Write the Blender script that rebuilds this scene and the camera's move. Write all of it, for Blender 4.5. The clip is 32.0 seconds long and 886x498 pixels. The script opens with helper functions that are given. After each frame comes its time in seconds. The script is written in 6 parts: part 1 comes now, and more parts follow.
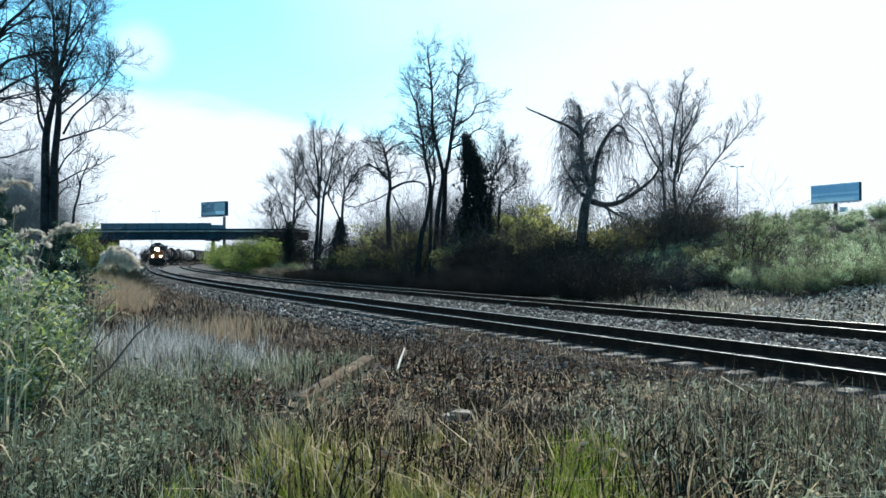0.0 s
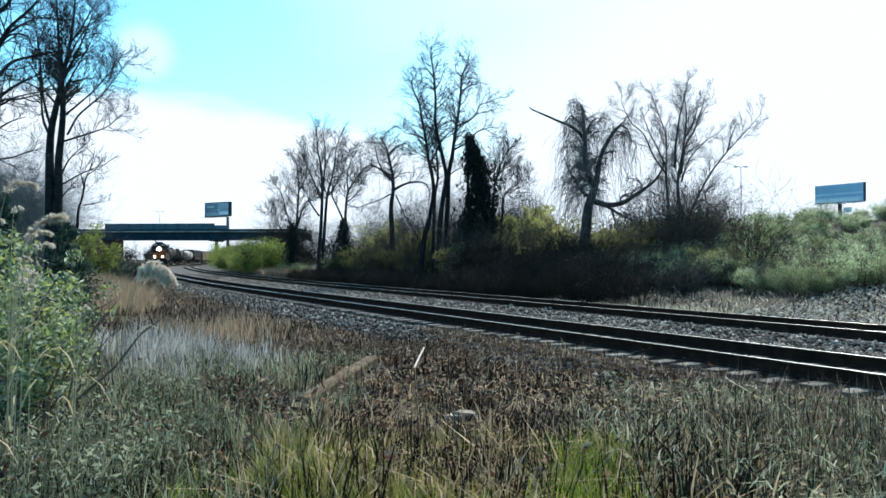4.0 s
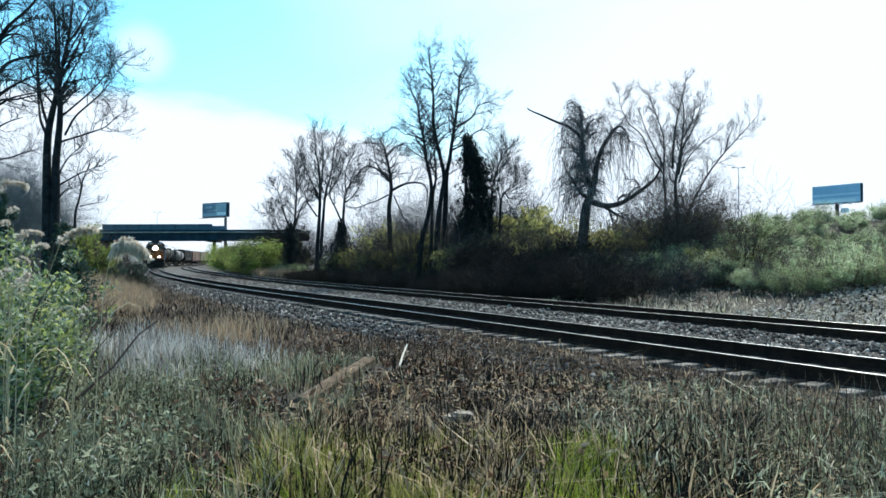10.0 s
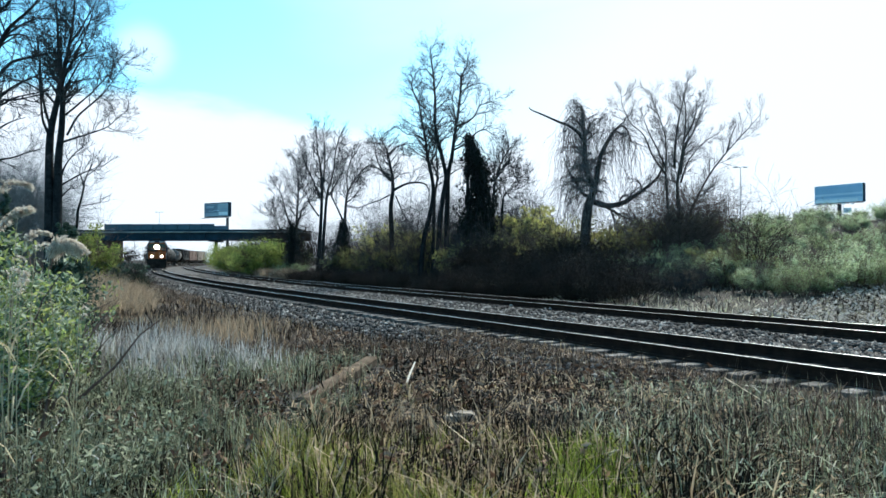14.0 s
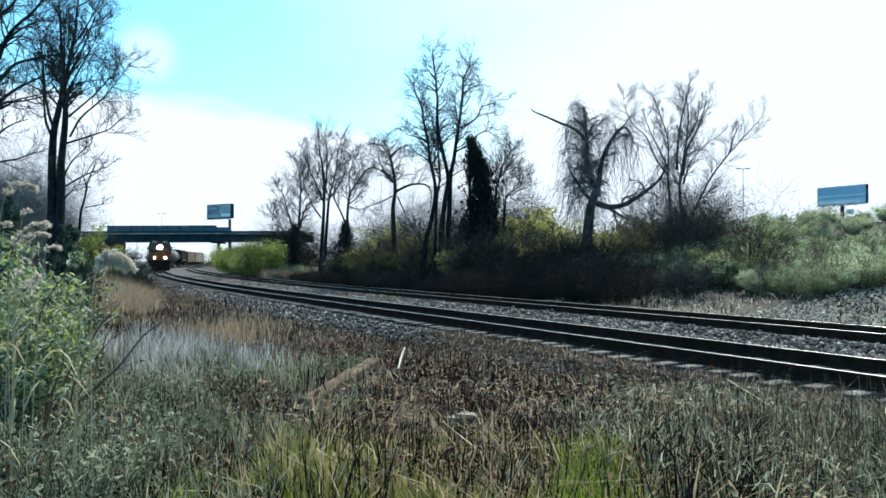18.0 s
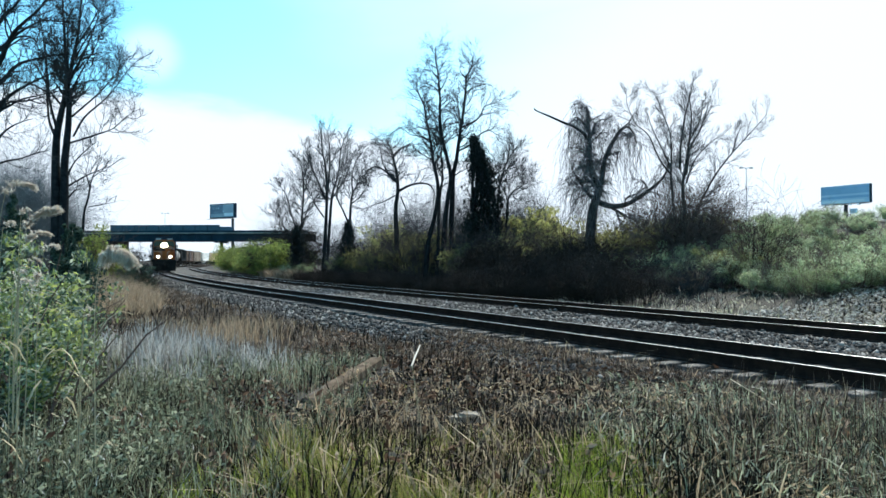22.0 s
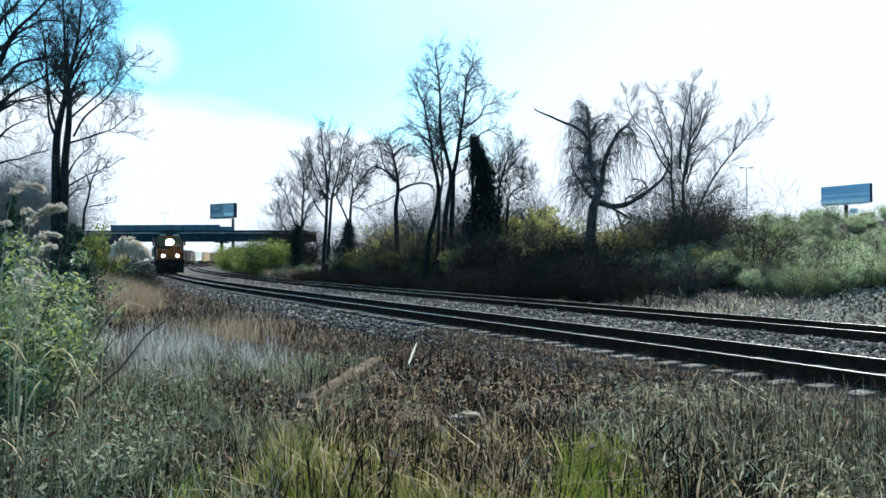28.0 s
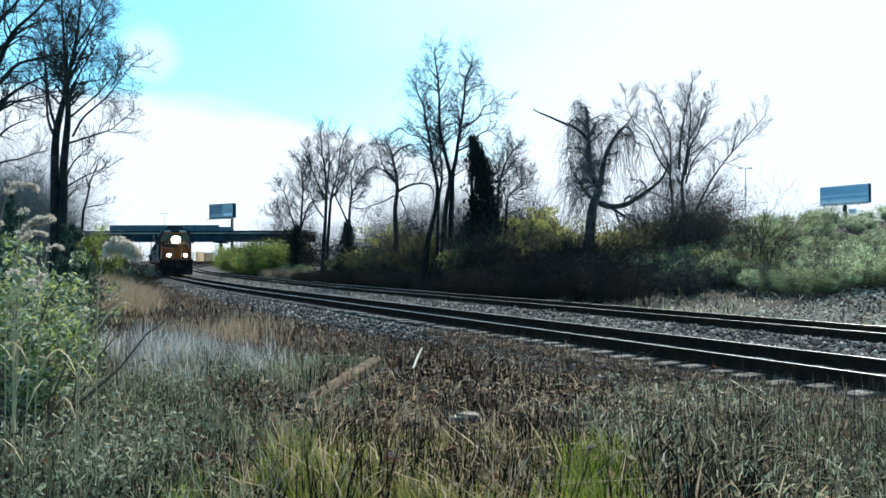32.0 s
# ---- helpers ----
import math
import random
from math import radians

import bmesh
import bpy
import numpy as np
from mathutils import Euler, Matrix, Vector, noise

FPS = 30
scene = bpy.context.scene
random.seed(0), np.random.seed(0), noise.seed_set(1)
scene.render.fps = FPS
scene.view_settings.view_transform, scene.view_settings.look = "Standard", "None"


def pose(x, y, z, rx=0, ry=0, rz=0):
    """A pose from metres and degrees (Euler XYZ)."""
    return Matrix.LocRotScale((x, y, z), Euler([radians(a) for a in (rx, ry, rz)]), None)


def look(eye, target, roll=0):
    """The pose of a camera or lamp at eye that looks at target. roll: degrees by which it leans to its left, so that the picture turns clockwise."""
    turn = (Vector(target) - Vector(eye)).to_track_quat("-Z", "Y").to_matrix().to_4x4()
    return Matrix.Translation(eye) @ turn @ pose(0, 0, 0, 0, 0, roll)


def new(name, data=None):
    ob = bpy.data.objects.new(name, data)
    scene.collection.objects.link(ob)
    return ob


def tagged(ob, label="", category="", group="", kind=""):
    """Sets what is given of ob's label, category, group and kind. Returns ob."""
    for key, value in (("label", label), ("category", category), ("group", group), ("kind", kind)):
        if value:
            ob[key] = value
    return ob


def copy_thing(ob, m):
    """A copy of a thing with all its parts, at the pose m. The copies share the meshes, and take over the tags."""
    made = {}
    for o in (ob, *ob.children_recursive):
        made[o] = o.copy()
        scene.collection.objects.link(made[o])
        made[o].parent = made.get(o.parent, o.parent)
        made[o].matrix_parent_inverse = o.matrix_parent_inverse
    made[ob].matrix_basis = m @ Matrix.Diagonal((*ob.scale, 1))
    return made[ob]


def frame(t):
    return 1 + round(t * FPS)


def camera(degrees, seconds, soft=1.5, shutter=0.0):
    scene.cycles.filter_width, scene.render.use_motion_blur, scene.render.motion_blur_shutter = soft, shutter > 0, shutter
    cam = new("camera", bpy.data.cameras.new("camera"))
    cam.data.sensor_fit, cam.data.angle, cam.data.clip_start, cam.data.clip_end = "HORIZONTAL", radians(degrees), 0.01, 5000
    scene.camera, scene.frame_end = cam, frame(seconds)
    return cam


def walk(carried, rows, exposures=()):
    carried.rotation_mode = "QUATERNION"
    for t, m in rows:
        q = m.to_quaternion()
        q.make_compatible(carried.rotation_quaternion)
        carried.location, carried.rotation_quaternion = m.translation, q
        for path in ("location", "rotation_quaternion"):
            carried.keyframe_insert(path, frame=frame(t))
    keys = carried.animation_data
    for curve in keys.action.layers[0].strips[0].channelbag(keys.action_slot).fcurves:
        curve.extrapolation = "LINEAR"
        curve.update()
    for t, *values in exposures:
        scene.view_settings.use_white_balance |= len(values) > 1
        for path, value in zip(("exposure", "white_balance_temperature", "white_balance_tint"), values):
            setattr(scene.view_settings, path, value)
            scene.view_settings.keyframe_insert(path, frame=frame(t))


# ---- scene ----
cam = camera(64.2, 32.0, soft=1.55)

# ---- the camera: a phone held still, with small drifts of the hand (seconds, pan, tilt) ----
PAN = """0 -5.1 0; 0.5 -3.9 1.5; 1 -1.2 .7; 1.5 1 .3; 2 1 1.5; 2.5 .3 .2; 3 -1.5 1.5; 3.5 .5 .5; 4.5 .6 1.2; 5.5 .7 2; 6 1.5 1.2;
6.5 1.4 3.1; 7 .8 1.8; 7.5 .8 1.3; 8 1.5 0; 8.5 .5 1.3; 9 0 0; 9.5 -4.6 2.7; 10 -3.1 1.8; 10.5 -3.1 2; 11 -1.2 1.9; 11.5 -1 1.9;
12 1.5 3.1; 12.5 1.5 1.2; 13 -.3 1.8; 13.5 -2.1 3.1; 14 0 1.5; 14.5 3.7 3.2; 15.5 3 3.5; 16.5 2 3.7; 17 2.4 3.4; 17.5 3.1 3.2;
18 3.9 4.1; 18.5 4.8 3.1; 19 3 3.1; 19.5 3.4 3.1; 20 1.4 3.1; 20.5 -1.6 2.9; 21 -2.7 3.1; 21.5 2.9 3.1; 22 8.7 3.1; 22.5 10.4 3.1;
23 10.7 3.1; 23.5 10.6 2.9; 24 10.6 2.9; 24.5 11.1 3.1; 25 11.6 3.1; 25.5 10.6 3.1; 26.5 9.3 3.1; 27.5 8.3 3.1; 28 9 2.9; 28.5 9 3.1;
29 9 3.1; 29.5 8.8 3.1; 30 9 3.1; 30.5 9.2 3.1; 31 9.7 3.1; 31.5 9 3.2; 32 7.5 3.4"""
EYE_Z = 1.42
STEP = 0.04584
drift = [[float(v) for v in row.split()] for row in PAN.split(";")]
walk(cam, [(t, pose(0, 0, EYE_Z, 90.825 + b * STEP, 0, a * STEP)) for t, a, b in drift], [(0.0, 0.69, 5640.0, 4.5), (32.0, 0.69, 5640.0, 4.5)])

# ---- sky and sun ----
SUN_AZ, SUN_EL = radians(24), radians(47)
SUN_DIR = Vector((math.sin(SUN_AZ) * math.cos(SUN_EL), math.cos(SUN_AZ) * math.cos(SUN_EL), math.sin(SUN_EL)))


def node(tree, kind, **inputs):
    n = tree.nodes.new(kind)
    for key, value in inputs.items():
        n.inputs[int(key[1:]) if key[0] == "_" and key[1:].isdigit() else key.replace("_", " ")].default_value = value
    return n


def maths(tree, op, a, b=None, c=None, clamp=False):
    n = tree.nodes.new("ShaderNodeMath")
    n.operation, n.use_clamp = op, clamp
    for i, v in enumerate((a, b, c)):
        if v is None:
            continue
        if isinstance(v, (int, float)):
            n.inputs[i].default_value = v
        else:
            tree.links.new(v, n.inputs[i])
    return n.outputs[0]


def mixed(tree, fac, a, b, blend="MIX"):
    n = tree.nodes.new("ShaderNodeMix")
    n.data_type, n.blend_type = "RGBA", blend
    for i, v in ((0, fac), (6, a), (7, b)):
        if isinstance(v, (int, float)):
            n.inputs[i].default_value = v
        elif isinstance(v, tuple):
            n.inputs[i].default_value = (*v, 1) if len(v) == 3 else v
        else:
            tree.links.new(v, n.inputs[i])
    return n.outputs[2]


def ramp(tree, value, low, high):
    n = tree.nodes.new("ShaderNodeMapRange")
    n.interpolation_type = "SMOOTHSTEP"
    n.inputs[1].default_value, n.inputs[2].default_value = low, high
    tree.links.new(value, n.inputs[0])
    return n.outputs[0]


def build_sky():
    world = bpy.data.worlds.new("sky")
    scene.world = world
    world.use_nodes = True
    tree = world.node_tree
    tree.nodes.clear()
    sky = tree.nodes.new("ShaderNodeTexSky")
    sky.sky_type, sky.sun_disc = "NISHITA", False
    sky.sun_elevation, sky.sun_rotation = SUN_EL, SUN_AZ
    sky.air_density, sky.dust_density, sky.ozone_density = 1.0, 0.6, 2.0
    co = tree.nodes.new("ShaderNodeTexCoord").outputs["Generated"]
    sep = tree.nodes.new("ShaderNodeSeparateXYZ")
    tree.links.new(co, sep.inputs[0])
    # soft bright cloud banks: one low in the sky, one thick veil round the sun
    noise_tex = node(tree, "ShaderNodeTexNoise", Scale=3.2, Detail=5.0, Roughness=0.5)
    stretch = node(tree, "ShaderNodeVectorMath")
    stretch.operation = "MULTIPLY"
    stretch.inputs[1].default_value = (1.0, 1.0, 3.0)
    tree.links.new(co, stretch.inputs[0])
    tree.links.new(stretch.outputs[0], noise_tex.inputs["Vector"])
    wob = maths(tree, "SUBTRACT", noise_tex.outputs[0], 0.5)
    edge = maths(tree, "ADD", sep.outputs[2], maths(tree, "MULTIPLY", wob, 0.16))
    side = maths(tree, "MULTIPLY", sep.outputs[0], 0.06)
    bank = ramp(tree, maths(tree, "ADD", edge, side), 0.203, 0.163)
    dot = node(tree, "ShaderNodeVectorMath")
    dot.operation = "DOT_PRODUCT"
    dot.inputs[1].default_value = SUN_DIR
    tree.links.new(co, dot.inputs[0])
    veil = ramp(tree, maths(tree, "ADD", dot.outputs["Value"], maths(tree, "MULTIPLY", wob, 0.12)), 0.73, 0.95)
    puff_dot = node(tree, "ShaderNodeVectorMath")
    puff_dot.operation = "DOT_PRODUCT"
    puff_dot.inputs[1].default_value = (-0.3775, 0.8878, 0.2637)
    tree.links.new(co, puff_dot.inputs[0])
    puff = maths(tree, "MULTIPLY", ramp(tree, maths(tree, "ADD", puff_dot.outputs["Value"], maths(tree, "MULTIPLY", wob, 0.0012)), 0.9988, 1.0001), 0.8)
    bank = maths(tree, "MAXIMUM", bank, maths(tree, "MULTIPLY", puff, puff))
    ahead = ramp(tree, sep.outputs[1], -0.15, 0.45)
    cover = maths(tree, "MULTIPLY", maths(tree, "MAXIMUM", maths(tree, "MAXIMUM", bank, veil), ramp(tree, maths(tree, "SUBTRACT", sep.outputs[0], edge), -0.44, 0.02), clamp=True), ahead, clamp=True)
    tint = mixed(tree, 1.0, sky.outputs[0], (0.80, 1.18, 1.035), "MULTIPLY")
    lit = mixed(tree, 1.0, tint, (2.26, 2.26, 2.26), "MULTIPLY")
    col = mixed(tree, cover, lit, (9.8, 9.9, 10.0))
    back = node(tree, "ShaderNodeBackground", Strength=0.070)
    tree.links.new(col, back.inputs["Color"])
    out = tree.nodes.new("ShaderNodeOutputWorld")
    tree.links.new(back.outputs[0], out.inputs[0])


build_sky()
sun = new("sun", bpy.data.lights.new("sun", "SUN"))
sun.data.energy, sun.data.angle, sun.data.color = 5.0, radians(0.6), (1.0, 0.89, 0.72)
sun.matrix_world = look(SUN_DIR * 100, (0, 0, 0))


# ---- materials ----
def surface(name, a, b, scale=4.0, rough=0.8, metal=0.0, bump=0.3, fine=40.0, local=False, glow=None, stain=None, depth=0.01, island=0.0, each=0.0, spec=0.5):
    """Two tones in patches and a fine grain, with relief. island, each: how far pieces differ in brightness."""
    m = bpy.data.materials.new(name)
    m.use_nodes = True
    t = m.node_tree
    bsdf = t.nodes["Principled BSDF"]
    bsdf.inputs["Roughness"].default_value, bsdf.inputs["Metallic"].default_value = rough, metal
    bsdf.inputs["Specular IOR Level"].default_value = spec
    if local:
        co = t.nodes.new("ShaderNodeTexCoord").outputs["Object"]
    else:
        co = t.nodes.new("ShaderNodeNewGeometry").outputs["Position"]
    big = node(t, "ShaderNodeTexNoise", Scale=scale, Detail=6.0, Roughness=0.6)
    small = node(t, "ShaderNodeTexNoise", Scale=fine, Detail=3.0, Roughness=0.65)
    for n in (big, small):
        t.links.new(co, n.inputs["Vector"])
    col = mixed(t, ramp(t, big.outputs[0], 0.36, 0.66), a, b)
    if stain:
        patch = node(t, "ShaderNodeTexNoise", Scale=scale * 0.35, Detail=4.0)
        t.links.new(co, patch.inputs["Vector"])
        col = mixed(t, ramp(t, patch.outputs[0], 0.52, 0.68), col, stain)
    grain = maths(t, "MULTIPLY_ADD", small.outputs[0], 0.9, 0.55)
    grey = t.nodes.new("ShaderNodeCombineColor")
    for i in range(3):
        t.links.new(grain, grey.inputs[i])
    col = mixed(t, 0.75, col, grey.outputs[0], "MULTIPLY")
    for amount, socket in ((island, "Random Per Island"), (each, "Random")):
        if amount:
            src = t.nodes.new("ShaderNodeNewGeometry" if socket[-1] == "d" else "ShaderNodeObjectInfo").outputs[socket]
            v = maths(t, "MULTIPLY_ADD", src, 2 * amount, 1 - amount)
            g = t.nodes.new("ShaderNodeCombineColor")
            for i in range(3):
                t.links.new(v, g.inputs[i])
            col = mixed(t, 1.0, col, g.outputs[0], "MULTIPLY")
    t.links.new(col, bsdf.inputs["Base Color"])
    rg = maths(t, "MULTIPLY_ADD", small.outputs[0], 0.25, rough - 0.12, clamp=True)
    t.links.new(rg, bsdf.inputs["Roughness"])
    if bump:
        bn = node(t, "ShaderNodeBump", Strength=bump, Distance=depth)
        t.links.new(small.outputs[0], bn.inputs["Height"])
        t.links.new(bn.outputs[0], bsdf.inputs["Normal"])
    if glow:
        bsdf.inputs["Emission Color"].default_value = (*glow[:3], 1)
        bsdf.inputs["Emission Strength"].default_value = glow[3]
    return m


def leafy(name, tones, through_light=0.4, rough=0.6):
    """Thin plant matter that lets some light through; every blade takes one of the tones."""
    m = bpy.data.materials.new(name)
    m.use_nodes = True
    t = m.node_tree
    t.nodes.clear()
    rnd = t.nodes.new("ShaderNodeNewGeometry")
    cr = t.nodes.new("ShaderNodeValToRGB")
    el = cr.color_ramp.elements
    for i, c in enumerate(tones):
        e = el[i] if i < 2 else el.new(i / (len(tones) - 1))
        e.position, e.color = i / (len(tones) - 1), (*c, 1)
    t.links.new(rnd.outputs["Random Per Island"], cr.inputs[0])
    patch = node(t, "ShaderNodeTexNoise", Scale=0.7, Detail=4.0)
    t.links.new(rnd.outputs["Position"], patch.inputs["Vector"])
    v = maths(t, "MULTIPLY_ADD", patch.outputs[0], 1.1, 0.45)
    g = t.nodes.new("ShaderNodeCombineColor")
    for i in range(3):
        t.links.new(v, g.inputs[i])
    col = mixed(t, 1.0, cr.outputs[0], g.outputs[0], "MULTIPLY")
    bsdf = node(t, "ShaderNodeBsdfPrincipled", Roughness=rough)
    bsdf.inputs["Specular IOR Level"].default_value = 0.1
    tr = t.nodes.new("ShaderNodeBsdfTranslucent")
    t.links.new(col, bsdf.inputs["Base Color"])
    t.links.new(col, tr.inputs["Color"])
    mx = node(t, "ShaderNodeMixShader", Fac=through_light)
    t.links.new(bsdf.outputs[0], mx.inputs[1])
    t.links.new(tr.outputs[0], mx.inputs[2])
    out = t.nodes.new("ShaderNodeOutputMaterial")
    t.links.new(mx.outputs[0], out.inputs[0])
    return m


def glass(name, tint=(0.02, 0.025, 0.03)):
    m = bpy.data.materials.new(name)
    m.use_nodes = True
    b = m.node_tree.nodes["Principled BSDF"]
    b.inputs["Base Color"].default_value = (*tint, 1)
    b.inputs["Roughness"].default_value = 0.06
    b.inputs["Specular IOR Level"].default_value = 0.25
    return m


M = {
    # darker than dry soil, so gaps between weeds hold shade in the colour
    "soil": surface("soil", (0.014, 0.011, 0.008), (0.038, 0.029, 0.021), 0.5, 0.95, bump=0.8, fine=9.0, stain=(0.055, 0.055, 0.026), depth=0.08),
    "ballast": surface("ballast", (0.032, 0.029, 0.027), (0.075, 0.069, 0.064), 0.8, 0.95, bump=1.0, fine=26.0, stain=(0.07, 0.062, 0.055), depth=0.05),
    "stone": leafy("stone", ((0.018, 0.016, 0.015), (0.048, 0.044, 0.041), (0.028, 0.026, 0.025), (0.13, 0.122, 0.115), (0.065, 0.06, 0.056), (0.34, 0.315, 0.285)), 0.0, 0.9),
    "rail_side": surface("rail_side", (0.016, 0.011, 0.009), (0.03, 0.019, 0.014), 5.0, 0.95, 0.0, fine=70.0, spec=0.05),
    "rail_top": surface("rail_top", (0.60, 0.60, 0.60), (0.72, 0.72, 0.71), 3.0, 0.30, 1.0, bump=0.05, fine=80.0),
    "tie": surface("tie", (0.018, 0.016, 0.015), (0.14, 0.127, 0.115), 5.0, 0.85, bump=0.6, fine=35.0, each=0.5, spec=0.4),
    "bark": surface("bark", (0.010, 0.011, 0.013), (0.026, 0.027, 0.029), 3.0, 0.95, bump=0.8, fine=18.0, depth=0.03, spec=0.1),
    "bark_grey": surface("bark_grey", (0.04, 0.036, 0.036), (0.09, 0.075, 0.07), 3.0, 0.95, bump=0.8, fine=18.0, depth=0.03, spec=0.1),
    # paler than the other twigs: distance haze is put into the colour
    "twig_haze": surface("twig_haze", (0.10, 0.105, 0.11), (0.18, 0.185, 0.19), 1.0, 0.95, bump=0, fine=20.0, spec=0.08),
    # near-black twigs: deep shade in the brush is put into the colour
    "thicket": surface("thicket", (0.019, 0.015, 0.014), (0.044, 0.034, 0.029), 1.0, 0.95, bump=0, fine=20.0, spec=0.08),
    "twig_vine": surface("twig_vine", (0.09, 0.082, 0.085), (0.19, 0.165, 0.165), 1.0, 0.95, bump=0, fine=20.0, spec=0.08),
    "twig": surface("twig", (0.026, 0.028, 0.031), (0.052, 0.054, 0.058), 1.0, 0.95, bump=0, fine=20.0, spec=0.08),
    "twig_red": surface("twig_red", (0.095, 0.064, 0.055), (0.15, 0.105, 0.09), 1.0, 0.95, bump=0, fine=20.0, spec=0.08),
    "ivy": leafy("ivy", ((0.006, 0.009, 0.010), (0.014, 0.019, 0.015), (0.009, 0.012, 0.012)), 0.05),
    "cedar": leafy("cedar", ((0.022, 0.042, 0.034), (0.05, 0.078, 0.055), (0.10, 0.13, 0.10)), 0.2),
    "bush": leafy("bush", ((0.045, 0.075, 0.022), (0.10, 0.15, 0.04), (0.15, 0.18, 0.07), (0.06, 0.09, 0.035)), 0.45),
    # bank leaves raised in tone; the glare over the bank is in the colour
    "bush_pale_glare": leafy("bush_pale_glare", ((0.28, 0.37, 0.19), (0.50, 0.58, 0.35), (0.16, 0.23, 0.11), (0.65, 0.69, 0.50), (0.10, 0.14, 0.07)), 0.62),
    "bush_mid": leafy("bush_mid", ((0.17, 0.24, 0.11), (0.34, 0.41, 0.21), (0.08, 0.12, 0.055), (0.48, 0.51, 0.32), (0.05, 0.075, 0.04)), 0.6),
    "spring": leafy("spring", ((0.36, 0.37, 0.11), (0.52, 0.50, 0.20), (0.25, 0.27, 0.08)), 0.68),
    "olive": leafy("olive", ((0.17, 0.175, 0.06), (0.29, 0.28, 0.11), (0.11, 0.12, 0.045), (0.22, 0.20, 0.10)), 0.6),
    "lime": leafy("lime", ((0.17, 0.23, 0.05), (0.31, 0.36, 0.10), (0.10, 0.14, 0.04), (0.24, 0.27, 0.07)), 0.55),
    "fresh": leafy("fresh", ((0.08, 0.13, 0.015), (0.23, 0.33, 0.03), (0.37, 0.42, 0.08), (0.14, 0.16, 0.05), (0.05, 0.06, 0.02)), 0.5),
    # leaf tones kept near black to stand in for deep shade
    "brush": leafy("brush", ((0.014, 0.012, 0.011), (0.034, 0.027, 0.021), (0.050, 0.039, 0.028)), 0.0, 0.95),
    "dry": leafy("dry", ((0.024, 0.016, 0.011), (0.14, 0.094, 0.055), (0.39, 0.29, 0.175), (0.042, 0.028, 0.019), (0.56, 0.45, 0.30)), 0.3),
    "dull": leafy("dull", ((0.016, 0.012, 0.009), (0.075, 0.052, 0.038), (0.18, 0.135, 0.10), (0.03, 0.022, 0.016), (0.36, 0.275, 0.205)), 0.2),
    # stems and scraps darkened past their own tone to stand for shadow
    "dark_stem_shade": leafy("dark_stem_shade", ((0.006, 0.005, 0.004), (0.014, 0.011, 0.008), (0.036, 0.027, 0.019)), 0.0),
    "tan": leafy("tan", ((0.26, 0.195, 0.13), (0.44, 0.34, 0.235), (0.15, 0.115, 0.08), (0.34, 0.27, 0.18)), 0.4),
    "pale": leafy("pale", ((0.42, 0.41, 0.39), (0.62, 0.61, 0.58), (0.24, 0.23, 0.21), (0.14, 0.13, 0.12)), 0.35),
    # straw tones raised so that the bank carries glare in its colour
    "straw": leafy("straw", ((0.50, 0.47, 0.37), (0.70, 0.67, 0.55), (0.28, 0.26, 0.19), (0.40, 0.43, 0.27)), 0.45),
    "grass": leafy("grass", ((0.07, 0.09, 0.02), (0.21, 0.23, 0.045), (0.30, 0.31, 0.08), (0.30, 0.27, 0.11), (0.10, 0.115, 0.03)), 0.5),
    "sage": leafy("sage", ((0.05, 0.062, 0.04), (0.20, 0.23, 0.145), (0.40, 0.42, 0.30), (0.10, 0.105, 0.065), (0.035, 0.04, 0.028)), 0.45),
    "briar": leafy("briar", ((0.05, 0.085, 0.05), (0.16, 0.21, 0.13), (0.46, 0.50, 0.38), (0.04, 0.062, 0.04), (0.40, 0.44, 0.14), (0.18, 0.25, 0.09)), 0.5),
    "dead_leaf": leafy("dead_leaf", ((0.025, 0.015, 0.011), (0.11, 0.064, 0.042), (0.27, 0.18, 0.12), (0.04, 0.023, 0.017), (0.46, 0.36, 0.26)), 0.25),
    "bleached": leafy("bleached", ((0.38, 0.28, 0.165), (0.60, 0.48, 0.32), (0.22, 0.15, 0.085)), 0.35),
    "plume": leafy("plume", ((0.44, 0.36, 0.28), (0.66, 0.58, 0.49), (0.84, 0.79, 0.71), (0.34, 0.27, 0.20)), 0.5),
    "reed": leafy("reed", ((0.38, 0.31, 0.19), (0.46, 0.40, 0.27)), 0.3),
    "steel_blue": surface("steel_blue", (0.008, 0.021, 0.036), (0.014, 0.034, 0.056), 0.4, 0.7, 0.0, bump=0.1, fine=6.0, spec=0.15),
    "screen": surface("screen", (0.018, 0.050, 0.080), (0.028, 0.068, 0.105), 0.4, 0.6, bump=0.1, fine=6.0),
    "concrete": surface("concrete", (0.20, 0.195, 0.185), (0.30, 0.29, 0.275), 0.6, 0.9, bump=0.3, fine=9.0, stain=(0.14, 0.13, 0.12)),
    # darker copy of concrete; the shade under the bridge is in the colour
    "concrete_shaded": surface("concrete_shaded", (0.018, 0.018, 0.018), (0.036, 0.035, 0.034), 0.6, 0.95, bump=0.3, fine=9.0, spec=0.1),
    "galv": surface("galv", (0.30, 0.31, 0.32), (0.40, 0.41, 0.42), 2.0, 0.5, 0.6, bump=0.1),
    "pole_dark": surface("pole_dark", (0.05, 0.05, 0.055), (0.08, 0.08, 0.085), 1.0, 0.7, 0.3),
    "board_blue": surface("board_blue", (0.25, 0.39, 0.56), (0.30, 0.44, 0.62), 0.3, 0.5, bump=0.0),
    "board_pale": surface("board_pale", (0.44, 0.55, 0.68), (0.50, 0.61, 0.73), 0.3, 0.5, bump=0.0),
    # darker copies of blue and pale: shade on the backlit board as colour
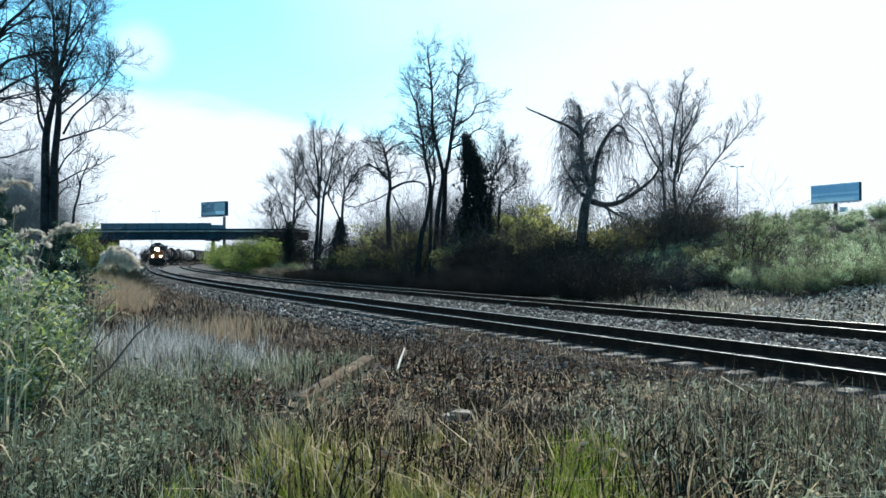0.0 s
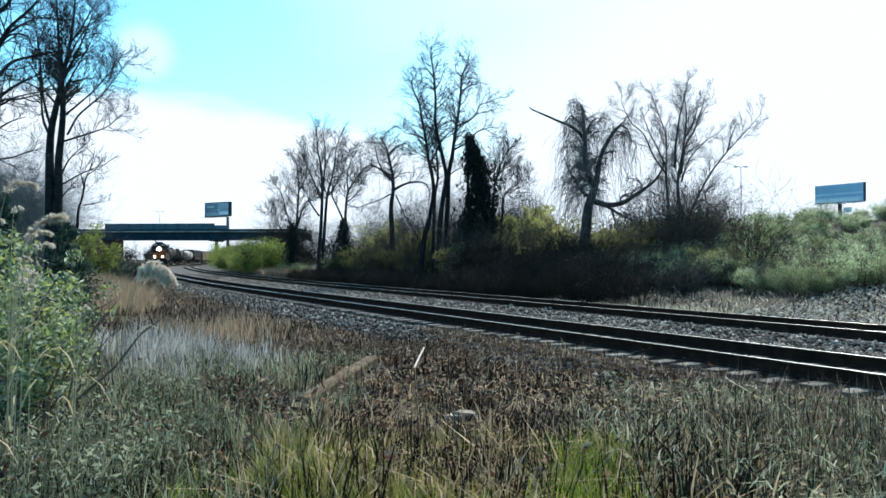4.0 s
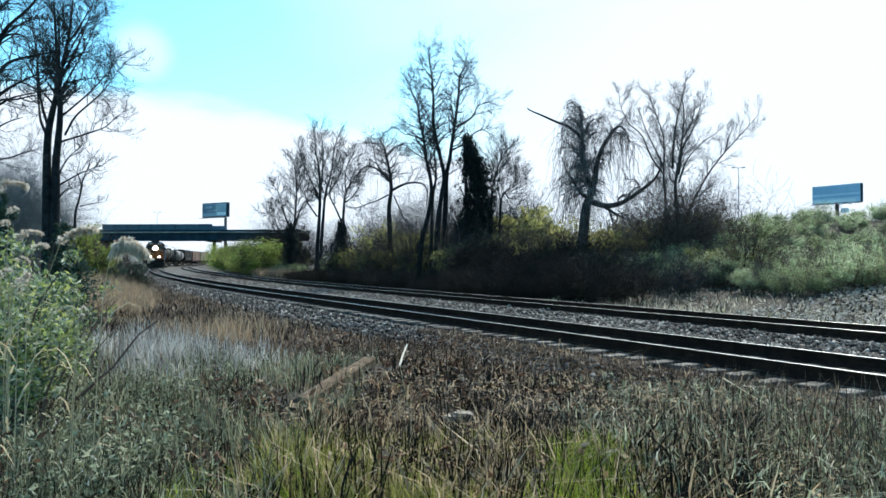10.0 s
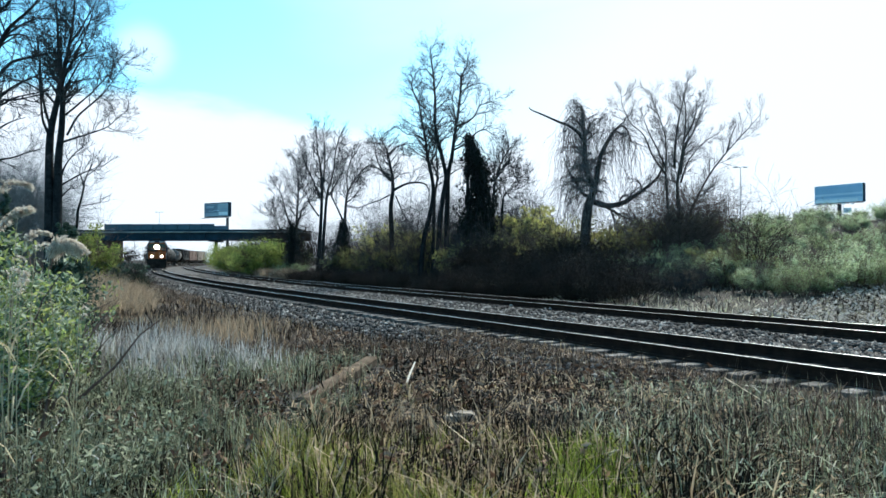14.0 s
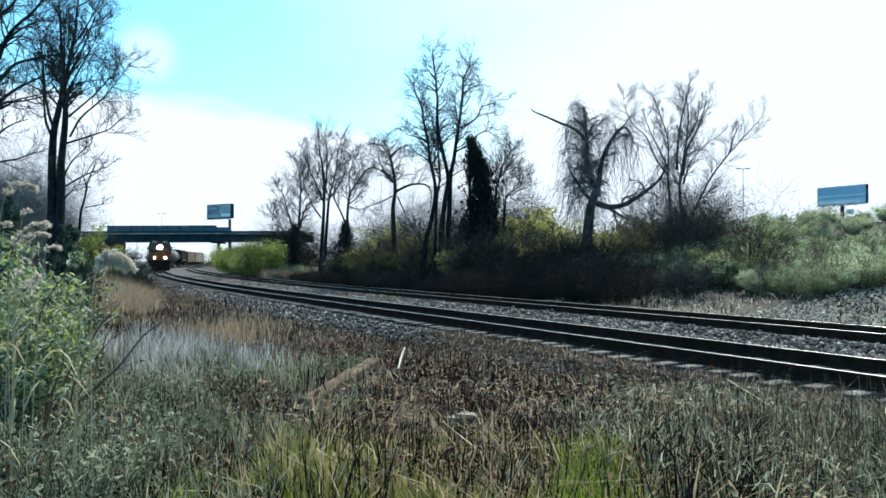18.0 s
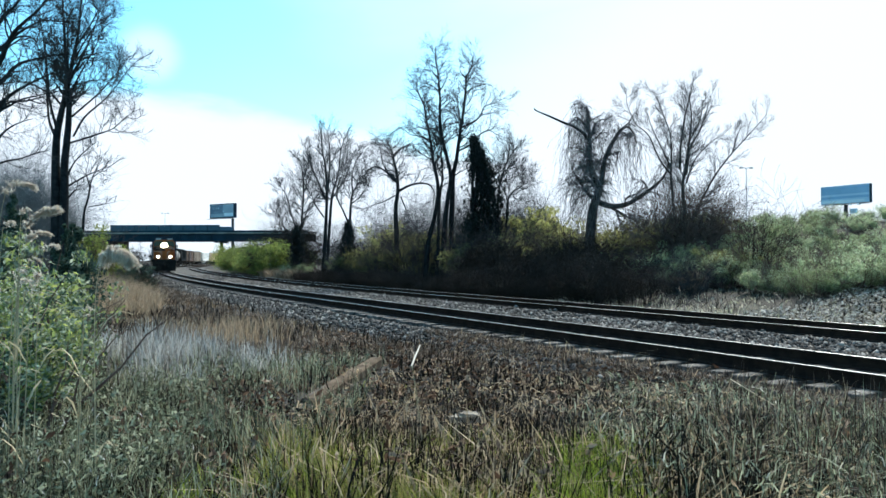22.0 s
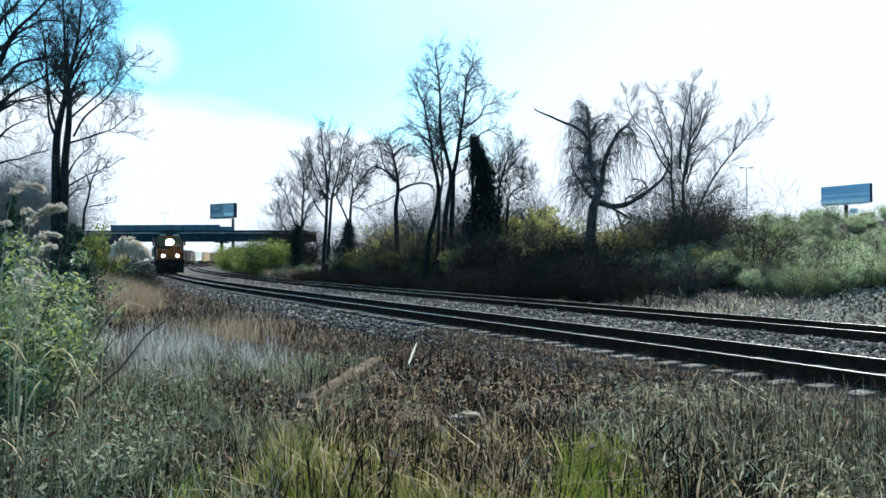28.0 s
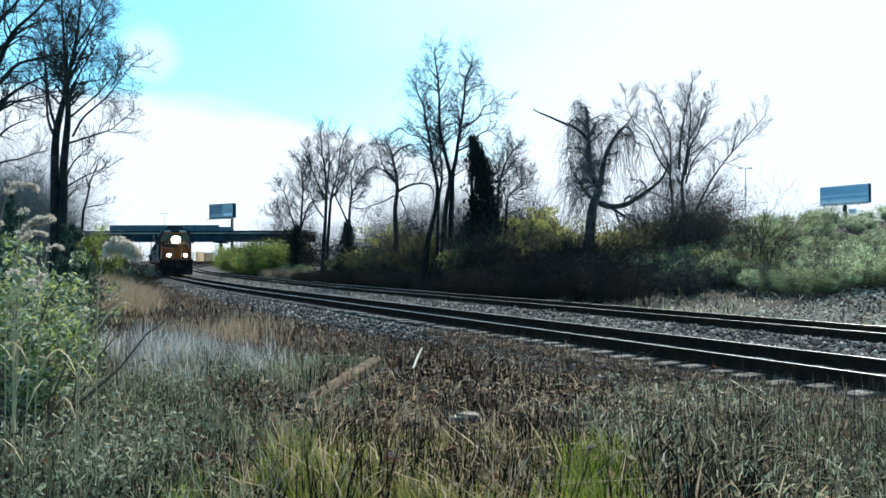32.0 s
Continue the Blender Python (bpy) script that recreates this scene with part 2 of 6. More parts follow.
    "board_blue_shade": surface("board_blue_shade", (0.10, 0.14, 0.21), (0.14, 0.19, 0.27), 0.3, 0.5, bump=0.0),
    "board_pale_shade": surface("board_pale_shade", (0.22, 0.28, 0.35), (0.28, 0.34, 0.41), 0.3, 0.5, bump=0.0),
    "board_white": surface("board_white", (0.62, 0.68, 0.74), (0.70, 0.75, 0.80), 0.3, 0.5, bump=0.0),
    "loco_blue": surface("loco_blue", (0.012, 0.016, 0.03), (0.02, 0.026, 0.042), 0.8, 0.6, local=True, bump=0.05, spec=0.15),
    "loco_gold": surface("loco_gold", (0.28, 0.068, 0.013), (0.36, 0.093, 0.017), 0.8, 0.65, local=True, bump=0.05, stain=(0.11, 0.045, 0.018), spec=0.2),
    "loco_grey": surface("loco_grey", (0.30, 0.30, 0.29), (0.40, 0.40, 0.38), 0.8, 0.55, local=True, bump=0.05),
    "under": surface("under", (0.012, 0.011, 0.010), (0.024, 0.021, 0.018), 2.0, 0.9, local=True, spec=0.08),
    "wheel": surface("wheel", (0.05, 0.04, 0.033), (0.08, 0.062, 0.05), 2.0, 0.6, 0.6, local=True),
    "glass": glass("glass"),
    "lamp": surface("lamp", (0.9, 0.8, 0.6), (0.9, 0.8, 0.6), 1.0, 0.3, bump=0, glow=(1.0, 0.74, 0.40, 26.0)),
    "lamp_small": surface("lamp_small", (0.9, 0.8, 0.6), (0.9, 0.8, 0.6), 1.0, 0.3, bump=0, glow=(1.0, 0.70, 0.48, 22.0)),
    "tank_black": surface("tank_black", (0.016, 0.016, 0.017), (0.03, 0.029, 0.028), 0.7, 0.7, local=True, bump=0.05, spec=0.15),
    "tank_dark": surface("tank_dark", (0.03, 0.031, 0.033), (0.05, 0.05, 0.05), 0.7, 0.7, local=True, bump=0.05, spec=0.2),
    "tank_grey": surface("tank_grey", (0.13, 0.13, 0.13), (0.20, 0.195, 0.19), 0.7, 0.6, local=True, bump=0.05, stain=(0.09, 0.085, 0.08)),
    "car_dull": surface("car_dull", (0.16, 0.13, 0.10), (0.23, 0.19, 0.15), 0.7, 0.7, local=True, stain=(0.11, 0.085, 0.065)),
    "car_brown": surface("car_brown", (0.10, 0.062, 0.048), (0.16, 0.095, 0.07), 0.7, 0.7, local=True, stain=(0.12, 0.07, 0.05)),
    "car_tan": surface("car_tan", (0.42, 0.30, 0.17), (0.52, 0.38, 0.22), 0.7, 0.7, local=True, stain=(0.3, 0.21, 0.13)),
    "car_white": surface("car_white", (0.68, 0.68, 0.66), (0.78, 0.78, 0.76), 0.7, 0.6, local=True, stain=(0.5, 0.48, 0.44)),
    "car_grey": surface("car_grey", (0.26, 0.26, 0.26), (0.36, 0.36, 0.35), 0.7, 0.65, local=True, stain=(0.2, 0.18, 0.16)),
    "old_wood": surface("old_wood", (0.072, 0.054, 0.039), (0.155, 0.119, 0.085), 5.0, 0.95, bump=0.6, fine=30.0, spec=0.05),
    "pale_wood": surface("pale_wood", (0.78, 0.58, 0.40), (0.86, 0.67, 0.48), 2.0, 0.85, bump=0.3, fine=30.0),
    "pale_rock": surface("pale_rock", (0.52, 0.50, 0.47), (0.66, 0.64, 0.60), 3.0, 0.9, bump=0.5, fine=30.0),
    "rock": surface("rock", (0.20, 0.165, 0.13), (0.33, 0.28, 0.22), 3.0, 0.9, bump=0.6, fine=30.0),
}


# ---- mesh tools ----
class Geo:
    """Points and faces of one mesh."""

    def __init__(self):
        self.v, self.f = [], []

    def add(self, verts, faces):
        k = len(self.v)
        self.v.extend(verts)
        self.f.extend([tuple(i + k for i in f) for f in faces])
        return self

    def box(self, x, y, z, sx, sy, sz, c=0.02, rot=None):
        """A box with chamfered edges, centred on x, y, z."""
        hx, hy, hz = sx / 2, sy / 2, sz / 2
        c = min(c, hx * 0.45, hy * 0.45, hz * 0.45)
        vs, ix = [], {}
        for a in (-1, 1):
            for b in (-1, 1):
                for d in (-1, 1):
                    for ax in range(3):
                        p = [a * (hx - c), b * (hy - c), d * (hz - c)]
                        p[ax] = (a * hx, b * hy, d * hz)[ax]
                        ix[a, b, d, ax] = len(vs)
                        p = rot @ Vector(p) if rot else Vector(p)
                        vs.append((p[0] + x, p[1] + y, p[2] + z))
        fs = []
        for ax in range(3):
            o1, o2 = (ax + 1) % 3, (ax + 2) % 3
            for s in (-1, 1):
                ring = []
                for p, q in ((-1, -1), (1, -1), (1, 1), (-1, 1)):
                    k = [0, 0, 0]
                    k[ax], k[o1], k[o2] = s, p, q
                    ring.append(ix[(*k, ax)])
                fs.append(tuple(ring if s > 0 else ring[::-1]))
        for ax in range(3):
            o1, o2 = (ax + 1) % 3, (ax + 2) % 3
            for p in (-1, 1):
                for q in (-1, 1):
                    k0, k1 = [0, 0, 0], [0, 0, 0]
                    k0[ax], k0[o1], k0[o2] = -1, p, q
                    k1[ax], k1[o1], k1[o2] = 1, p, q
                    quad = (ix[(*k0, o1)], ix[(*k1, o1)], ix[(*k1, o2)], ix[(*k0, o2)])
                    fs.append(quad if p * q > 0 else quad[::-1])
        for a in (-1, 1):
            for b in (-1, 1):
                for d in (-1, 1):
                    tri = tuple(ix[a, b, d, i] for i in range(3))
                    fs.append(tri if a * b * d > 0 else tri[::-1])
        return self.add(vs, fs)

    def tube(self, points, radii, n=6, closed=True):
        """A tapered tube along points."""
        pts = [Vector(p) for p in points]
        verts, faces, side = [], [], None
        for i, p in enumerate(pts):
            d = (pts[min(i + 1, len(pts) - 1)] - pts[max(i - 1, 0)]).normalized()
            ref = side if side is not None else (Vector((1, 0, 0)) if abs(d.x) < 0.8 else Vector((0, 1, 0)))
            side = (ref - d * ref.dot(d)).normalized()
            up = d.cross(side)
            r = radii[i]
            for k in range(n):
                a = 2 * math.pi * k / n
                q = p + side * (math.cos(a) * r) + up * (math.sin(a) * r)
                verts.append((q.x, q.y, q.z))
        for i in range(len(pts) - 1):
            for k in range(n):
                k2 = (k + 1) % n
                faces.append((i * n + k, i * n + k2, (i + 1) * n + k2, (i + 1) * n + k))
        if closed:
            faces.append(tuple(range(n))[::-1])
            faces.append(tuple((len(pts) - 1) * n + k for k in range(n)))
        return self.add(verts, faces)

    def prism(self, outline, axis, lo, hi):
        """An outline (pairs) pushed along an axis from lo to hi."""
        n = len(outline)
        place = {"x": lambda a, b, s: (s, a, b), "y": lambda a, b, s: (a, s, b), "z": lambda a, b, s: (a, b, s)}[axis]
        vs = [place(a, b, lo) for a, b in outline] + [place(a, b, hi) for a, b in outline]
        fs = [(i, (i + 1) % n, n + (i + 1) % n, n + i) for i in range(n)]
        return self.add(vs, fs + [tuple(range(n))[::-1], tuple(range(n, 2 * n))])

    def mesh(self, name, material, smooth=False):
        me = bpy.data.meshes.new(name)
        me.from_pydata(self.v, [], self.f)
        me.materials.append(material)
        bm = bmesh.new()
        bm.from_mesh(me)
        bmesh.ops.recalc_face_normals(bm, faces=bm.faces)
        bm.to_mesh(me)
        bm.free()
        if smooth:
            me.polygons.foreach_set("use_smooth", [True] * len(me.polygons))
        return me


def part(name, geo, material, parent=None, label="", smooth=False, at=None):
    me = geo if isinstance(geo, bpy.types.Mesh) else geo.mesh(name, M[material], smooth)
    ob = new(name, me)
    if at is not None:
        ob.matrix_basis = at
    ob.parent = parent
    return tagged(ob, label)


def thing(name, label, category, group="", kind="", at=None):
    ob = new(name)
    ob.empty_display_size = 0.2
    if at is not None:
        ob.matrix_basis = at
    return tagged(ob, label, category, group, kind)


def fast_mesh(name, verts, faces, material, smooth=False):
    """A mesh from number arrays; all faces have the same count of corners."""
    me = bpy.data.meshes.new(name)
    verts, faces = np.asarray(verts, np.float32), np.asarray(faces, np.int32)
    k = faces.shape[1]
    me.vertices.add(len(verts))
    me.vertices.foreach_set("co", verts.ravel())
    me.loops.add(faces.size)
    me.loops.foreach_set("vertex_index", faces.ravel())
    me.polygons.add(len(faces))
    me.polygons.foreach_set("loop_start", np.arange(0, faces.size, k, dtype=np.int32))
    if smooth:
        me.polygons.foreach_set("use_smooth", np.ones(len(faces), bool))
    me.update(calc_edges=True)
    me.materials.append(M[material])
    return me


# ---- the line of the railway and the lie of the land ----
KNOT_Y = [-90, 30, 45, 53, 77, 100, 140, 180, 230, 300, 420]
KNOT_S = [0.585, 0.585, 0.535, 0.51, 0.458, 0.42, 0.375, 0.30, 0.20, 0.10, 0.0]
line_y = np.arange(-90.0, 420.0, 0.5)
line_x = np.concatenate([[0], np.cumsum(-np.interp(line_y[:-1] + 0.25, KNOT_Y, KNOT_S) * 0.5)])
line_x += 6.27 - np.interp(8.83, line_y, line_x)
line_q = np.concatenate([[0], np.cumsum(np.hypot(np.diff(line_x), np.diff(line_y)))])
q_of_y = lambda y: float(np.interp(y, line_y, line_q))
FAR_TRACK = 5.35


def on_line(q, off=0.0):
    """Place and heading at a length q along the near track, off metres to its far side."""
    x, y = np.interp(q, line_q, line_x), np.interp(q, line_q, line_y)
    s = np.interp(y, KNOT_Y, KNOT_S)
    n = np.hypot(s, 1)
    return x + off / n, y + off * s / n, np.arctan2(-s, 1.0)


def offsets(x, y):
    """For points: metres to the far side of the near track, and the distance up the line."""
    x, y = np.asarray(x, float), np.asarray(y, float)
    yy = y.copy()
    for _ in range(6):
        xx = np.interp(yy, line_y, line_x)
        s = np.interp(yy, KNOT_Y, KNOT_S)
        yy = yy + ((x - xx) * -s + (y - yy)) / (1 + s * s)
        yy = np.clip(yy, -90, 419)
    xx = np.interp(yy, line_y, line_x)
    s = np.interp(yy, KNOT_Y, KNOT_S)
    return ((x - xx) + (y - yy) * s) / np.hypot(s, 1), yy


def smooth(a, b, v):
    t = np.clip((v - a) / (b - a), 0, 1)
    return t * t * (3 - 2 * t)


def land(x, y):
    """Height of the ground."""
    u, q = offsets(x, y)
    z = -0.30 + 0.05 * np.sin(x * 0.9 + y * 0.31) * np.sin(y * 0.7 - x * 0.2) + 0.03 * np.sin(x * 2.3 + 1) * np.sin(y * 2.9)
    z = z - 0.18 * smooth(3.5, 2.2, np.abs(u + 4.4))
    z = z - 0.30 * smooth(3.2, 1.6, np.abs(u - FAR_TRACK / 2) - FAR_TRACK / 2)
    near = smooth(46, 30, q) * smooth(-85, -60, q)
    hill = 0.75 * smooth(8.0, 17.0, u) + 3.3 * smooth(15.0, 33.0, u)
    z = z + hill * near * (1 + 0.05 * np.sin(q * 0.5)) + (1 - near) * 0.6 * smooth(9, 20, u)
    return z + 1.2 * smooth(-14, -30, u) * smooth(10, 40, y)


# ---- ground, ballast and tracks ----
def build_ground():
    def axis(lo, hi, dense_lo, dense_hi, fine, coarse):
        a = list(np.arange(dense_lo, dense_hi, fine))
        v, step = dense_lo, fine
        while v > lo:
            step = min(step * 1.25, coarse)
            v -= step
            a.insert(0, v)
        v, step = dense_hi, fine
        while v < hi:
            a.append(v)
            step = min(step * 1.25, coarse)
            v += step
        return np.array(a + [hi])
    xs, ys = axis(-2600, 2600, -34, 40, 0.5, 250), axis(-600, 3600, -6, 60, 0.5, 250)
    gx, gy = np.meshgrid(xs, ys)
    z = land(gx, gy)
    v = np.stack([gx.ravel(), gy.ravel(), z.ravel()], 1)
    i = np.arange(len(xs) * len(ys)).reshape(len(ys), len(xs))
    f = np.stack([i[:-1, :-1], i[:-1, 1:], i[1:, 1:], i[1:, :-1]], -1).reshape(-1, 4)
    tagged(new("ground", fast_mesh("ground", v, f, "soil", True)), "brown weedy soil with patches of green", "ground", kind="structure")


build_ground()


def sweep(outline, q0, q1, step, off, closed=True):
    """An outline (offset, height) pushed along the line of the railway."""
    g = Geo()
    qs = np.arange(q0, q1 + step * 0.5, step)
    n = len(outline)
    for q in qs:
        for a, b in outline:
            x, y, _ = on_line(q, off + a)
            g.v.append((float(x), float(y), b))
    m = n if closed else n - 1
    for i in range(len(qs) - 1):
        for k in range(m):
            k2 = (k + 1) % n
            g.f.append((i * n + k, i * n + k2, (i + 1) * n + k2, (i + 1) * n + k))
    return g


Q0, Q1 = q_of_y(-60), q_of_y(400)
bed = sweep([(-3.4, -0.85), (-2.2, -0.50), (-1.6, -0.33), (-1.2, -0.30), (1.2, -0.25), (1.7, -0.21), (FAR_TRACK / 2, -0.25), (FAR_TRACK - 1.7, -0.19),
             (FAR_TRACK + 1.75, -0.2), (FAR_TRACK + 2.4, -0.40), (FAR_TRACK + 3.5, -0.75)], Q0, Q1, 2.0, 0.0, False)
tagged(part("ballast", bed, "ballast"), "grey crushed stone bed under both tracks", "ballast", kind="structure")
RAIL = [(-0.075, -0.19), (0.075, -0.19), (0.075, -0.175), (0.012, -0.15), (0.010, -0.05), (0.036, -0.04), (0.036, -0.006),
        (0.03, -0.001), (-0.03, -0.001), (-0.036, -0.006), (-0.036, -0.04), (-0.010, -0.05), (-0.012, -0.15), (-0.075, -0.175)]
HEAD = [(-0.013, 0.002), (-0.016, 0.0005), (-0.016, -0.004), (0.016, -0.004), (0.016, 0.0005), (0.013, 0.002)]
tie_mesh = Geo().box(0, 0, -0.275, 2.6, 0.23, 0.17, 0.012).mesh("sleeper", M["tie"])


def build_track(off, label, near_y):
    track = thing("railway_track", label, "track", "railway tracks", "structure")
    for side in (-0.7525, 0.7525):
        rail = part("rail", sweep(RAIL, Q0, Q1, 1.0, off + side), "rail_side", track, "rusty steel rail")
        part("rail_head", sweep(HEAD, Q0, Q1, 1.0, off + side), "rail_top", rail, "polished running surface")
    rng = random.Random(int(off * 10) + 3)
    rest = Geo()
    q, n = Q0, 0
    while q < Q1:
        x, y, a = on_line(q, off)
        m = Matrix.Translation((float(x), float(y), rng.uniform(-0.02, 0.006))) @ Euler((0, 0, -float(a) + rng.uniform(-0.03, 0.03))).to_matrix().to_4x4() @ Matrix.Translation((rng.gauss(0, 0.05), 0, 0))
        if near_y < y and n < 300:
            ob = new("sleeper", tie_mesh)
            ob.matrix_basis, ob.parent = m, track
            n += 1
        else:
            rest.add([tuple(m @ Vector((a2 * 1.3, b2 * 0.115, c2))) for c2 in (-0.36, -0.19) for a2, b2 in ((-1, -1), (1, -1), (1, 1), (-1, 1))],
                     [(4, 5, 6, 7), (0, 1, 5, 4), (1, 2, 6, 5), (2, 3, 7, 6), (3, 0, 4, 7)])
        q += 0.5 + rng.uniform(-0.02, 0.02)
    tagged(part("sleepers", rest, "tie", track), kind="stuff")
    return track


build_track(0.0, "curving railway track with polished rails on dark sleepers", 3.0)
build_track(FAR_TRACK, "second railway track with rusty rails, beside the first", 6.0)


# ---- scattered small stuff ----
def scatter(n, y0, y1, rng, power=1.0, half=0.66, x0=None, x1=None):
    """Points on the ground ahead, thicker near by."""
    y = y0 * np.exp(rng.random(n) ** power * np.log(y1 / y0))
    lo = -half * y - 1.0 if x0 is None else x0
    hi = half * y + 1.0 if x1 is None else x1
    return lo + (hi - lo) * rng.random(n), y


def gravel():
    rng = np.random.default_rng(5)
    n = 90000
    q = q_of_y(2) + (q_of_y(75) - q_of_y(2)) * rng.random(n) ** 1.7
    u = np.where(rng.random(n) < 0.55, rng.normal(-2.05, 0.5, n), rng.uniform(-1.8, FAR_TRACK + 3.0, n))
    on_ties = (np.abs(u) < 1.4) | (np.abs(u - FAR_TRACK) < 1.4)
    u = np.where(on_ties & (rng.random(n) < 0.8), rng.uniform(1.4, FAR_TRACK - 1.4, n), u)
    clear = (u < -1.5) | ((np.abs(u) > 1.42) & (np.abs(u - FAR_TRACK) > 1.42)) | (rng.random(n) < 0.25)
    q, u = q[clear], u[clear]
    n = len(q)
    thin = (u < -1.6) & (rng.random(n) < np.where(q < q_of_y(13), 0.82, 0.58))
    q, u = q[~thin], u[~thin]
    n = len(q)
    x, y, _ = on_line(q, u)
    bed_z = np.interp(u, [-3.4, -2.2, -1.6, -1.2, 1.2, 1.7, FAR_TRACK / 2, FAR_TRACK - 1.7, FAR_TRACK + 1.75, FAR_TRACK + 2.4, FAR_TRACK + 3.5],
                      [-0.85, -0.50, -0.33, -0.30, -0.25, -0.21, -0.25, -0.19, -0.2, -0.40, -0.75])
    z = np.maximum(bed_z, land(x, y))
    size = rng.uniform(0.022, 0.072, n) * (1 + 0.012 * y)
    base = np.array([(1, 0, 0), (0, 1, 0), (-1, 0, 0), (0, -1, 0), (0, 0, 1), (0, 0, -1)], float)
    v = base[None] * rng.uniform(0.55, 1.25, (n, 6, 1)) + rng.normal(0, 0.15, (n, 6, 3))
    a = rng.uniform(0, 6.28, n)
    c, s = np.cos(a)[:, None], np.sin(a)[:, None]
    vx, vy = v[..., 0] * c - v[..., 1] * s, v[..., 0] * s + v[..., 1] * c
    v = np.stack([vx, vy, v[..., 2] * 0.7], -1) * size[:, None, None]
    v += np.stack([x, y, z + size * 0.4], -1)[:, None]
    tri = np.array([(0, 1, 4), (1, 2, 4), (2, 3, 4), (3, 0, 4), (1, 0, 5), (2, 1, 5), (3, 2, 5), (0, 3, 5)])
    f = (tri[None] + 6 * np.arange(n)[:, None, None]).reshape(-1, 3)
    tagged(new("gravel", fast_mesh("gravel", v.reshape(-1, 3), f, "stone")), "loose grey crushed stones beside the rails", "gravel", kind="stuff")


gravel()


def blades(name, label, category, material, x, y, height, width, lean, rng, bend=0.5, z=None):
    """Blades or stalks standing at points: each a bent, tapering strip of two pieces."""
    n = len(x)
    z = land(x, y) - 0.03 if z is None else z
    h = height * rng.uniform(0.45, 1.15, n)
    w = width * rng.uniform(0.6, 1.4, n)
    az, face = rng.uniform(0, 6.28, n), rng.uniform(0, 6.28, n)
    ln = np.abs(rng.normal(0, lean, n))
    d = np.stack([np.cos(az), np.sin(az), np.zeros(n)], 1)
    s = np.stack([np.cos(face), np.sin(face), np.zeros(n)], 1) * (w / 2)[:, None]
    up = np.array([0, 0, 1.0])
    p0 = np.stack([x, y, z], 1)
    p1 = p0 + d * (ln * h * 0.35)[:, None] + up * (h * 0.55)[:, None]
    p2 = p1 + d * (ln * h * (0.35 + bend))[:, None] + up * (h * np.clip(0.45 - 0.35 * ln * bend, 0.05, 1))[:, None]
    v = np.stack([p0 - s, p0 + s, p1 + s * 0.8, p1 - s * 0.8, p2], 1)
    tri = np.array([(0, 1, 2), (0, 2, 3), (3, 2, 4)])
    f = (tri[None] + 5 * np.arange(n)[:, None, None]).reshape(-1, 3)
    return tagged(new(name, fast_mesh(name, v.reshape(-1, 3), f, material)), label, category, kind="stuff")


def litter(name, label, material, x, y, lo, hi, size, rng, category="leaves"):
    """Small pointed scraps lying or standing at points, each turned its own way."""
    n = len(x)
    p = np.stack([x, y, land(x, y) + rng.uniform(lo, hi, n)], 1) if np.ndim(lo) == 0 else np.stack([x, y, lo], 1)
    a = rng.normal(0, 1, (n, 3)) * np.array([1, 1, 0.6])
    a /= np.linalg.norm(a, axis=1)[:, None]
    b = np.cross(a, rng.normal(0, 1, (n, 3)))
    b /= np.linalg.norm(b, axis=1)[:, None]
    s = (size * rng.uniform(0.5, 1.6, n) * (1 + 0.03 * y))[:, None]
    c = np.cross(a, b) * s * 0.35
    v = np.stack([p - a * s, p + b * s * 0.4 + c, p + a * s, p - b * s * 0.4 + c], 1).reshape(-1, 3)
    f = (np.array([(0, 1, 2), (0, 2, 3)])[None] + 4 * np.arange(n)[:, None, None]).reshape(-1, 3)
    return tagged(new(name, fast_mesh(name, v, f, material)), label, category, kind="stuff")


def forbs(name, label, material, x, y, height, leaves, size, rng):
    """Weeds: a leaning stem with leaves up its length."""
    n = len(x)
    h = height * rng.uniform(0.5, 1.3, n)
    az, ln = rng.uniform(0, 6.28, n), np.abs(rng.normal(0, 0.3, n))
    dx, dy = np.cos(az) * ln * h, np.sin(az) * ln * h
    t = rng.uniform(0.15, 1.0, (n, leaves))
    spread = 0.05 * (1.3 - t)
    px = (x[:, None] + dx[:, None] * t + rng.normal(0, 1, t.shape) * spread).ravel()
    py = (y[:, None] + dy[:, None] * t + rng.normal(0, 1, t.shape) * spread).ravel()
    pz = (land(x, y)[:, None] + h[:, None] * t).ravel()
    litter(name, label, material, px, py, pz, None, size, rng, "weeds")
    z = land(x, y) - 0.02
    w = 0.005
    v = np.stack([np.stack([x - w, y, z], 1), np.stack([x + w, y, z], 1), np.stack([x + dx, y + dy, z + h], 1)], 1).reshape(-1, 3)
    tagged(new("weed_stalks", fast_mesh("weed_stalks", v, np.arange(3 * n).reshape(-1, 3), "dark_stem_shade")), "thin dark weed stems", "weeds", kind="stuff")


def meadow():
    rng = np.random.default_rng(11)

    def keep(x, y, lo=-60.0, hi=-2.9):
        u, _ = offsets(x, y)
        k = (u > lo) & (u < hi + 1.4 * smooth(19, 11, y) + rng.normal(0, 0.45, len(x)))
        along = np.clip((y - 9.15) / 3.15, 0, 1)
        k &= np.hypot(x - (-1.82 + 0.58 * along), y - (9.15 + 3.15 * along)) > 0.32 * rng.random(len(x)) + 0.04
        low = np.clip((y - 8.6) / 3.15, 0, 1)
        k &= (np.hypot(x - (-1.72 + 0.53 * low), (y - 8.6 - 3.15 * low) * 0.7) > 0.34) | (rng.random(len(x)) < 0.35)
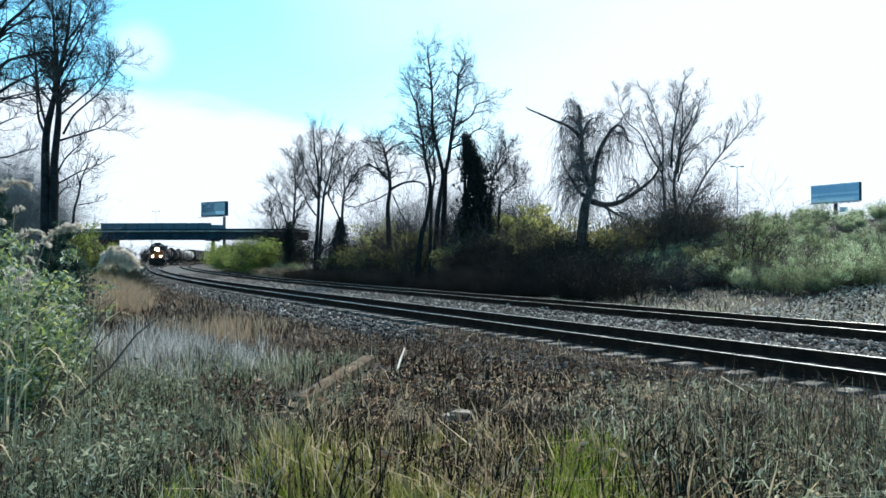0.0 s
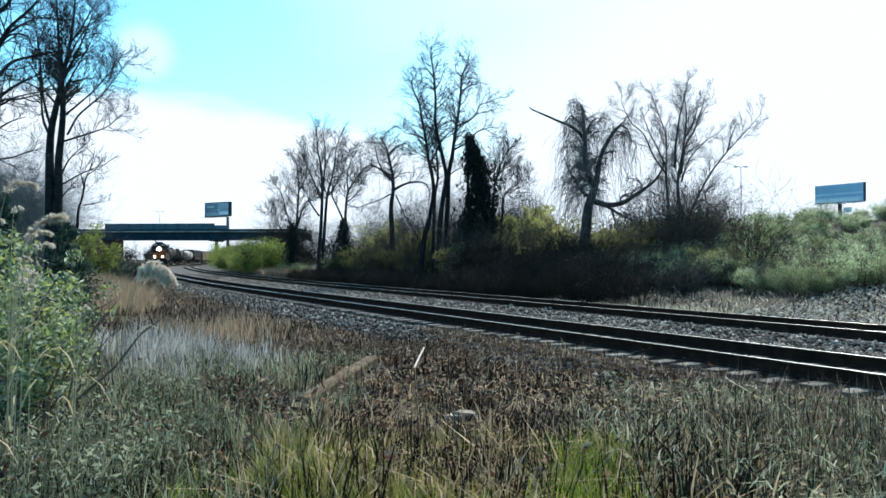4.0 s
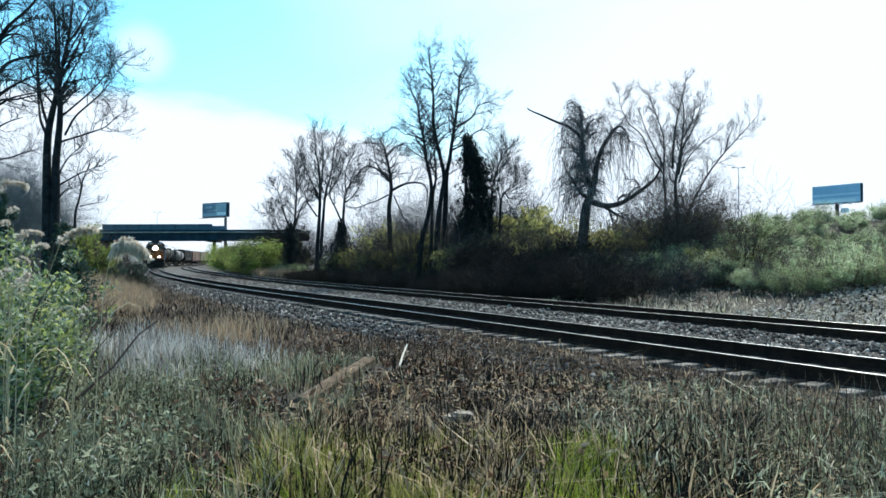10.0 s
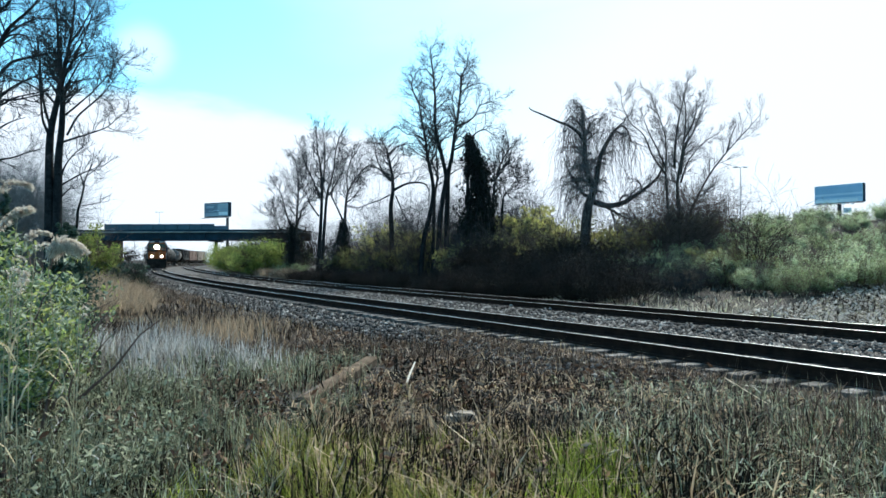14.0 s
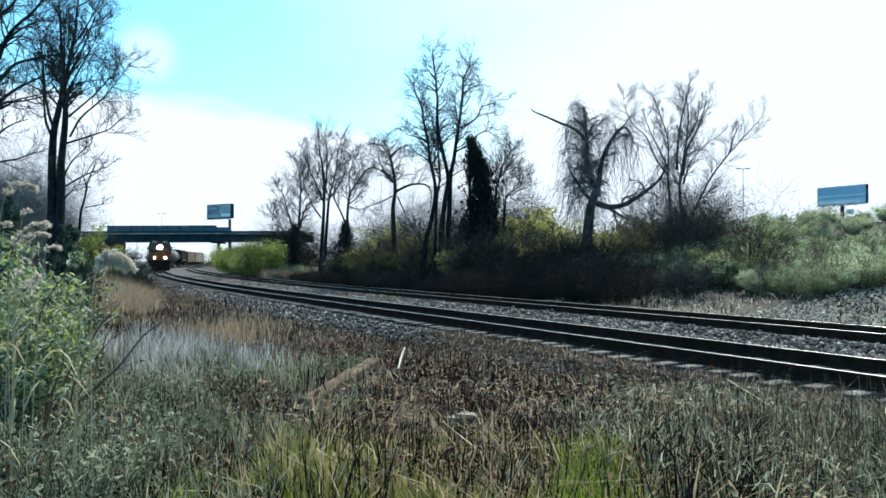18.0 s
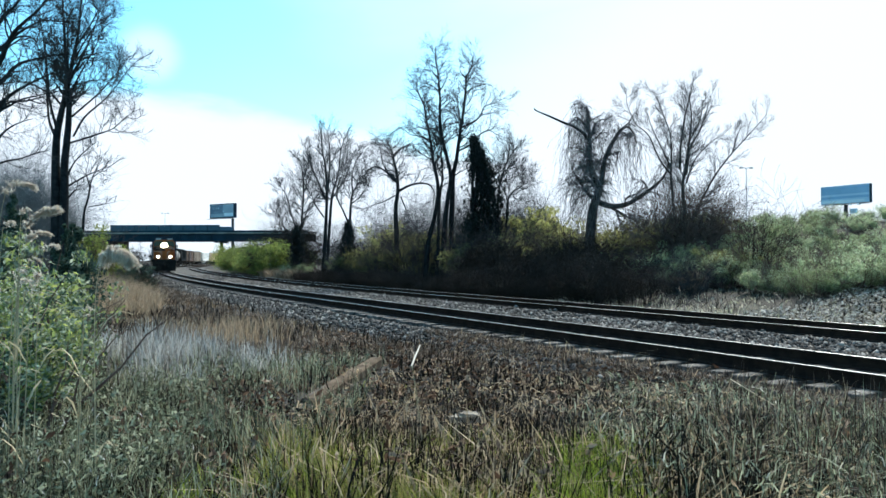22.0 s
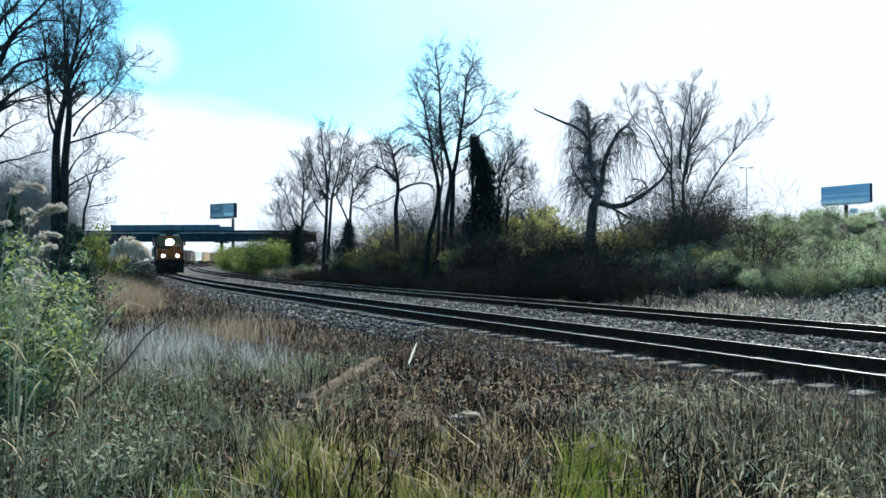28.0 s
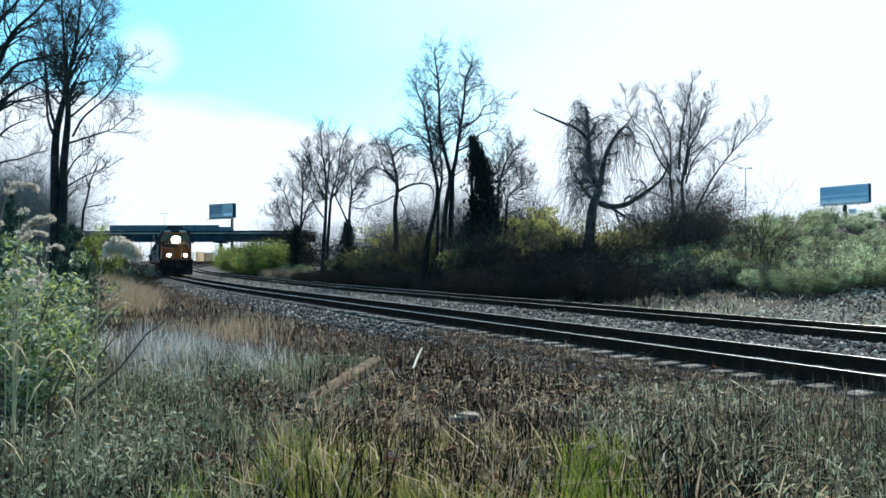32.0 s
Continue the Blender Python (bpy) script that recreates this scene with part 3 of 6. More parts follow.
        k &= (np.abs(x - 0.18) > 0.36) | (y < 6.8) | (y > 8.5) | (rng.random(len(x)) < 0.2)
        k &= (np.abs(x + 2.1) > 0.55) | (y < 8.6) | (y > 10.0) | (rng.random(len(x)) < 0.3)
        return x[k], y[k]

    def patchy(x, y, scale, cut):
        v = np.sin(x * scale + 1.3) * np.sin(y * scale * 0.8 + 0.4) + 0.6 * np.sin(x * scale * 2.3 + y * scale * 1.7) + rng.normal(0, 0.35, len(x))
        return x[v > cut], y[v > cut]

    x, y = keep(*scatter(30000, 4.0, 45, rng))
    k = (y > 6.9) | (x < -1.0) | (x > 2.2) | (rng.random(len(x)) < 0.25)
    x, y = x[k], y[k]
    blades("dry_grass", "matted dry brown grass and weeds", "grass", "dry", x, y, 0.17 + 0.004 * y, 0.014 + 0.0008 * y, 1.3, rng, 0.9)
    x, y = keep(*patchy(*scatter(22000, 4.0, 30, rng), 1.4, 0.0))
    blades("weed_stalks", "dark bare weed stalks", "weeds", "dark_stem_shade", x, y, 0.30 + 0.006 * y, 0.013 + 0.0010 * y, 0.5, rng, 0.4)
    x, y = keep(*patchy(*scatter(2200, 4.2, 16, rng, x0=0.5), 1.1, -0.1))
    blades("tangled_straw", "tangled grey dead straw", "grass", "bleached", x, y, 0.32, 0.011 + 0.0006 * y, 1.5, rng, 1.1)
    for cx, cy, wide, n1, tall in ((-5.4, 11.6, 0.55, 1300, 0.62), (-4.5, 11.2, 0.5, 1000, 0.5), (-4.1, 12.6, 0.6, 1000, 0.5), (-5.2, 13.6, 0.6, 900, 0.62), (-3.3, 12.0, 0.5, 600, 0.42), (-6.0, 10.4, 0.4, 500, 0.55), (-3.9, 10.2, 0.5, 450, 0.36)):
        x, y = cx + wide * rng.normal(0, 1, n1), cy + 0.8 * wide * rng.normal(0, 1, n1)
        k = np.sin(x * 5.1) + np.sin(y * 4.3 + x) + rng.normal(0, 0.6, n1) > -0.2
        blades("pale_grass", "bleached pale grass clump", "grass", "pale", x[k], y[k], tall, 0.015, 0.3, rng, 0.5)
    a, r = rng.uniform(0, 6.28, 9000), np.sqrt(rng.random(9000))
    y = 31.0 + 10.0 * r ** 1.3 * np.sin(a)
    x = -0.48 * y + 2.2 * r * np.cos(a)
    blades("tan_grass", "tall tan dry grass", "grass", "tan", x, y, 1.5 * (1.1 - 0.6 * r), 0.017, 0.6, rng, 0.7)
    x, y = patchy(*scatter(13000, 4.4, 7.0, rng, x0=-0.9, x1=2.4), 2.6, -0.3)
    blades("olive_grass", "olive rough grass among dead stalks", "grass", "grass", x, y, 0.34, 0.010, 0.5, rng)
    x, y = scatter(4600, 4.5, 6.2, rng)
    x = (0.203 + 0.032 * rng.normal(0, 1, len(x))) * y
    blades("green_grass", "bright fresh green grass tuft among dead stalks", "grass", "fresh", x, y, 0.46, 0.011, 0.35, rng)
    x, y = patchy(*scatter(4200, 4.2, 5.2, rng, x0=-1.6, x1=-0.95), 2.2, -0.3)
    blades("green_grass", "fresh green grass", "grass", "fresh", x, y, 0.27, 0.010, 0.6, rng)
    x, y = keep(*patchy(*scatter(9000, 4.2, 14, rng), 0.9, 0.5))
    blades("low_greens", "low green weeds", "weeds", "grass", x, y, 0.13, 0.016, 0.9, rng)
    x, y = patchy(*scatter(3000, 4.4, 7.2, rng, x0=-1.2, x1=3.2), 3.3, -0.4)
    blades("weed_stalks", "dark bare weed stalks", "weeds", "dark_stem_shade", x, y, 0.52, 0.016, 0.28, rng, 0.3)
    for cx, wide, n1, tall, tone in ((0.21, 0.06, 330, 0.5, "dark_stem_shade"), (0.33, 0.05, 190, 0.72, "dark_stem_shade"), (0.42, 0.04, 120, 0.62, "dark_stem_shade"), (0.10, 0.05, 170, 0.55, "dark_stem_shade"), (0.10, 0.06, 330, 0.55, "bleached"), (0.27, 0.07, 240, 0.6, "bleached"), (0.14, 0.08, 260, 0.5, "dry"), (0.38, 0.08, 170, 0.6, "bleached"), (0.0, 0.06, 120, 0.4, "bleached")):
        y = rng.uniform(4.5, 6.4, n1)
        x = (cx + wide * rng.normal(0, 1, n1)) * y
        blades("weed_stalks", "clump of tall dark weed stalks" if tone == "dark_stem_shade" else "clump of bleached broken weed stalks", "weeds", tone, x, y, tall, 0.020, 0.35 if tone == "dark_stem_shade" else 0.9, rng, 0.45)
    x, y = scatter(1900, 4.4, 8.0, rng, x0=-1.5, x1=3.6)
    blades("bleached_stalks", "bleached broken weed stalks", "weeds", "bleached", x, y, 0.46, 0.015, 0.8, rng, 0.5)
    x, y = keep(*scatter(26000, 13, 40, rng, x1=2.0))
    blades("dry_grass", "dull brown dry grass along the ballast", "grass", "dull", x, y, 0.30, 0.022, 0.9, rng, 0.8)
    # weeds and scraps against the sleeper ends
    n2 = 19000
    q, u = q_of_y(1) + (q_of_y(17) - q_of_y(1)) * rng.random(n2), -1.3 - 2.0 * rng.random(n2) ** 1.2
    x, y, _ = on_line(q, u)
    z2 = np.maximum(land(x, y), np.interp(u, [-3.4, -2.2, -1.6, -1.2], [-0.85, -0.50, -0.33, -0.30])) - 0.02
    h = n2 // 2
    blades("dry_grass", "dull brown weeds against the sleeper ends", "grass", "dull", x[:h], y[:h], 0.20, 0.016, 1.1, rng, 0.9, z2[:h])
    litter("leaf_litter", "brown dead leaves and scraps by the rails", "dead_leaf", x[h:], y[h:], z2[h:] + 0.05, None, 0.042, rng)
    blades("weed_stalks", "dark bare weed stalks by the rails", "weeds", "dark_stem_shade", x[:1500], y[:1500], 0.42, 0.009, 0.5, rng, 0.5, z2[:1500])
    blades("bleached_stalks", "bleached weed stalks by the rails", "weeds", "bleached", x[1500:2300], y[1500:2300], 0.36, 0.009, 0.9, rng, 0.7, z2[1500:2300])
    q, u = rng.uniform(q_of_y(1), q_of_y(18), 3600), rng.uniform(-1.85, -1.1, 3600)
    x, y, _ = on_line(q, u)
    blades("dry_grass", "dull brown weeds at the sleeper ends", "grass", "dull", x, y, 0.16, 0.015, 1.1, rng, 0.9, np.full(3600, -0.30))
    # taller weeds that stand before the rails
    for n1, tone, tall in ((500, "dull", 0.85), (420, "sage", 0.75), (260, "dark_stem_shade", 0.8)):
        x, y = scatter(n1, 5.0, 7.6, rng)
        x = (0.34 + 0.32 * rng.random(len(x)) ** 0.7) * y
        blades("weed_stalks", "tall weed stalks before the rails", "weeds", tone, x, y, tall, 0.012, 0.4, rng, 0.6)
    x, y = keep(*scatter(5500, 4.4, 8.5, rng, x0=1.9), hi=-1.9)
    blades("olive_grass", "olive rough grass before the rails", "grass", "grass", x, y, 0.30, 0.012, 0.8, rng, 0.8)
    x, y = -5.1 + 0.6 * rng.normal(0, 1, 700), 16.8 + 0.9 * rng.normal(0, 1, 700)
    blades("tan_grass", "upright pale tan grass", "grass", "tan", x, y, 0.62, 0.020, 0.3, rng, 0.4)
    # dead leaves on the ground, and weeds with curled leaves up their stems
    x, y = keep(*patchy(*scatter(12000, 6.2, 20, rng, x0=-3.0), 1.3, -0.3))
    litter("leaf_litter", "brown dead leaves and scraps on the ground", "dead_leaf", x, y, 0.0, 0.10, 0.044, rng)
    # dark scraps put shade between the weeds into colour
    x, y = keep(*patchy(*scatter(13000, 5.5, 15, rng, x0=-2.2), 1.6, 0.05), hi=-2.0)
    litter("leaf_litter", "dark leaf scraps in patches for the shaded gaps between weeds", "dark_stem_shade", x, y, 0.0, 0.14, 0.036, rng)
    x, y = keep(*patchy(*scatter(2400, 5.5, 13, rng, x0=-2.0), 2.7, 0.2), hi=-2.2)
    blades("curled_leaves", "bleached curled leaves and straw", "leaves", "bleached", x, y, 0.17, 0.015, 1.3, rng, 1.2, land(x, y) + rng.uniform(0, 0.2, len(x)))
    x, y = keep(*patchy(*scatter(2600, 4.6, 12, rng, x0=-1.2, x1=4.5), 1.9, 0.1), hi=-2.2)
    blades("weed_stalks", "dark brown dead stems in clumps", "weeds", "dark_stem_shade", x, y, 0.34, 0.022, 0.5, rng, 0.5)
    x, y = keep(*patchy(*scatter(750, 4.6, 16, rng, x0=-3.0), 1.7, -0.1))
    forbs("dead_weeds", "dead brown weeds with curled leaves", "dead_leaf", x, y, 0.40, 11, 0.034, rng)
    x, y = keep(*scatter(90, 4.2, 9, rng, x1=-1.6))
    forbs("sage_weeds", "grey-green leafy weeds", "sage", x, y, 0.44, 20, 0.019, rng)
    x, y = keep(*scatter(230, 4.2, 8, rng, x1=-2.0))
    forbs("sage_weeds", "upright grey-green weeds with small leaves", "sage", x, y, 0.55, 22, 0.019, rng)
    for n1, tone, lo, hi, size, x0, label in ((5200, "sage", 0.02, 0.5, 0.13, 1.2, "grey-green curled weed leaves"), (1500, "straw", 0.08, 0.5, 0.085, 1.3, "pale curled weed leaves"), (2600, "dark_stem_shade", 0.0, 0.4, 0.13, 1.2, "dark curled dead weed leaves"), (2200, "bleached", 0.0, 0.3, 0.14, -1.0, "bleached curled weed leaves")):
        x, y = keep(*patchy(*scatter(n1, 4.2, 8.5, rng, x0=x0), 2.1, -0.5), hi=-1.9)
        blades("curled_leaves", label, "leaves", tone, x, y, size, 0.011, 1.3, rng, 1.3, land(x, y) + rng.uniform(lo, hi, len(x)))
    # dark leaves laid where the ground before the ballast is in shadow
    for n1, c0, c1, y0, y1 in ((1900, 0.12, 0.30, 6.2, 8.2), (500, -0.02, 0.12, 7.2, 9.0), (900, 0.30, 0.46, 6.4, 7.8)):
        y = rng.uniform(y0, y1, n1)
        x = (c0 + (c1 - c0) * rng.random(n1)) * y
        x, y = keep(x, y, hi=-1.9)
        blades("curled_leaves", "dark brown leaves before the ballast, doubling as ground shadow", "leaves", "dark_stem_shade", x, y, 0.15, 0.017, 1.1, rng, 1.2, land(x, y) + rng.uniform(0, 0.26, len(x)))
    for n1, tone, lo, hi, size, label in ((4200, "sage", 0.02, 0.5, 0.075, "small grey-green weed leaves"), (600, "pale", 0.05, 0.5, 0.06, "small pale weed leaves"), (2600, "dark_stem_shade", 0.0, 0.35, 0.09, "dark dead weed leaves")):
        x, y = keep(*patchy(*scatter(n1, 4.2, 9, rng, x1=-1.9), 2.1, -0.5))
        blades("curled_leaves", label, "leaves", tone, x, y, size, 0.0075, 1.1, rng, 1.2, land(x, y) + rng.uniform(lo, hi, len(x)))
    x, y = keep(*patchy(*scatter(130, 4.2, 11, rng, x0=1.6), 1.3, -0.4))
    forbs("sage_weeds", "grey-green leafy weeds", "sage", x, y, 0.40, 16, 0.024, rng)
    x, y = keep(*scatter(260, 4.3, 10, rng, x0=1.2))
    forbs("dead_weeds", "bleached dead weeds with curled leaves", "bleached", x, y, 0.42, 9, 0.022, rng)
    x, y = keep(*scatter(1600, 6.0, 12, rng, x0=-1.6))
    litter("leaf_litter", "bleached scraps of straw and leaf on the ground", "bleached", x, y, 0.02, 0.14, 0.026, rng)
    x, y = keep(*patchy(*scatter(17000, 4.2, 13, rng, x1=-1.1), 1.2, -0.6))
    k = (x < -2.2) | (y > 6.3) | (rng.random(len(x)) < 0.25)
    x, y = x[k], y[k]
    blades("sage_grass", "grey-green rough grass", "grass", "sage", x, y, 0.44, 0.0095, 0.45, rng, 0.5)
    x, y = keep(*patchy(*scatter(1500, 4.2, 10, rng, x1=-1.1), 2.3, 0.0))
    blades("weed_stalks", "dark bare weed stalks in the rough grass", "weeds", "dark_stem_shade", x, y, 0.50, 0.011, 0.4, rng, 0.4)
    x, y = keep(*patchy(*scatter(5500, 4.2, 10, rng, x0=2.1), 1.5, -0.3))
    blades("sage_grass", "grey-green rough grass", "grass", "sage", x, y, 0.34, 0.012, 0.9, rng, 0.8)
    for y0, y1, u0, u1, k2 in ((56.5, 62, 8.1, 9.2, 1300), (60, 70, 8.0, 9.2, 700)):
        q, u = rng.uniform(q_of_y(y0), q_of_y(y1), k2), rng.uniform(u0, u1, k2)
        x, y, _ = on_line(q, u)
        blades("tan_grass", "tan dry grass beyond the tracks", "grass", "tan", x, y, 1.15, 0.06, 0.8, rng, 0.8)
    q, u = rng.uniform(q_of_y(32), q_of_y(80), 9000), -2.0 - 4.5 * rng.random(9000) ** 1.4
    x, y, _ = on_line(q, u)
    blades("dry_grass", "dull brown dry grass along the curve of the ballast", "grass", "dull", x, y, 0.34, 0.035, 0.9, rng, 0.8)
    # the same rough growth goes on beside and behind
    for name, label, tone, count, tall, wide in (("dry_grass", "matted dry brown grass round about", "dry", 42000, 0.17, 0.016), ("sage_grass", "grey-green rough grass round about", "sage", 18000, 0.22, 0.014),
                                                 ("olive_grass", "olive rough grass round about", "grass", 14000, 0.18, 0.012), ("weed_stalks", "dark bare weed stalks round about", "dark_stem_shade", 5000, 0.24, 0.012)):
        x, y = rng.uniform(-10, 9, count), rng.uniform(-8, 7, count)
        k = (np.hypot(x, y) > 0.5) & ((y < 4.0) | (np.abs(x) > 0.68 * y + 0.4))
        x, y = keep(x[k], y[k], hi=-1.8)
        blades(name, label, "weeds" if tone == "dark_stem_shade" else "grass", tone, x, y, tall, wide, 0.8, rng, 0.7)
    # the bank beyond the tracks
    n = 9000
    q, u = rng.uniform(q_of_y(-2), q_of_y(26), n), FAR_TRACK + 2.6 + 26 * rng.random(n) ** 1.6
    x, y, _ = on_line(q, u)
    k2 = 30000
    q2, u2 = rng.uniform(q_of_y(-2), q_of_y(17), k2), FAR_TRACK + 2.4 + 13 * rng.random(k2) ** 1.4
    x2, y2, _ = on_line(q2, u2)
    blades("bank_straw", "straw on the bank, paled to stand for glare", "grass", "straw", x2[:22000], y2[:22000], 0.16, 0.026, 1.9, rng, 1.0)
    litter("bank_litter", "grey scraps of dead brush on the bank", "pale", x2[20000:], y2[20000:], 0.0, 0.12, 0.034, rng)
    litter("bank_litter", "dark scraps of dead brush on the bank", "dark_stem_shade", x2[24000:] + 0.2, y2[24000:], 0.0, 0.14, 0.04, rng)
    litter("bank_litter", "pale bleached scraps on the bank", "pale", x2[:16000] + 0.1, y2[:16000], 0.02, 0.20, 0.030, rng)
    q3, u3 = rng.uniform(q_of_y(2), q_of_y(23), 900), rng.uniform(FAR_TRACK + 2.4, FAR_TRACK + 8, 900)
    x3, y3, _ = on_line(q3, u3)
    blades("dead_sticks", "dark dead sticks lying on the bank", "sticks", "dark_stem_shade", x3, y3, 0.6, 0.028, 2.2, rng, 1.2)
    blades("bank_grass", "dry bleached grass on the bank", "grass", "straw", x, y, 0.26, 0.028, 1.5, rng, 1.0)
    # more green low in the weeds before the camera
    x, y = patchy(*scatter(9000, 4.4, 6.4, rng, x0=-1.5, x1=1.9), 2.2, -0.5)
    blades("olive_grass", "olive rough grass coming up through dead stalks", "grass", "grass", x, y, 0.36, 0.012, 0.5, rng)
    x, y = patchy(*scatter(3600, 4.3, 5.6, rng, x0=-1.9, x1=-0.7), 2.0, -0.4)
    blades("green_grass", "fresh green grass low among the weeds", "grass", "fresh", x, y, 0.26, 0.012, 0.7, rng)
    x, y = patchy(*scatter(700, 4.5, 6.6, rng, x0=-0.8, x1=2.2), 3.0, 0.0)
    blades("weed_stalks", "upright dark weed stalks in the green", "weeds", "dark_stem_shade", x, y, 0.6, 0.016, 0.22, rng, 0.3)


meadow()


# ---- bare trees ----
def grow(geo, p, d, length, r, level, rng, up=0.1, wob=0.12, kids=(6, 5), droop=0.0, sides=(5, 3, 3), minr=0.006, spread=0.7, ratio=0.62):
    """A branch and all that grows on it. geo: meshes by level."""
    steps = (5, 3, 2)[min(level + (1 if len(geo) == 2 and level else 0), 2)]
    thin = minr * (1.0, 0.72, 0.5)[min(level, 2)] if len(geo) == 3 else minr
    pts, rad, q, dd = [p], [r], p, d.normalized()
    for i in range(steps):
        dd = (dd + Vector((rng.gauss(0, wob), rng.gauss(0, wob), rng.gauss(0, wob) + up - droop * (level + 1) * i / steps))).normalized()
        q = q + dd * (length / steps)
        pts.append(q)
        rad.append(max(thin * (1 - 0.45 * (i + 1) / steps), r * (1 - 0.85 * (i + 1) / steps)))
    geo[min(level, len(geo) - 1)].tube(pts, rad, sides[min(level, 2)], False)
    if level >= len(kids):
        return
    n = kids[level]
    for k in range(n):
        t = 0.15 + 0.85 * (k + rng.random()) / n
        i = min(int(t * steps), steps - 1)
        at = pts[i].lerp(pts[i + 1], t * steps - i)
        a = rng.uniform(0, 6.28)
        axis = (pts[i + 1] - pts[i]).normalized()
        ref = axis.orthogonal().normalized()
        side = ref * math.cos(a) + axis.cross(ref) * math.sin(a)
        nd = axis * (1 - spread * 0.4) + side * spread * rng.uniform(0.5, 1.1)
        grow(geo, at, nd, length * ratio * rng.uniform(0.65, 1.25) * (1.15 - 0.5 * t), max(thin * 0.7, rad[i] * 0.6), level + 1, rng, up, wob * 1.15, kids, droop, sides, minr, spread, ratio)


def stem(points, steps=4):
    """A smooth bent line through a few points."""
    p = [Vector(a) for a in points]
    p = [p[0] * 2 - p[1]] + p + [p[-1] * 2 - p[-2]]
    out = []
    for i in range(1, len(p) - 2):
        for k in range(steps):
            t = k / steps
            a, b, c, d = p[i - 1:i + 3]
            out.append(0.5 * (2 * b + (c - a) * t + (2 * a - 5 * b + 4 * c - d) * t * t + (3 * b - a - 3 * c + d) * t ** 3))
    return out + [p[-2]]


def tree(label, x, y, stems, seed, kids=(9, 6, 5), reach=2.2, bark="bark", twig="twig", droop=0.0, up=0.15, start=0.35, minr=0.008, group="bare trees", spread=0.7, wob=0.12, ratio=0.62, vines=0, low=0.2):
    """A bare tree. stems: (radius, points: aside, back, height); branches and twigs grow out of them."""
    rng = random.Random(seed)
    ob = thing("bare_tree", label, "tree", group, at=pose(x, y, float(land(x, y)) - 0.15))
    twigs = [Geo(), Geo(), Geo()]
    foot, grown = ob.matrix_basis.translation.z, []
    for i, (r, pts) in enumerate(stems):
        spots = [Vector((a, b * 1.5, c - foot if c else 0)) for a, b, c in pts]
        if i and pts[0][2]:
            root = min(grown, key=lambda p: (p.x - spots[0].x) ** 2 + (p.z - spots[0].z) ** 2)
            spots = [p + Vector((0, root.y, 0)) for p in spots]
        line = stem(spots)
        grown.extend(line)
        n = len(line)
        rad = [r * 0.88 * (1 - 0.84 * (k / (n - 1)) ** 0.9) for k in range(n)]
        part("trunk" if i == 0 else "limb", Geo().tube(line, rad, 8), bark, ob, smooth=True)
        total = (line[-1] - line[0]).length
        count = max(4, int(kids[0] * min(1.3, total / 9)))
        bare = low if pts[0][2] else start
        for k in range(count):
            t = bare + (1 - bare) * (k + rng.random()) / count
            j = min(int(t * (n - 1)), n - 2)
            at = line[j].lerp(line[j + 1], t * (n - 1) - j)
            axis = (line[j + 1] - line[j]).normalized()
            a = rng.uniform(0, 6.28)
            ref = axis.orthogonal().normalized()
            side = ref * math.cos(a) + axis.cross(ref) * math.sin(a)
            grow(twigs, at, axis * 0.6 + side * 0.8, reach * min(1.0, 0.3 + total / 7) * rng.uniform(0.6, 1.2) * (1.25 - 0.6 * t), max(minr * 1.9, rad[j] * 0.48), 0, rng, up, wob, kids[1:], droop, (5, 3, 3), minr, spread, ratio)
    if vines:
        hang, tips = Geo(), [Vector(v) for v in twigs[0].v[::5]]
        for i in range(vines):
            p = rng.choice(tips)
            if p.z < 3.5:
                continue
            ln, w = min(p.z - 1.0, rng.uniform(0.6, 3.6)), Vector((rng.gauss(0, 0.12), rng.gauss(0, 0.12), 0))
            pts = [p + w * k + Vector((rng.gauss(0, 0.09), rng.gauss(0, 0.09), -ln * (k / 5) ** 1.4)) for k in range(6)]
            hang.tube(pts, [0.009, 0.008, 0.008, 0.007, 0.006, 0.004], 3, False)
        tagged(part("vine_tangle", hang, "twig_vine", ob, "hanging leafless vines"), kind="stuff")
    tagged(part("branchwork", twigs[0], twig, ob), kind="stuff")
    both = Geo()
    both.add(twigs[1].v, twigs[1].f)
    both.add(twigs[2].v, twigs[2].f)
    tagged(part("crown", both, twig, ob), kind="stuff")
    return ob


def leaf_mesh(name, material, centres, radii, n, size, rng, flat=1.0, folds=False):
    """Leaves in clumps: small pointed blades, each turned its own way."""
    centres, radii = np.asarray(centres, float), np.asarray(radii, float)
    k = rng.integers(0, len(centres), n)
    d = rng.normal(0, 1, (n, 3))
    d /= np.linalg.norm(d, axis=1)[:, None]
    p = centres[k] + d * (radii[k] * rng.random(n) ** 0.5)[:, None] * np.array([1, 1, flat])
    a, b = rng.normal(0, 1, (n, 3)), rng.normal(0, 1, (n, 3))
    a /= np.linalg.norm(a, axis=1)[:, None]
    b = np.cross(a, b)
    b /= np.linalg.norm(b, axis=1)[:, None]
    s = size * rng.uniform(0.55, 1.35, n)[:, None]
    c = np.cross(a, b) * s * 0.18
    v = np.stack([p - a * s, p + b * s * 0.45 + c, p + a * s, p - b * s * 0.45 + c], 1).reshape(-1, 3)
    f = (np.array([(0, 1, 2), (0, 2, 3)])[None] + 4 * np.arange(n)[:, None, None]).reshape(-1, 3)
    return fast_mesh(name, v, f, material)


def shrub(label, material, radius, height, leaves, size, seed, twig="twig_red", stems=9, name="shrub", group="shrubs", category="shrub", kids=(6, 4), droop=0.04):
    """A shrub of thin stems with clumps of leaves along them; stands at the origin."""
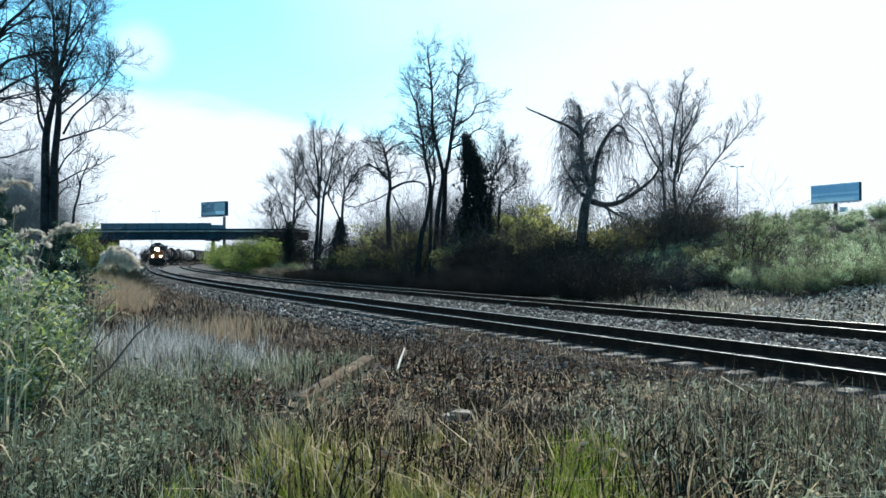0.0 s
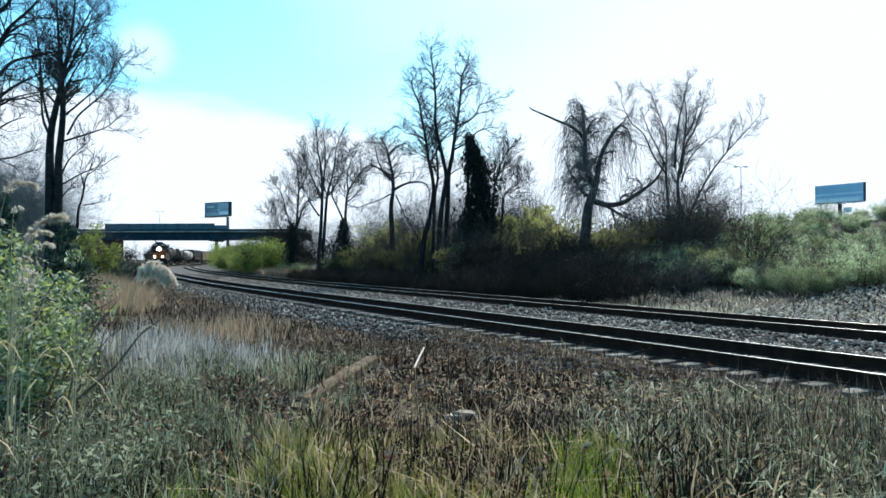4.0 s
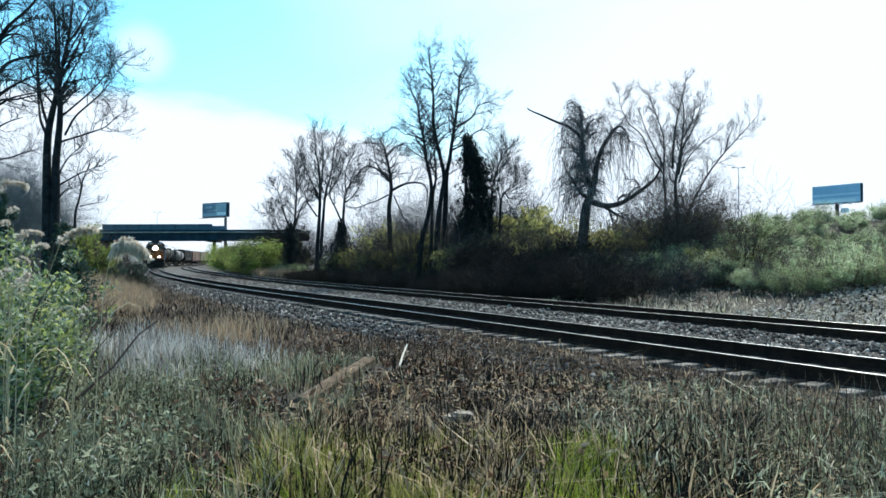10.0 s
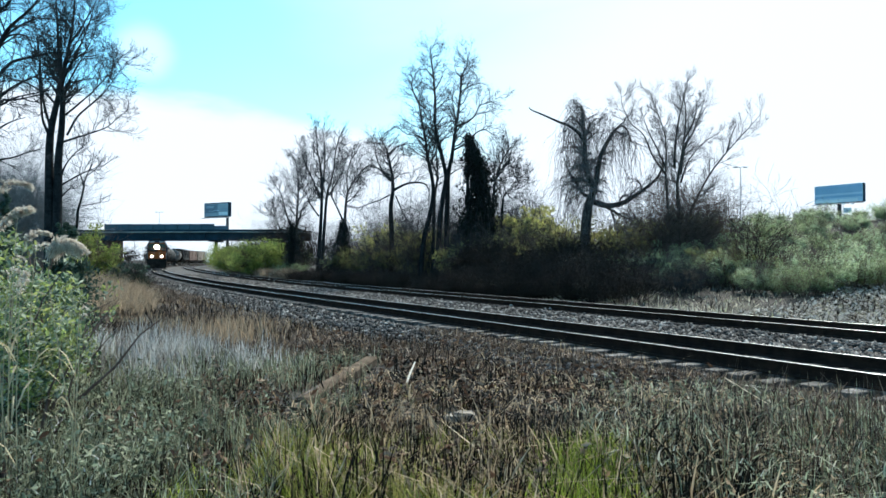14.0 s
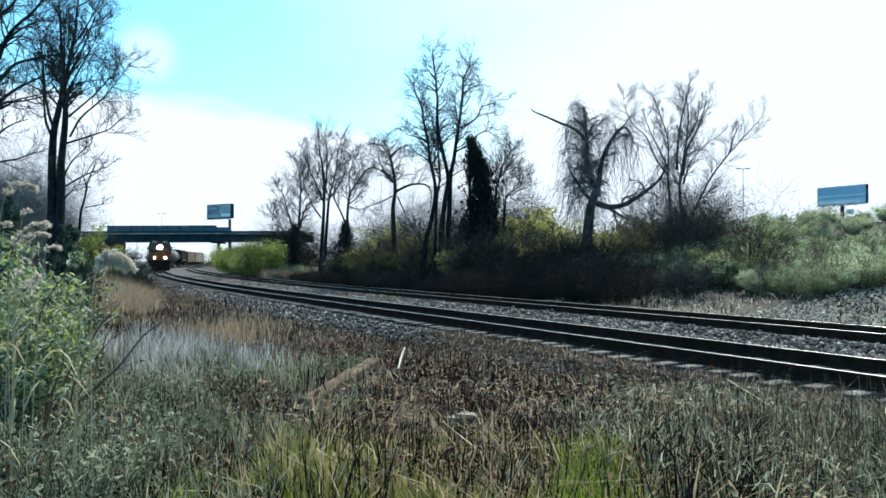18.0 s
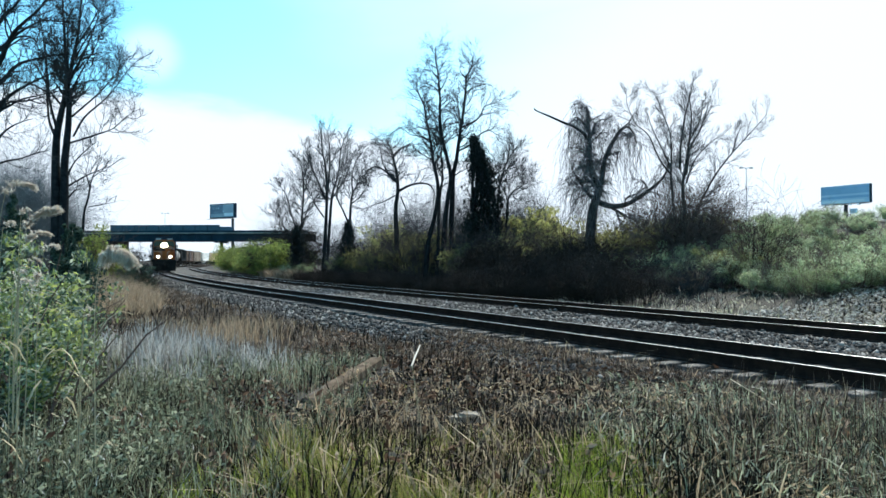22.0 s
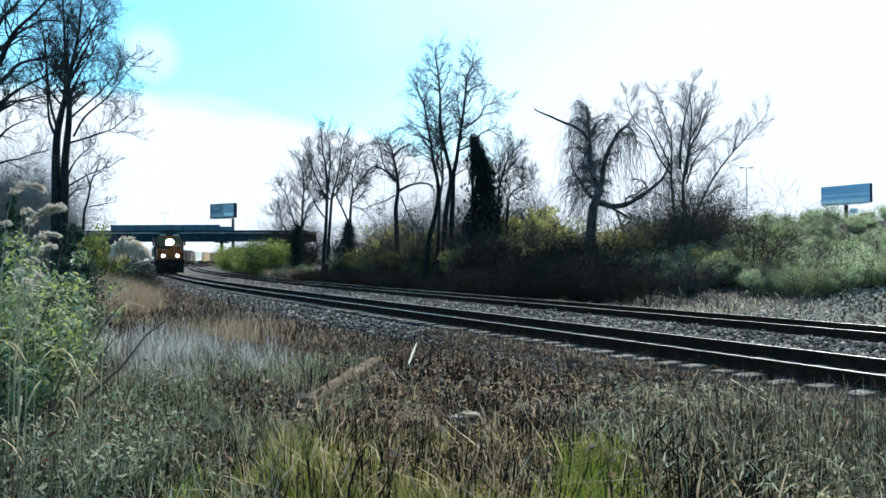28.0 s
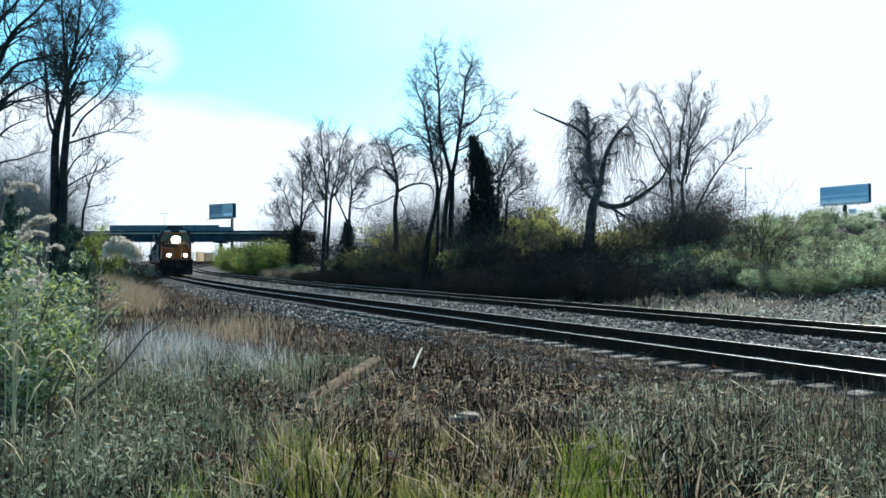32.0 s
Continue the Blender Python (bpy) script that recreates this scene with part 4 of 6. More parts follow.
    rng, r2 = random.Random(seed), np.random.default_rng(seed)
    ob = thing(name, label, category, group)
    g = [Geo(), Geo()]
    tips = []
    for i in range(stems):
        a, out = 6.28 * i / stems + rng.uniform(-0.4, 0.4), rng.uniform(0.25, 1.0)
        d = Vector((math.cos(a) * out * radius, math.sin(a) * out * radius, height * rng.uniform(0.75, 1.1)))
        grow(g, Vector((d.x * 0.15, d.y * 0.15, -0.1)), d, d.length, 0.022, 0, rng, 0.05, 0.2, kids, droop, (4, 3, 3), 0.006, 0.8)
        for k in range(5):
            t = rng.uniform(0.35, 1.05)
            tips.append((d.x * t + rng.gauss(0, radius * 0.25), d.y * t + rng.gauss(0, radius * 0.25), height * t * rng.uniform(0.55, 1.0)))
    tagged(part("branchwork", g[0], twig, ob), kind="stuff")
    if g[1].v:
        tagged(part("twig_mass", g[1], twig, ob), kind="stuff")
    if leaves:
        tagged(part("foliage", leaf_mesh("foliage", material, tips, [radius * rng.uniform(0.18, 0.42) for _ in tips], leaves, size, r2, 0.8), material, ob), kind="stuff")
    return ob


def plant(proto, spots, rng, lo=0.75, hi=1.25, sink=0.06):
    """The first spot takes the shrub itself, the others its copies."""
    for i, (x, y) in enumerate(spots):
        s = rng.uniform(lo, hi)
        m = pose(x, y, float(land(x, y)) - sink, 0, 0, rng.uniform(0, 360)) @ Matrix.Diagonal((s, s, s * rng.uniform(0.85, 1.15), 1))
        if i == 0:
            proto.matrix_basis = m
        else:
            made = proto.copy()
            scene.collection.objects.link(made)
            made.matrix_basis = m
            for child in proto.children:
                c = child.copy()
                scene.collection.objects.link(c)
                c.parent = made


def build_trees():
    V = lambda *rows: [tuple(r) for r in rows]
    tree("tall bare twin-stemmed tree with wide branches above the weeds", -22.13, 40,
        [(0.32, V((-0.19, 0, 0), (-0.19, 0, 5.33), (-0.22, 0, 6.93), (-0.19, 0, 8.21), (-0.1, 0, 9.01), (0.1, 0, 9.97), (0.29, 0, 10.77), (0.51, 0, 11.73), (0.67, 0, 12.69), (0.9, 0, 13.81), (1.06, 0, 14.93), (1.22, 0, 17.17))),
         (0.31, V((0.18, 0, 0), (0.29, 0, 5.33), (0.29, 0, 6.93), (0.42, 0, 8.37), (0.51, 0, 9.65), (0.48, 0, 10.93), (0.38, 0, 12.05), (0.26, 0, 13.33), (0.19, 0, 14.77), (0.03, 0, 16.85))),
         (0.11, V((-0.19, 0, 8.46), (-0.48, 0.11, 8.85), (-0.8, 0.22, 9.49), (-0.99, 0.33, 10.45), (-1.18, 0.44, 11.73), (-1.31, 0.55, 12.85), (-1.44, 0.66, 13.97), (-1.7, 0.77, 15.25))),
         (0.1, V((-0.1, 0, 8.78), (-0.35, -0.1, 9.81), (-0.48, -0.19, 10.77), (-0.51, -0.29, 12.05), (-0.58, -0.39, 13.33), (-0.74, -0.48, 14.93), (-0.8, -0.58, 16.53))),
         (0.1, V((0.54, 0, 11.73), (0.8, 0.09, 12.43), (1.18, 0.18, 13.33), (1.5, 0.27, 14.29), (1.82, 0.36, 15.41), (2.02, 0.45, 16.53))),
         (0.08, V((0.42, 0, 12.37), (0.54, -0.15, 13.33), (0.61, -0.29, 14.45), (0.67, -0.44, 15.89))),
         (0.075, V((0.58, 0, 8.14), (1.5, 0.21, 8.53), (2.14, 0.42, 8.85), (2.62, 0.64, 9.17), (3.1, 0.85, 9.81), (3.62, 1.06, 10.38))),
         (0.075, V((0.74, 0, 8.53), (1.5, -0.24, 9.49), (2.46, -0.48, 10.13), (3.26, -0.72, 10.61), (3.9, -0.97, 11.09), (4.54, -1.21, 11.66), (5.28, -1.45, 12.21))),
         (0.07, V((0.67, 0, 9.65), (1.34, 0.3, 10.51), (1.98, 0.6, 11.41), (2.53, 0.9, 12.43), (3.17, 1.2, 13.71))),
         (0.07, V((0.61, 0, 10.77), (1.18, -0.32, 11.57), (1.98, -0.64, 12.43), (2.78, -0.97, 13.33), (3.58, -1.29, 14.61))),
         (0.06, V((0.67, 0, 11.41), (1.5, 0.28, 11.79), (2.46, 0.55, 12.05), (3.42, 0.83, 12.62))),
         (0.06, V((0.8, 0, 12.85), (1.5, -0.29, 13.65), (2.3, -0.57, 14.45), (3.26, -0.86, 15.73))),
         (0.07, V((0.86, 0, 13.65), (1.5, 0.11, 14.77), (2.08, 0.21, 16.05), (2.46, 0.32, 17.01))),
         (0.065, V((0.45, 0, 5.65), (1.34, 0.2, 6.29), (1.98, 0.41, 6.67), (2.53, 0.61, 6.93))),
         (0.065, V((0.45, 0, 6.29), (1.02, -0.14, 7.09), (1.82, -0.28, 7.73), (2.46, -0.42, 8.14))),
         (0.06, V((0.45, 0, 4.94), (0.86, -0.07, 5.33), (1.12, -0.13, 5.58), (1.18, -0.2, 6.03))),
         (0.07, V((-1.18, 0, 11.73), (-1.7, 0.17, 12.43), (-2.34, 0.34, 13.17), (-3.14, 0.52, 13.65))),
         (0.06, V((-0.48, 0, 10.93), (-1.38, -0.17, 11.41), (-2.18, -0.35, 11.41), (-2.98, -0.52, 11.15)))], 3, (25, 7, 6), 2.1, start=0.48, up=0.10, minr=0.0125, spread=0.85, ratio=0.55, wob=0.16, low=0.3)
    tree("bare spreading tree with long low branches", -17.2, 26,
        [(0.3, V((0, 0, 0), (0.04, 0, 2.71), (0.08, 0, 5.83), (0.04, 0, 8.54), (0.21, 0, 11.45))),
         (0.1, V((0.06, 0, 7.5), (0.67, 0.1, 8.27), (1.08, 0.2, 8.81), (1.71, 0.3, 9.06), (2.33, 0.4, 9.24), (2.87, 0.5, 9.33))),
         (0.13, V((0.04, 0, 7.91), (0.67, -0.08, 8.87), (0.92, -0.16, 9.26), (1.29, -0.24, 9.78), (1.71, -0.32, 10.1), (2.23, -0.4, 10.45), (2.64, -0.48, 10.82), (3, -0.56, 11.24))),
         (0.08, V((0.06, 0, 6.66), (0.83, 0.13, 7.6), (1.29, 0.26, 8.02), (1.71, 0.39, 8.33), (2.04, 0.52, 8.58), (2.16, 0.65, 8.83))),
         (0.08, V((0.06, 0, 6.56), (0.67, -0.08, 6.98), (1.08, -0.16, 7.12), (1.6, -0.24, 7.33), (2.33, -0.32, 7.45), (3.49, -0.4, 7.64))),
         (0.07, V((0.08, 0, 6.25), (0.67, 0.14, 7.29), (1.29, 0.28, 7.45), (1.91, 0.42, 7.66), (2.54, 0.56, 7.75))),
         (0.1, V((0.06, 0, 9.37), (0.67, 0, 10.51), (1.08, 0, 10.87), (1.5, 0, 11.45))),
         (0.07, V((0.08, 0, 5.42), (0.67, -0.13, 5.94), (1.08, -0.26, 6.21), (1.6, -0.38, 6.41), (2.25, -0.51, 6.54))),
         (0.06, V((0.08, 0, 4.79), (0.67, 0.1, 5.12), (1.19, 0.19, 5.25), (1.6, 0.29, 5.46), (2.08, 0.38, 5.62))),
         (0.06, V((0.83, 0, 9.06), (1.04, 0.03, 9.53), (1.39, 0.06, 9.74), (1.81, 0.09, 9.68), (1.96, 0.12, 9.37), (2.04, 0.15, 8.7))),
         (0.07, V((0.04, 0, 8.74), (0.67, 0.13, 9.58), (1.29, 0.26, 10.2), (1.91, 0.4, 10.57), (2.54, 0.53, 10.57), (3.16, 0.66, 10.66)))], 8, (25, 7, 6), 1.8, start=0.6, up=0.10, minr=0.0075, low=0.25, ratio=0.56)
    tree("slender bare young tree", -23.32, 45,
        [(0.1, V((-0.04, 0, 3.3), (0.04, 0, 4.56), (0.29, 0, 5.46), (0.4, 0, 6.18), (0.54, 0, 6.72), (0.9, 0, 7.62), (1.08, 0, 8.62))),
         (0.05, V((0.32, 0, 4.88), (1.01, 0.09, 5.02), (2.02, 0.17, 5.24))),
         (0.05, V((0.4, 0, 6.1), (0.18, -0.07, 6.9), (-0.25, -0.13, 7.4))),
         (0.04, V((0.61, 0, 6.82), (1.12, 0.1, 7.26), (1.33, 0.2, 7.8)))], 5, (7, 4, 3), 1.0, up=0.12, minr=0.010, start=0.6, low=0.3)
    tree("bare bushy tree with many upright stems", -13.06, 75,
        [(0.27, V((-0.24, 0, 0), (0, 0, 3.95), (0.18, 0, 8.15), (0.06, 0, 11.15), (-0.3, 0, 13.07), (-0.48, 0, 15.47))),
         (0.22, V((0.18, 0, 0), (0.42, 0.19, 5.15), (0.66, 0.39, 8.45), (1.26, 0.58, 10.85), (1.5, 0.77, 13.43), (2.04, 0.97, 15.23))),
         (0.13, V((0.06, 0, 7.85), (-0.72, -0.27, 9.83), (-1.5, -0.54, 11.75), (-1.98, -0.81, 13.67))),
         (0.14, V((0.24, 0, 8.75), (0.42, 0.1, 11.15), (0.42, 0.19, 13.55), (0.06, 0.29, 15.59))),
         (0.11, V((-0.12, 0, 6.05), (-1.02, -0.26, 7.43), (-1.26, -0.52, 8.27), (-1.92, -0.78, 9.35), (-2.22, -1.05, 11.15))),
         (0.11, V((0.66, 0, 8.15), (1.38, 0.31, 9.35), (2.1, 0.62, 10.85), (2.46, 0.92, 12.35), (2.88, 1.23, 13.67)))], 12, (22, 7, 6), 2.0, minr=0.0165, up=0.14, start=0.35, low=0.25)
    tree("bare tree forking over an ivy-covered stump", -9.95, 70,
        [(0.2, V((-0.06, 0, 0), (0.22, 0, 5.46), (0.45, 0, 7.98), (1.18, 0, 9.27), (1.96, 0, 10.5))),
         (0.12, V((0.22, 0, 4.9), (-0.56, 0.14, 6.58), (-1.18, 0.27, 7.98), (-0.95, 0.41, 9.66), (-0.67, 0.54, 11.06))),
         (0.11, V((0.39, 0, 7.14), (1.06, -0.22, 7.59), (1.85, -0.43, 8.54))),
         (0.09, V((0.5, 0, 7.98), (0.39, 0.09, 9.66), (0.73, 0.18, 11.34), (1.29, 0.27, 12.07)))], 14, (22, 7, 6), 2.0, minr=0.0160, up=0.08, start=0.4, low=0.25)
    tree("bare thicket tree with fine twigs", -16.81, 80,
        [(0.2, V((-0.06, 0, 0), (0.19, 0, 5.39), (0.38, 0, 8.59), (0.32, 0, 11.15), (-0.06, 0, 13.07))),
         (0.14, V((0.06, 0, 3.47), (-0.77, -0.28, 6.35), (-1.41, -0.56, 8.91), (-2.05, -0.84, 9.87))),
         (0.13, V((0.19, 0, 5.07), (1.02, 0.33, 7.83), (1.92, 0.66, 8.59))),
         (0.1, V((0, 0, 0), (-1.73, -0.21, 5.39), (-2.69, -0.42, 6.99))),
         (0.1, V((0.38, 0, 9.23), (1.15, 0.18, 10.83), (1.28, 0.36, 12.75)))], 15, (24, 7, 6), 2.3, minr=0.0165, start=0.25, up=0.12, low=0.2)
    tree("crooked bare tree with a hooked side limb", -4.03, 55,
        [(0.26, V((-0.04, 0, 0), (0.04, 0, 3.27), (-0.04, 0, 5.47), (0.13, 0, 6.88), (0.04, 0, 8.11), (-0.22, 0, 9.43), (-0.44, 0, 10.22), (-0.88, 0, 10.93))),
         (0.13, V((0.22, 0, 6.88), (0.66, 0.05, 7.14), (1.28, 0.11, 7.41), (2.07, 0.16, 7.5), (2.68, 0.21, 7.32), (2.95, 0.27, 6.7), (2.86, 0.32, 5.82), (3.04, 0.37, 4.94))),
         (0.11, V((0.04, 0, 7.67), (-0.57, -0.07, 8.2), (-1.23, -0.13, 8.64), (-1.89, -0.2, 8.68), (-2.33, -0.27, 8.11), (-2.68, -0.33, 7.32))),
         (0.07, V((-0.66, 0, 8.29), (-1.1, 0.11, 9.21), (-1.28, 0.22, 10.22), (-1.54, 0.33, 11.1))),
         (0.07, V((-0.09, 0, 6.53), (-1.01, -0.18, 6), (-1.89, -0.37, 5.69), (-2.55, -0.55, 5.34))),
         (0.07, V((0.35, 0, 6.44), (0.75, 0.14, 5.47), (1.14, 0.28, 4.68), (1.41, 0.42, 4.06))),
         (0.07, V((-0.26, 0, 9.65), (0.4, -0.06, 10.22), (1.1, -0.13, 10.44), (1.72, -0.19, 10.22)))], 21, (26, 7, 6), 1.9, up=0.02, minr=0.0115, droop=0.07, vines=160, start=0.45, low=0.25)
    tree("tall bare tree with four slim stems", -0.45, 48,
        [(0.21, V((-1.11, 0, 0), (-0.88, 0, 2.65), (-0.5, 0, 4.19), (-0.23, 0, 5.72), (-0.27, 0, 6.88), (-0.58, 0, 8.34), (-0.73, 0, 9.56), (-1, 0, 10.91), (-1.19, 0, 12.06), (-1.54, 0, 12.83), (-1.77, 0, 13.67))),
         (0.15, V((-0.27, 0, 0), (-0.19, 0.13, 3.8), (-0.12, 0.27, 5.72), (0.08, 0.4, 7.18), (0, 0.53, 8.41), (-0.04, 0.66, 9.76), (-0.46, 0.8, 9.95))),
         (0.22, V((0.04, 0, 0), (0.23, -0.05, 3.8), (0.46, -0.1, 5.72), (0.65, -0.15, 7.07), (0.38, -0.2, 8.41), (0.08, -0.25, 9.72), (-0.08, -0.3, 10.72), (-0.08, -0.35, 12.25), (-0.19, -0.4, 13.79), (-0.35, -0.45, 14.94), (-0.38, -0.5, 15.86))),
         (0.22, V((0.65, 0, 0), (0.69, 0.07, 3.8), (0.77, 0.14, 5.72), (0.81, 0.21, 7.26), (1.04, 0.28, 8.41), (1.19, 0.35, 9.56), (1.34, 0.42, 10.52), (1.54, 0.49, 11.87), (1.69, 0.56, 13.4), (1.73, 0.63, 14.17), (2.11, 0.7, 14.94), (2.19, 0.77, 15.63))),
         (0.06, V((-1.19, 0, 12.06), (-1.04, 0.11, 12.83), (-1, 0.22, 13.33))),
         (0.07, V((-0.73, 0, 9.49), (-1.34, -0.19, 9.83), (-2.11, -0.38, 9.95), (-2.61, -0.56, 10.41))),
         (0.06, V((-0.58, 0, 8.26), (-1.27, 0.2, 8.72), (-1.84, 0.39, 9.1))),
         (0.06, V((-0.08, 0, 12.91), (0.27, 0.16, 13.56), (0.46, 0.32, 14.25))),
         (0.06, V((-0.08, 0, 12.79), (-0.69, -0.19, 13.21), (-1.34, -0.38, 13.29))),
         (0.05, V((-0.19, 0, 13.79), (-0.69, -0.14, 14.25), (-1, -0.28, 14.94))),
         (0.07, V((1.73, 0, 14.1), (1.38, 0.15, 14.56), (1.23, 0.3, 15.13))),
         (0.08, V((1.42, 0, 10.64), (2.34, -0.13, 11.06), (2.73, -0.27, 11.48), (2.96, -0.4, 11.95), (3.72, -0.53, 12.18), (4.57, -0.67, 12.64))),
         (0.08, V((1.11, 0, 8.95), (2.19, 0.16, 9.56), (2.76, 0.32, 10.26), (3.34, 0.48, 10.52), (3.92, 0.64, 10.26), (4.49, 0.8, 10.1))),
         (0.07, V((1.34, 0, 10.41), (1.23, 0.08, 11.64), (0.84, 0.15, 11.87), (0.27, 0.23, 11.72))),
         (0.06, V((1.69, 0, 13.1), (2.38, -0.13, 13.48), (3.26, -0.25, 13.64))),
         (0.05, V((1.23, 0, 11.64), (1.11, 0.11, 12.64), (1.31, 0.22, 13.48))),
         (0.08, V((0.69, 0, 3.34), (1.23, 0.08, 3.88), (2.04, 0.16, 4.27))),
         (0.06, V((0.81, 0, 7.18), (1.42, -0.12, 7.57), (2.11, -0.23, 7.76))),
         (0.05, V((0, 0, 9.76), (-0.42, -0.18, 10.91), (-0.58, -0.35, 11.87)))], 33, (28, 7, 6), 1.95, minr=0.0105, start=0.42, up=0.07, low=0.3, wob=0.2)
    tree("leaning bare tree beside an ivy-covered trunk", 3.36, 46,
        [(0.12, V((-0.07, 0, 0), (-0.07, 0, 5.55), (0.22, 0, 7.02), (0.52, 0, 7.94), (1.14, 0, 8.86))),
         (0.09, V((0.37, 0, 0), (0.52, 0.15, 4.81), (0.85, 0.29, 5.91), (1.62, 0.44, 6.43), (1.91, 0.59, 7.46))),
         (0.06, V((0.22, 0, 6.94), (0.74, -0.15, 7.39), (1.44, -0.3, 7.53))),
         (0.06, V((0.85, 0, 5.84), (1.18, 0.1, 5.47), (1.8, 0.2, 5.55)))], 35, (32, 8, 7), 1.7, minr=0.0095, start=0.3, low=0.2, wob=0.2)
    tree("forked bare tree hung with vines and a long dead limb", 7.7, 38,
        [(0.34, V((-0.21, 0, 0), (0.03, 0, 3.67), (0.24, 0, 4.65), (0.43, 0, 5.28), (0.12, 0, 5.98), (-0.03, 0, 6.8), (-0.06, 0, 7.87), (-0.15, 0, 9.02), (-0.21, 0, 9.75))),
         (0.2, V((0.36, 0, 4.98), (0.58, 0.04, 5.74), (0.73, 0.09, 6.65), (1, 0.13, 7.41), (1.34, 0.18, 8.02), (1.7, 0.22, 8.51), (2.04, 0.26, 8.72), (2.37, 0.31, 8.48), (2.61, 0.35, 7.81))),
         (0.2, V((0.36, 0, 4.58), (1.12, -0.1, 4.34), (1.88, -0.2, 4.46), (2.49, -0.31, 4.83), (3.1, -0.41, 5.28), (3.59, -0.51, 5.74), (3.86, -0.61, 6.35), (3.8, -0.72, 6.9))),
         (0.13, V((0.06, 0, 4.83), (-0.24, 0.13, 5.19), (-0.55, 0.26, 5.8), (-0.85, 0.38, 6.35), (-1.06, 0.51, 7.11))),
         (0.09, V((1.03, 0, 4.28), (1.73, -0.06, 3.86), (2.25, -0.11, 3.55), (2.43, -0.17, 3.16))),
         (0.08, V((-0.06, 0, 8.02), (0.24, 0.1, 8.72), (0.61, 0.2, 9.08), (0.97, 0.3, 9.14))),
         (0.08, V((-0.09, 0, 8.48), (-0.55, -0.12, 8.93), (-0.91, -0.23, 9.08), (-1.22, -0.35, 8.63)))], 41, (26, 7, 6), 1.7, "bark_grey", "twig_vine", droop=0.2, up=-0.04, start=0.3, minr=0.0075, wob=0.24, vines=1150, low=0.15)
    snag = thing("dead_limb", "long bare dead limb caught in the forked tree", "branch", at=pose(7.7, 38, 0))
    part("bough", Geo().tube(stem([(-0.15, 0, 7.95), (-0.42, -0.05, 8.3), (-0.9, -0.1, 8.63), (-1.5, -0.2, 8.84), (-2.3, -0.2, 9.2), (-2.95, -0.2, 9.48), (-3.08, -0.2, 9.63)]), [0.105 - 0.0035 * i for i in range(25)], 6), "bark", snag, smooth=True)
    tree("fan-shaped bare tree with many fine stems", 12.05, 36,
        [(0.13, V((0.03, 0, 0), (0, 0, 3.78), (-0.09, 0, 5.22), (0.09, 0, 6.38), (0.26, 0, 7.53), (0.37, 0, 8.82), (0.26, 0, 9.98))),
         (0.09, V((-0.23, 0, 0), (-0.52, 0.09, 4.07), (-0.6, 0.17, 5.8), (-0.52, 0.26, 6.95), (-0.55, 0.35, 7.96), (-0.84, 0.43, 8.97), (-1.21, 0.52, 10.18))),
         (0.08, V((-0.23, 0, 6.09), (-0.2, -0.07, 7.38), (-0.06, -0.13, 8.54), (0.14, -0.2, 9.54), (0.37, -0.27, 10.61))),
         (0.08, V((0.09, 0, 5.8), (0.37, 0.14, 7.18), (0.92, 0.28, 8.1), (1.35, 0.42, 9.11), (1.67, 0.56, 10.03))),
         (0.09, V((0.17, 0, 2.63), (0.32, -0.17, 3.5), (0.78, -0.34, 4.65), (1.35, -0.51, 5.8), (2.07, -0.68, 6.81), (2.79, -0.84, 7.67), (3.54, -1.01, 8.59))),
         (0.06, V((-0.52, 0, 6.09), (-0.95, 0.21, 7.24), (-1.35, 0.42, 8.33), (-1.53, 0.62, 9.26))),
         (0.06, V((0.09, 0, 5.37), (0.55, 0.11, 6.52), (1.41, 0.23, 7.47), (2.28, 0.34, 8.02))),
         (0.05, V((-0.55, 0, 5.8), (-1.24, -0.09, 6.66), (-1.81, -0.18, 7.82), (-2.45, -0.27, 8.33), (-2.79, -0.36, 8.88), (-3.02, -0.45, 9.4), (-3.08, -0.54, 10.12))),
         (0.05, V((0.26, 0, 7.53), (0.72, -0.14, 8.54), (0.84, -0.28, 9.54))),
         (0.05, V((2.04, 0, 6.78), (2.39, 0.17, 7.67), (2.74, 0.34, 8.25)))], 52, (30, 9, 7), 1.12, "bark_grey", "twig_vine", up=0.14, minr=0.0062, start=0.3, low=0.12)


build_trees()


def ivy_column(x, y, height, rows, seed, label, n):
    """A trunk hung with ivy and vines. rows: share of the height, and how far the mass reaches to either side."""
    rng, r2 = random.Random(seed), np.random.default_rng(seed)
    ob = thing("ivy_covered_trunk", label, "tree", "bare trees", at=pose(x, y, float(land(x, y)) - 0.1))
    part("trunk", Geo().tube(stem([(0.1, 0, 0), (0, 0, height * 0.5), (-0.15, 0, height)]), [0.2 - 0.018 * i for i in range(9)], 7), "bark", ob, smooth=True)
    part("limb", Geo().tube(stem([(0.05, 0, height * 0.45), (0.3, -0.2, height * 0.7), (0.25, -0.3, height * 0.92)]), [0.1 - 0.009 * i for i in range(9)], 6), "bark", ob, smooth=True)
    cs, rs = [], []
    for i in range(1800):
        t = rng.random() ** 1.35
        lo, hi = (np.interp(t, [r[0] for r in rows], [r[k] for r in rows]) for k in (1, 2))
        a = rng.gauss(0.5, 0.27)
        cs.append((lo + (hi - lo) * a, rng.gauss(0, 0.22) * (hi - lo), t * height * rng.uniform(0.93, 1.0)))
        rs.append(rng.uniform(0.05, 0.24))
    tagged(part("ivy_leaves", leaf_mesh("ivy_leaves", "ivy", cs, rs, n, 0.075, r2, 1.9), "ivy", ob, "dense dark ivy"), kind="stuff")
    hang = Geo()
    for i in range(int(n / 40)):
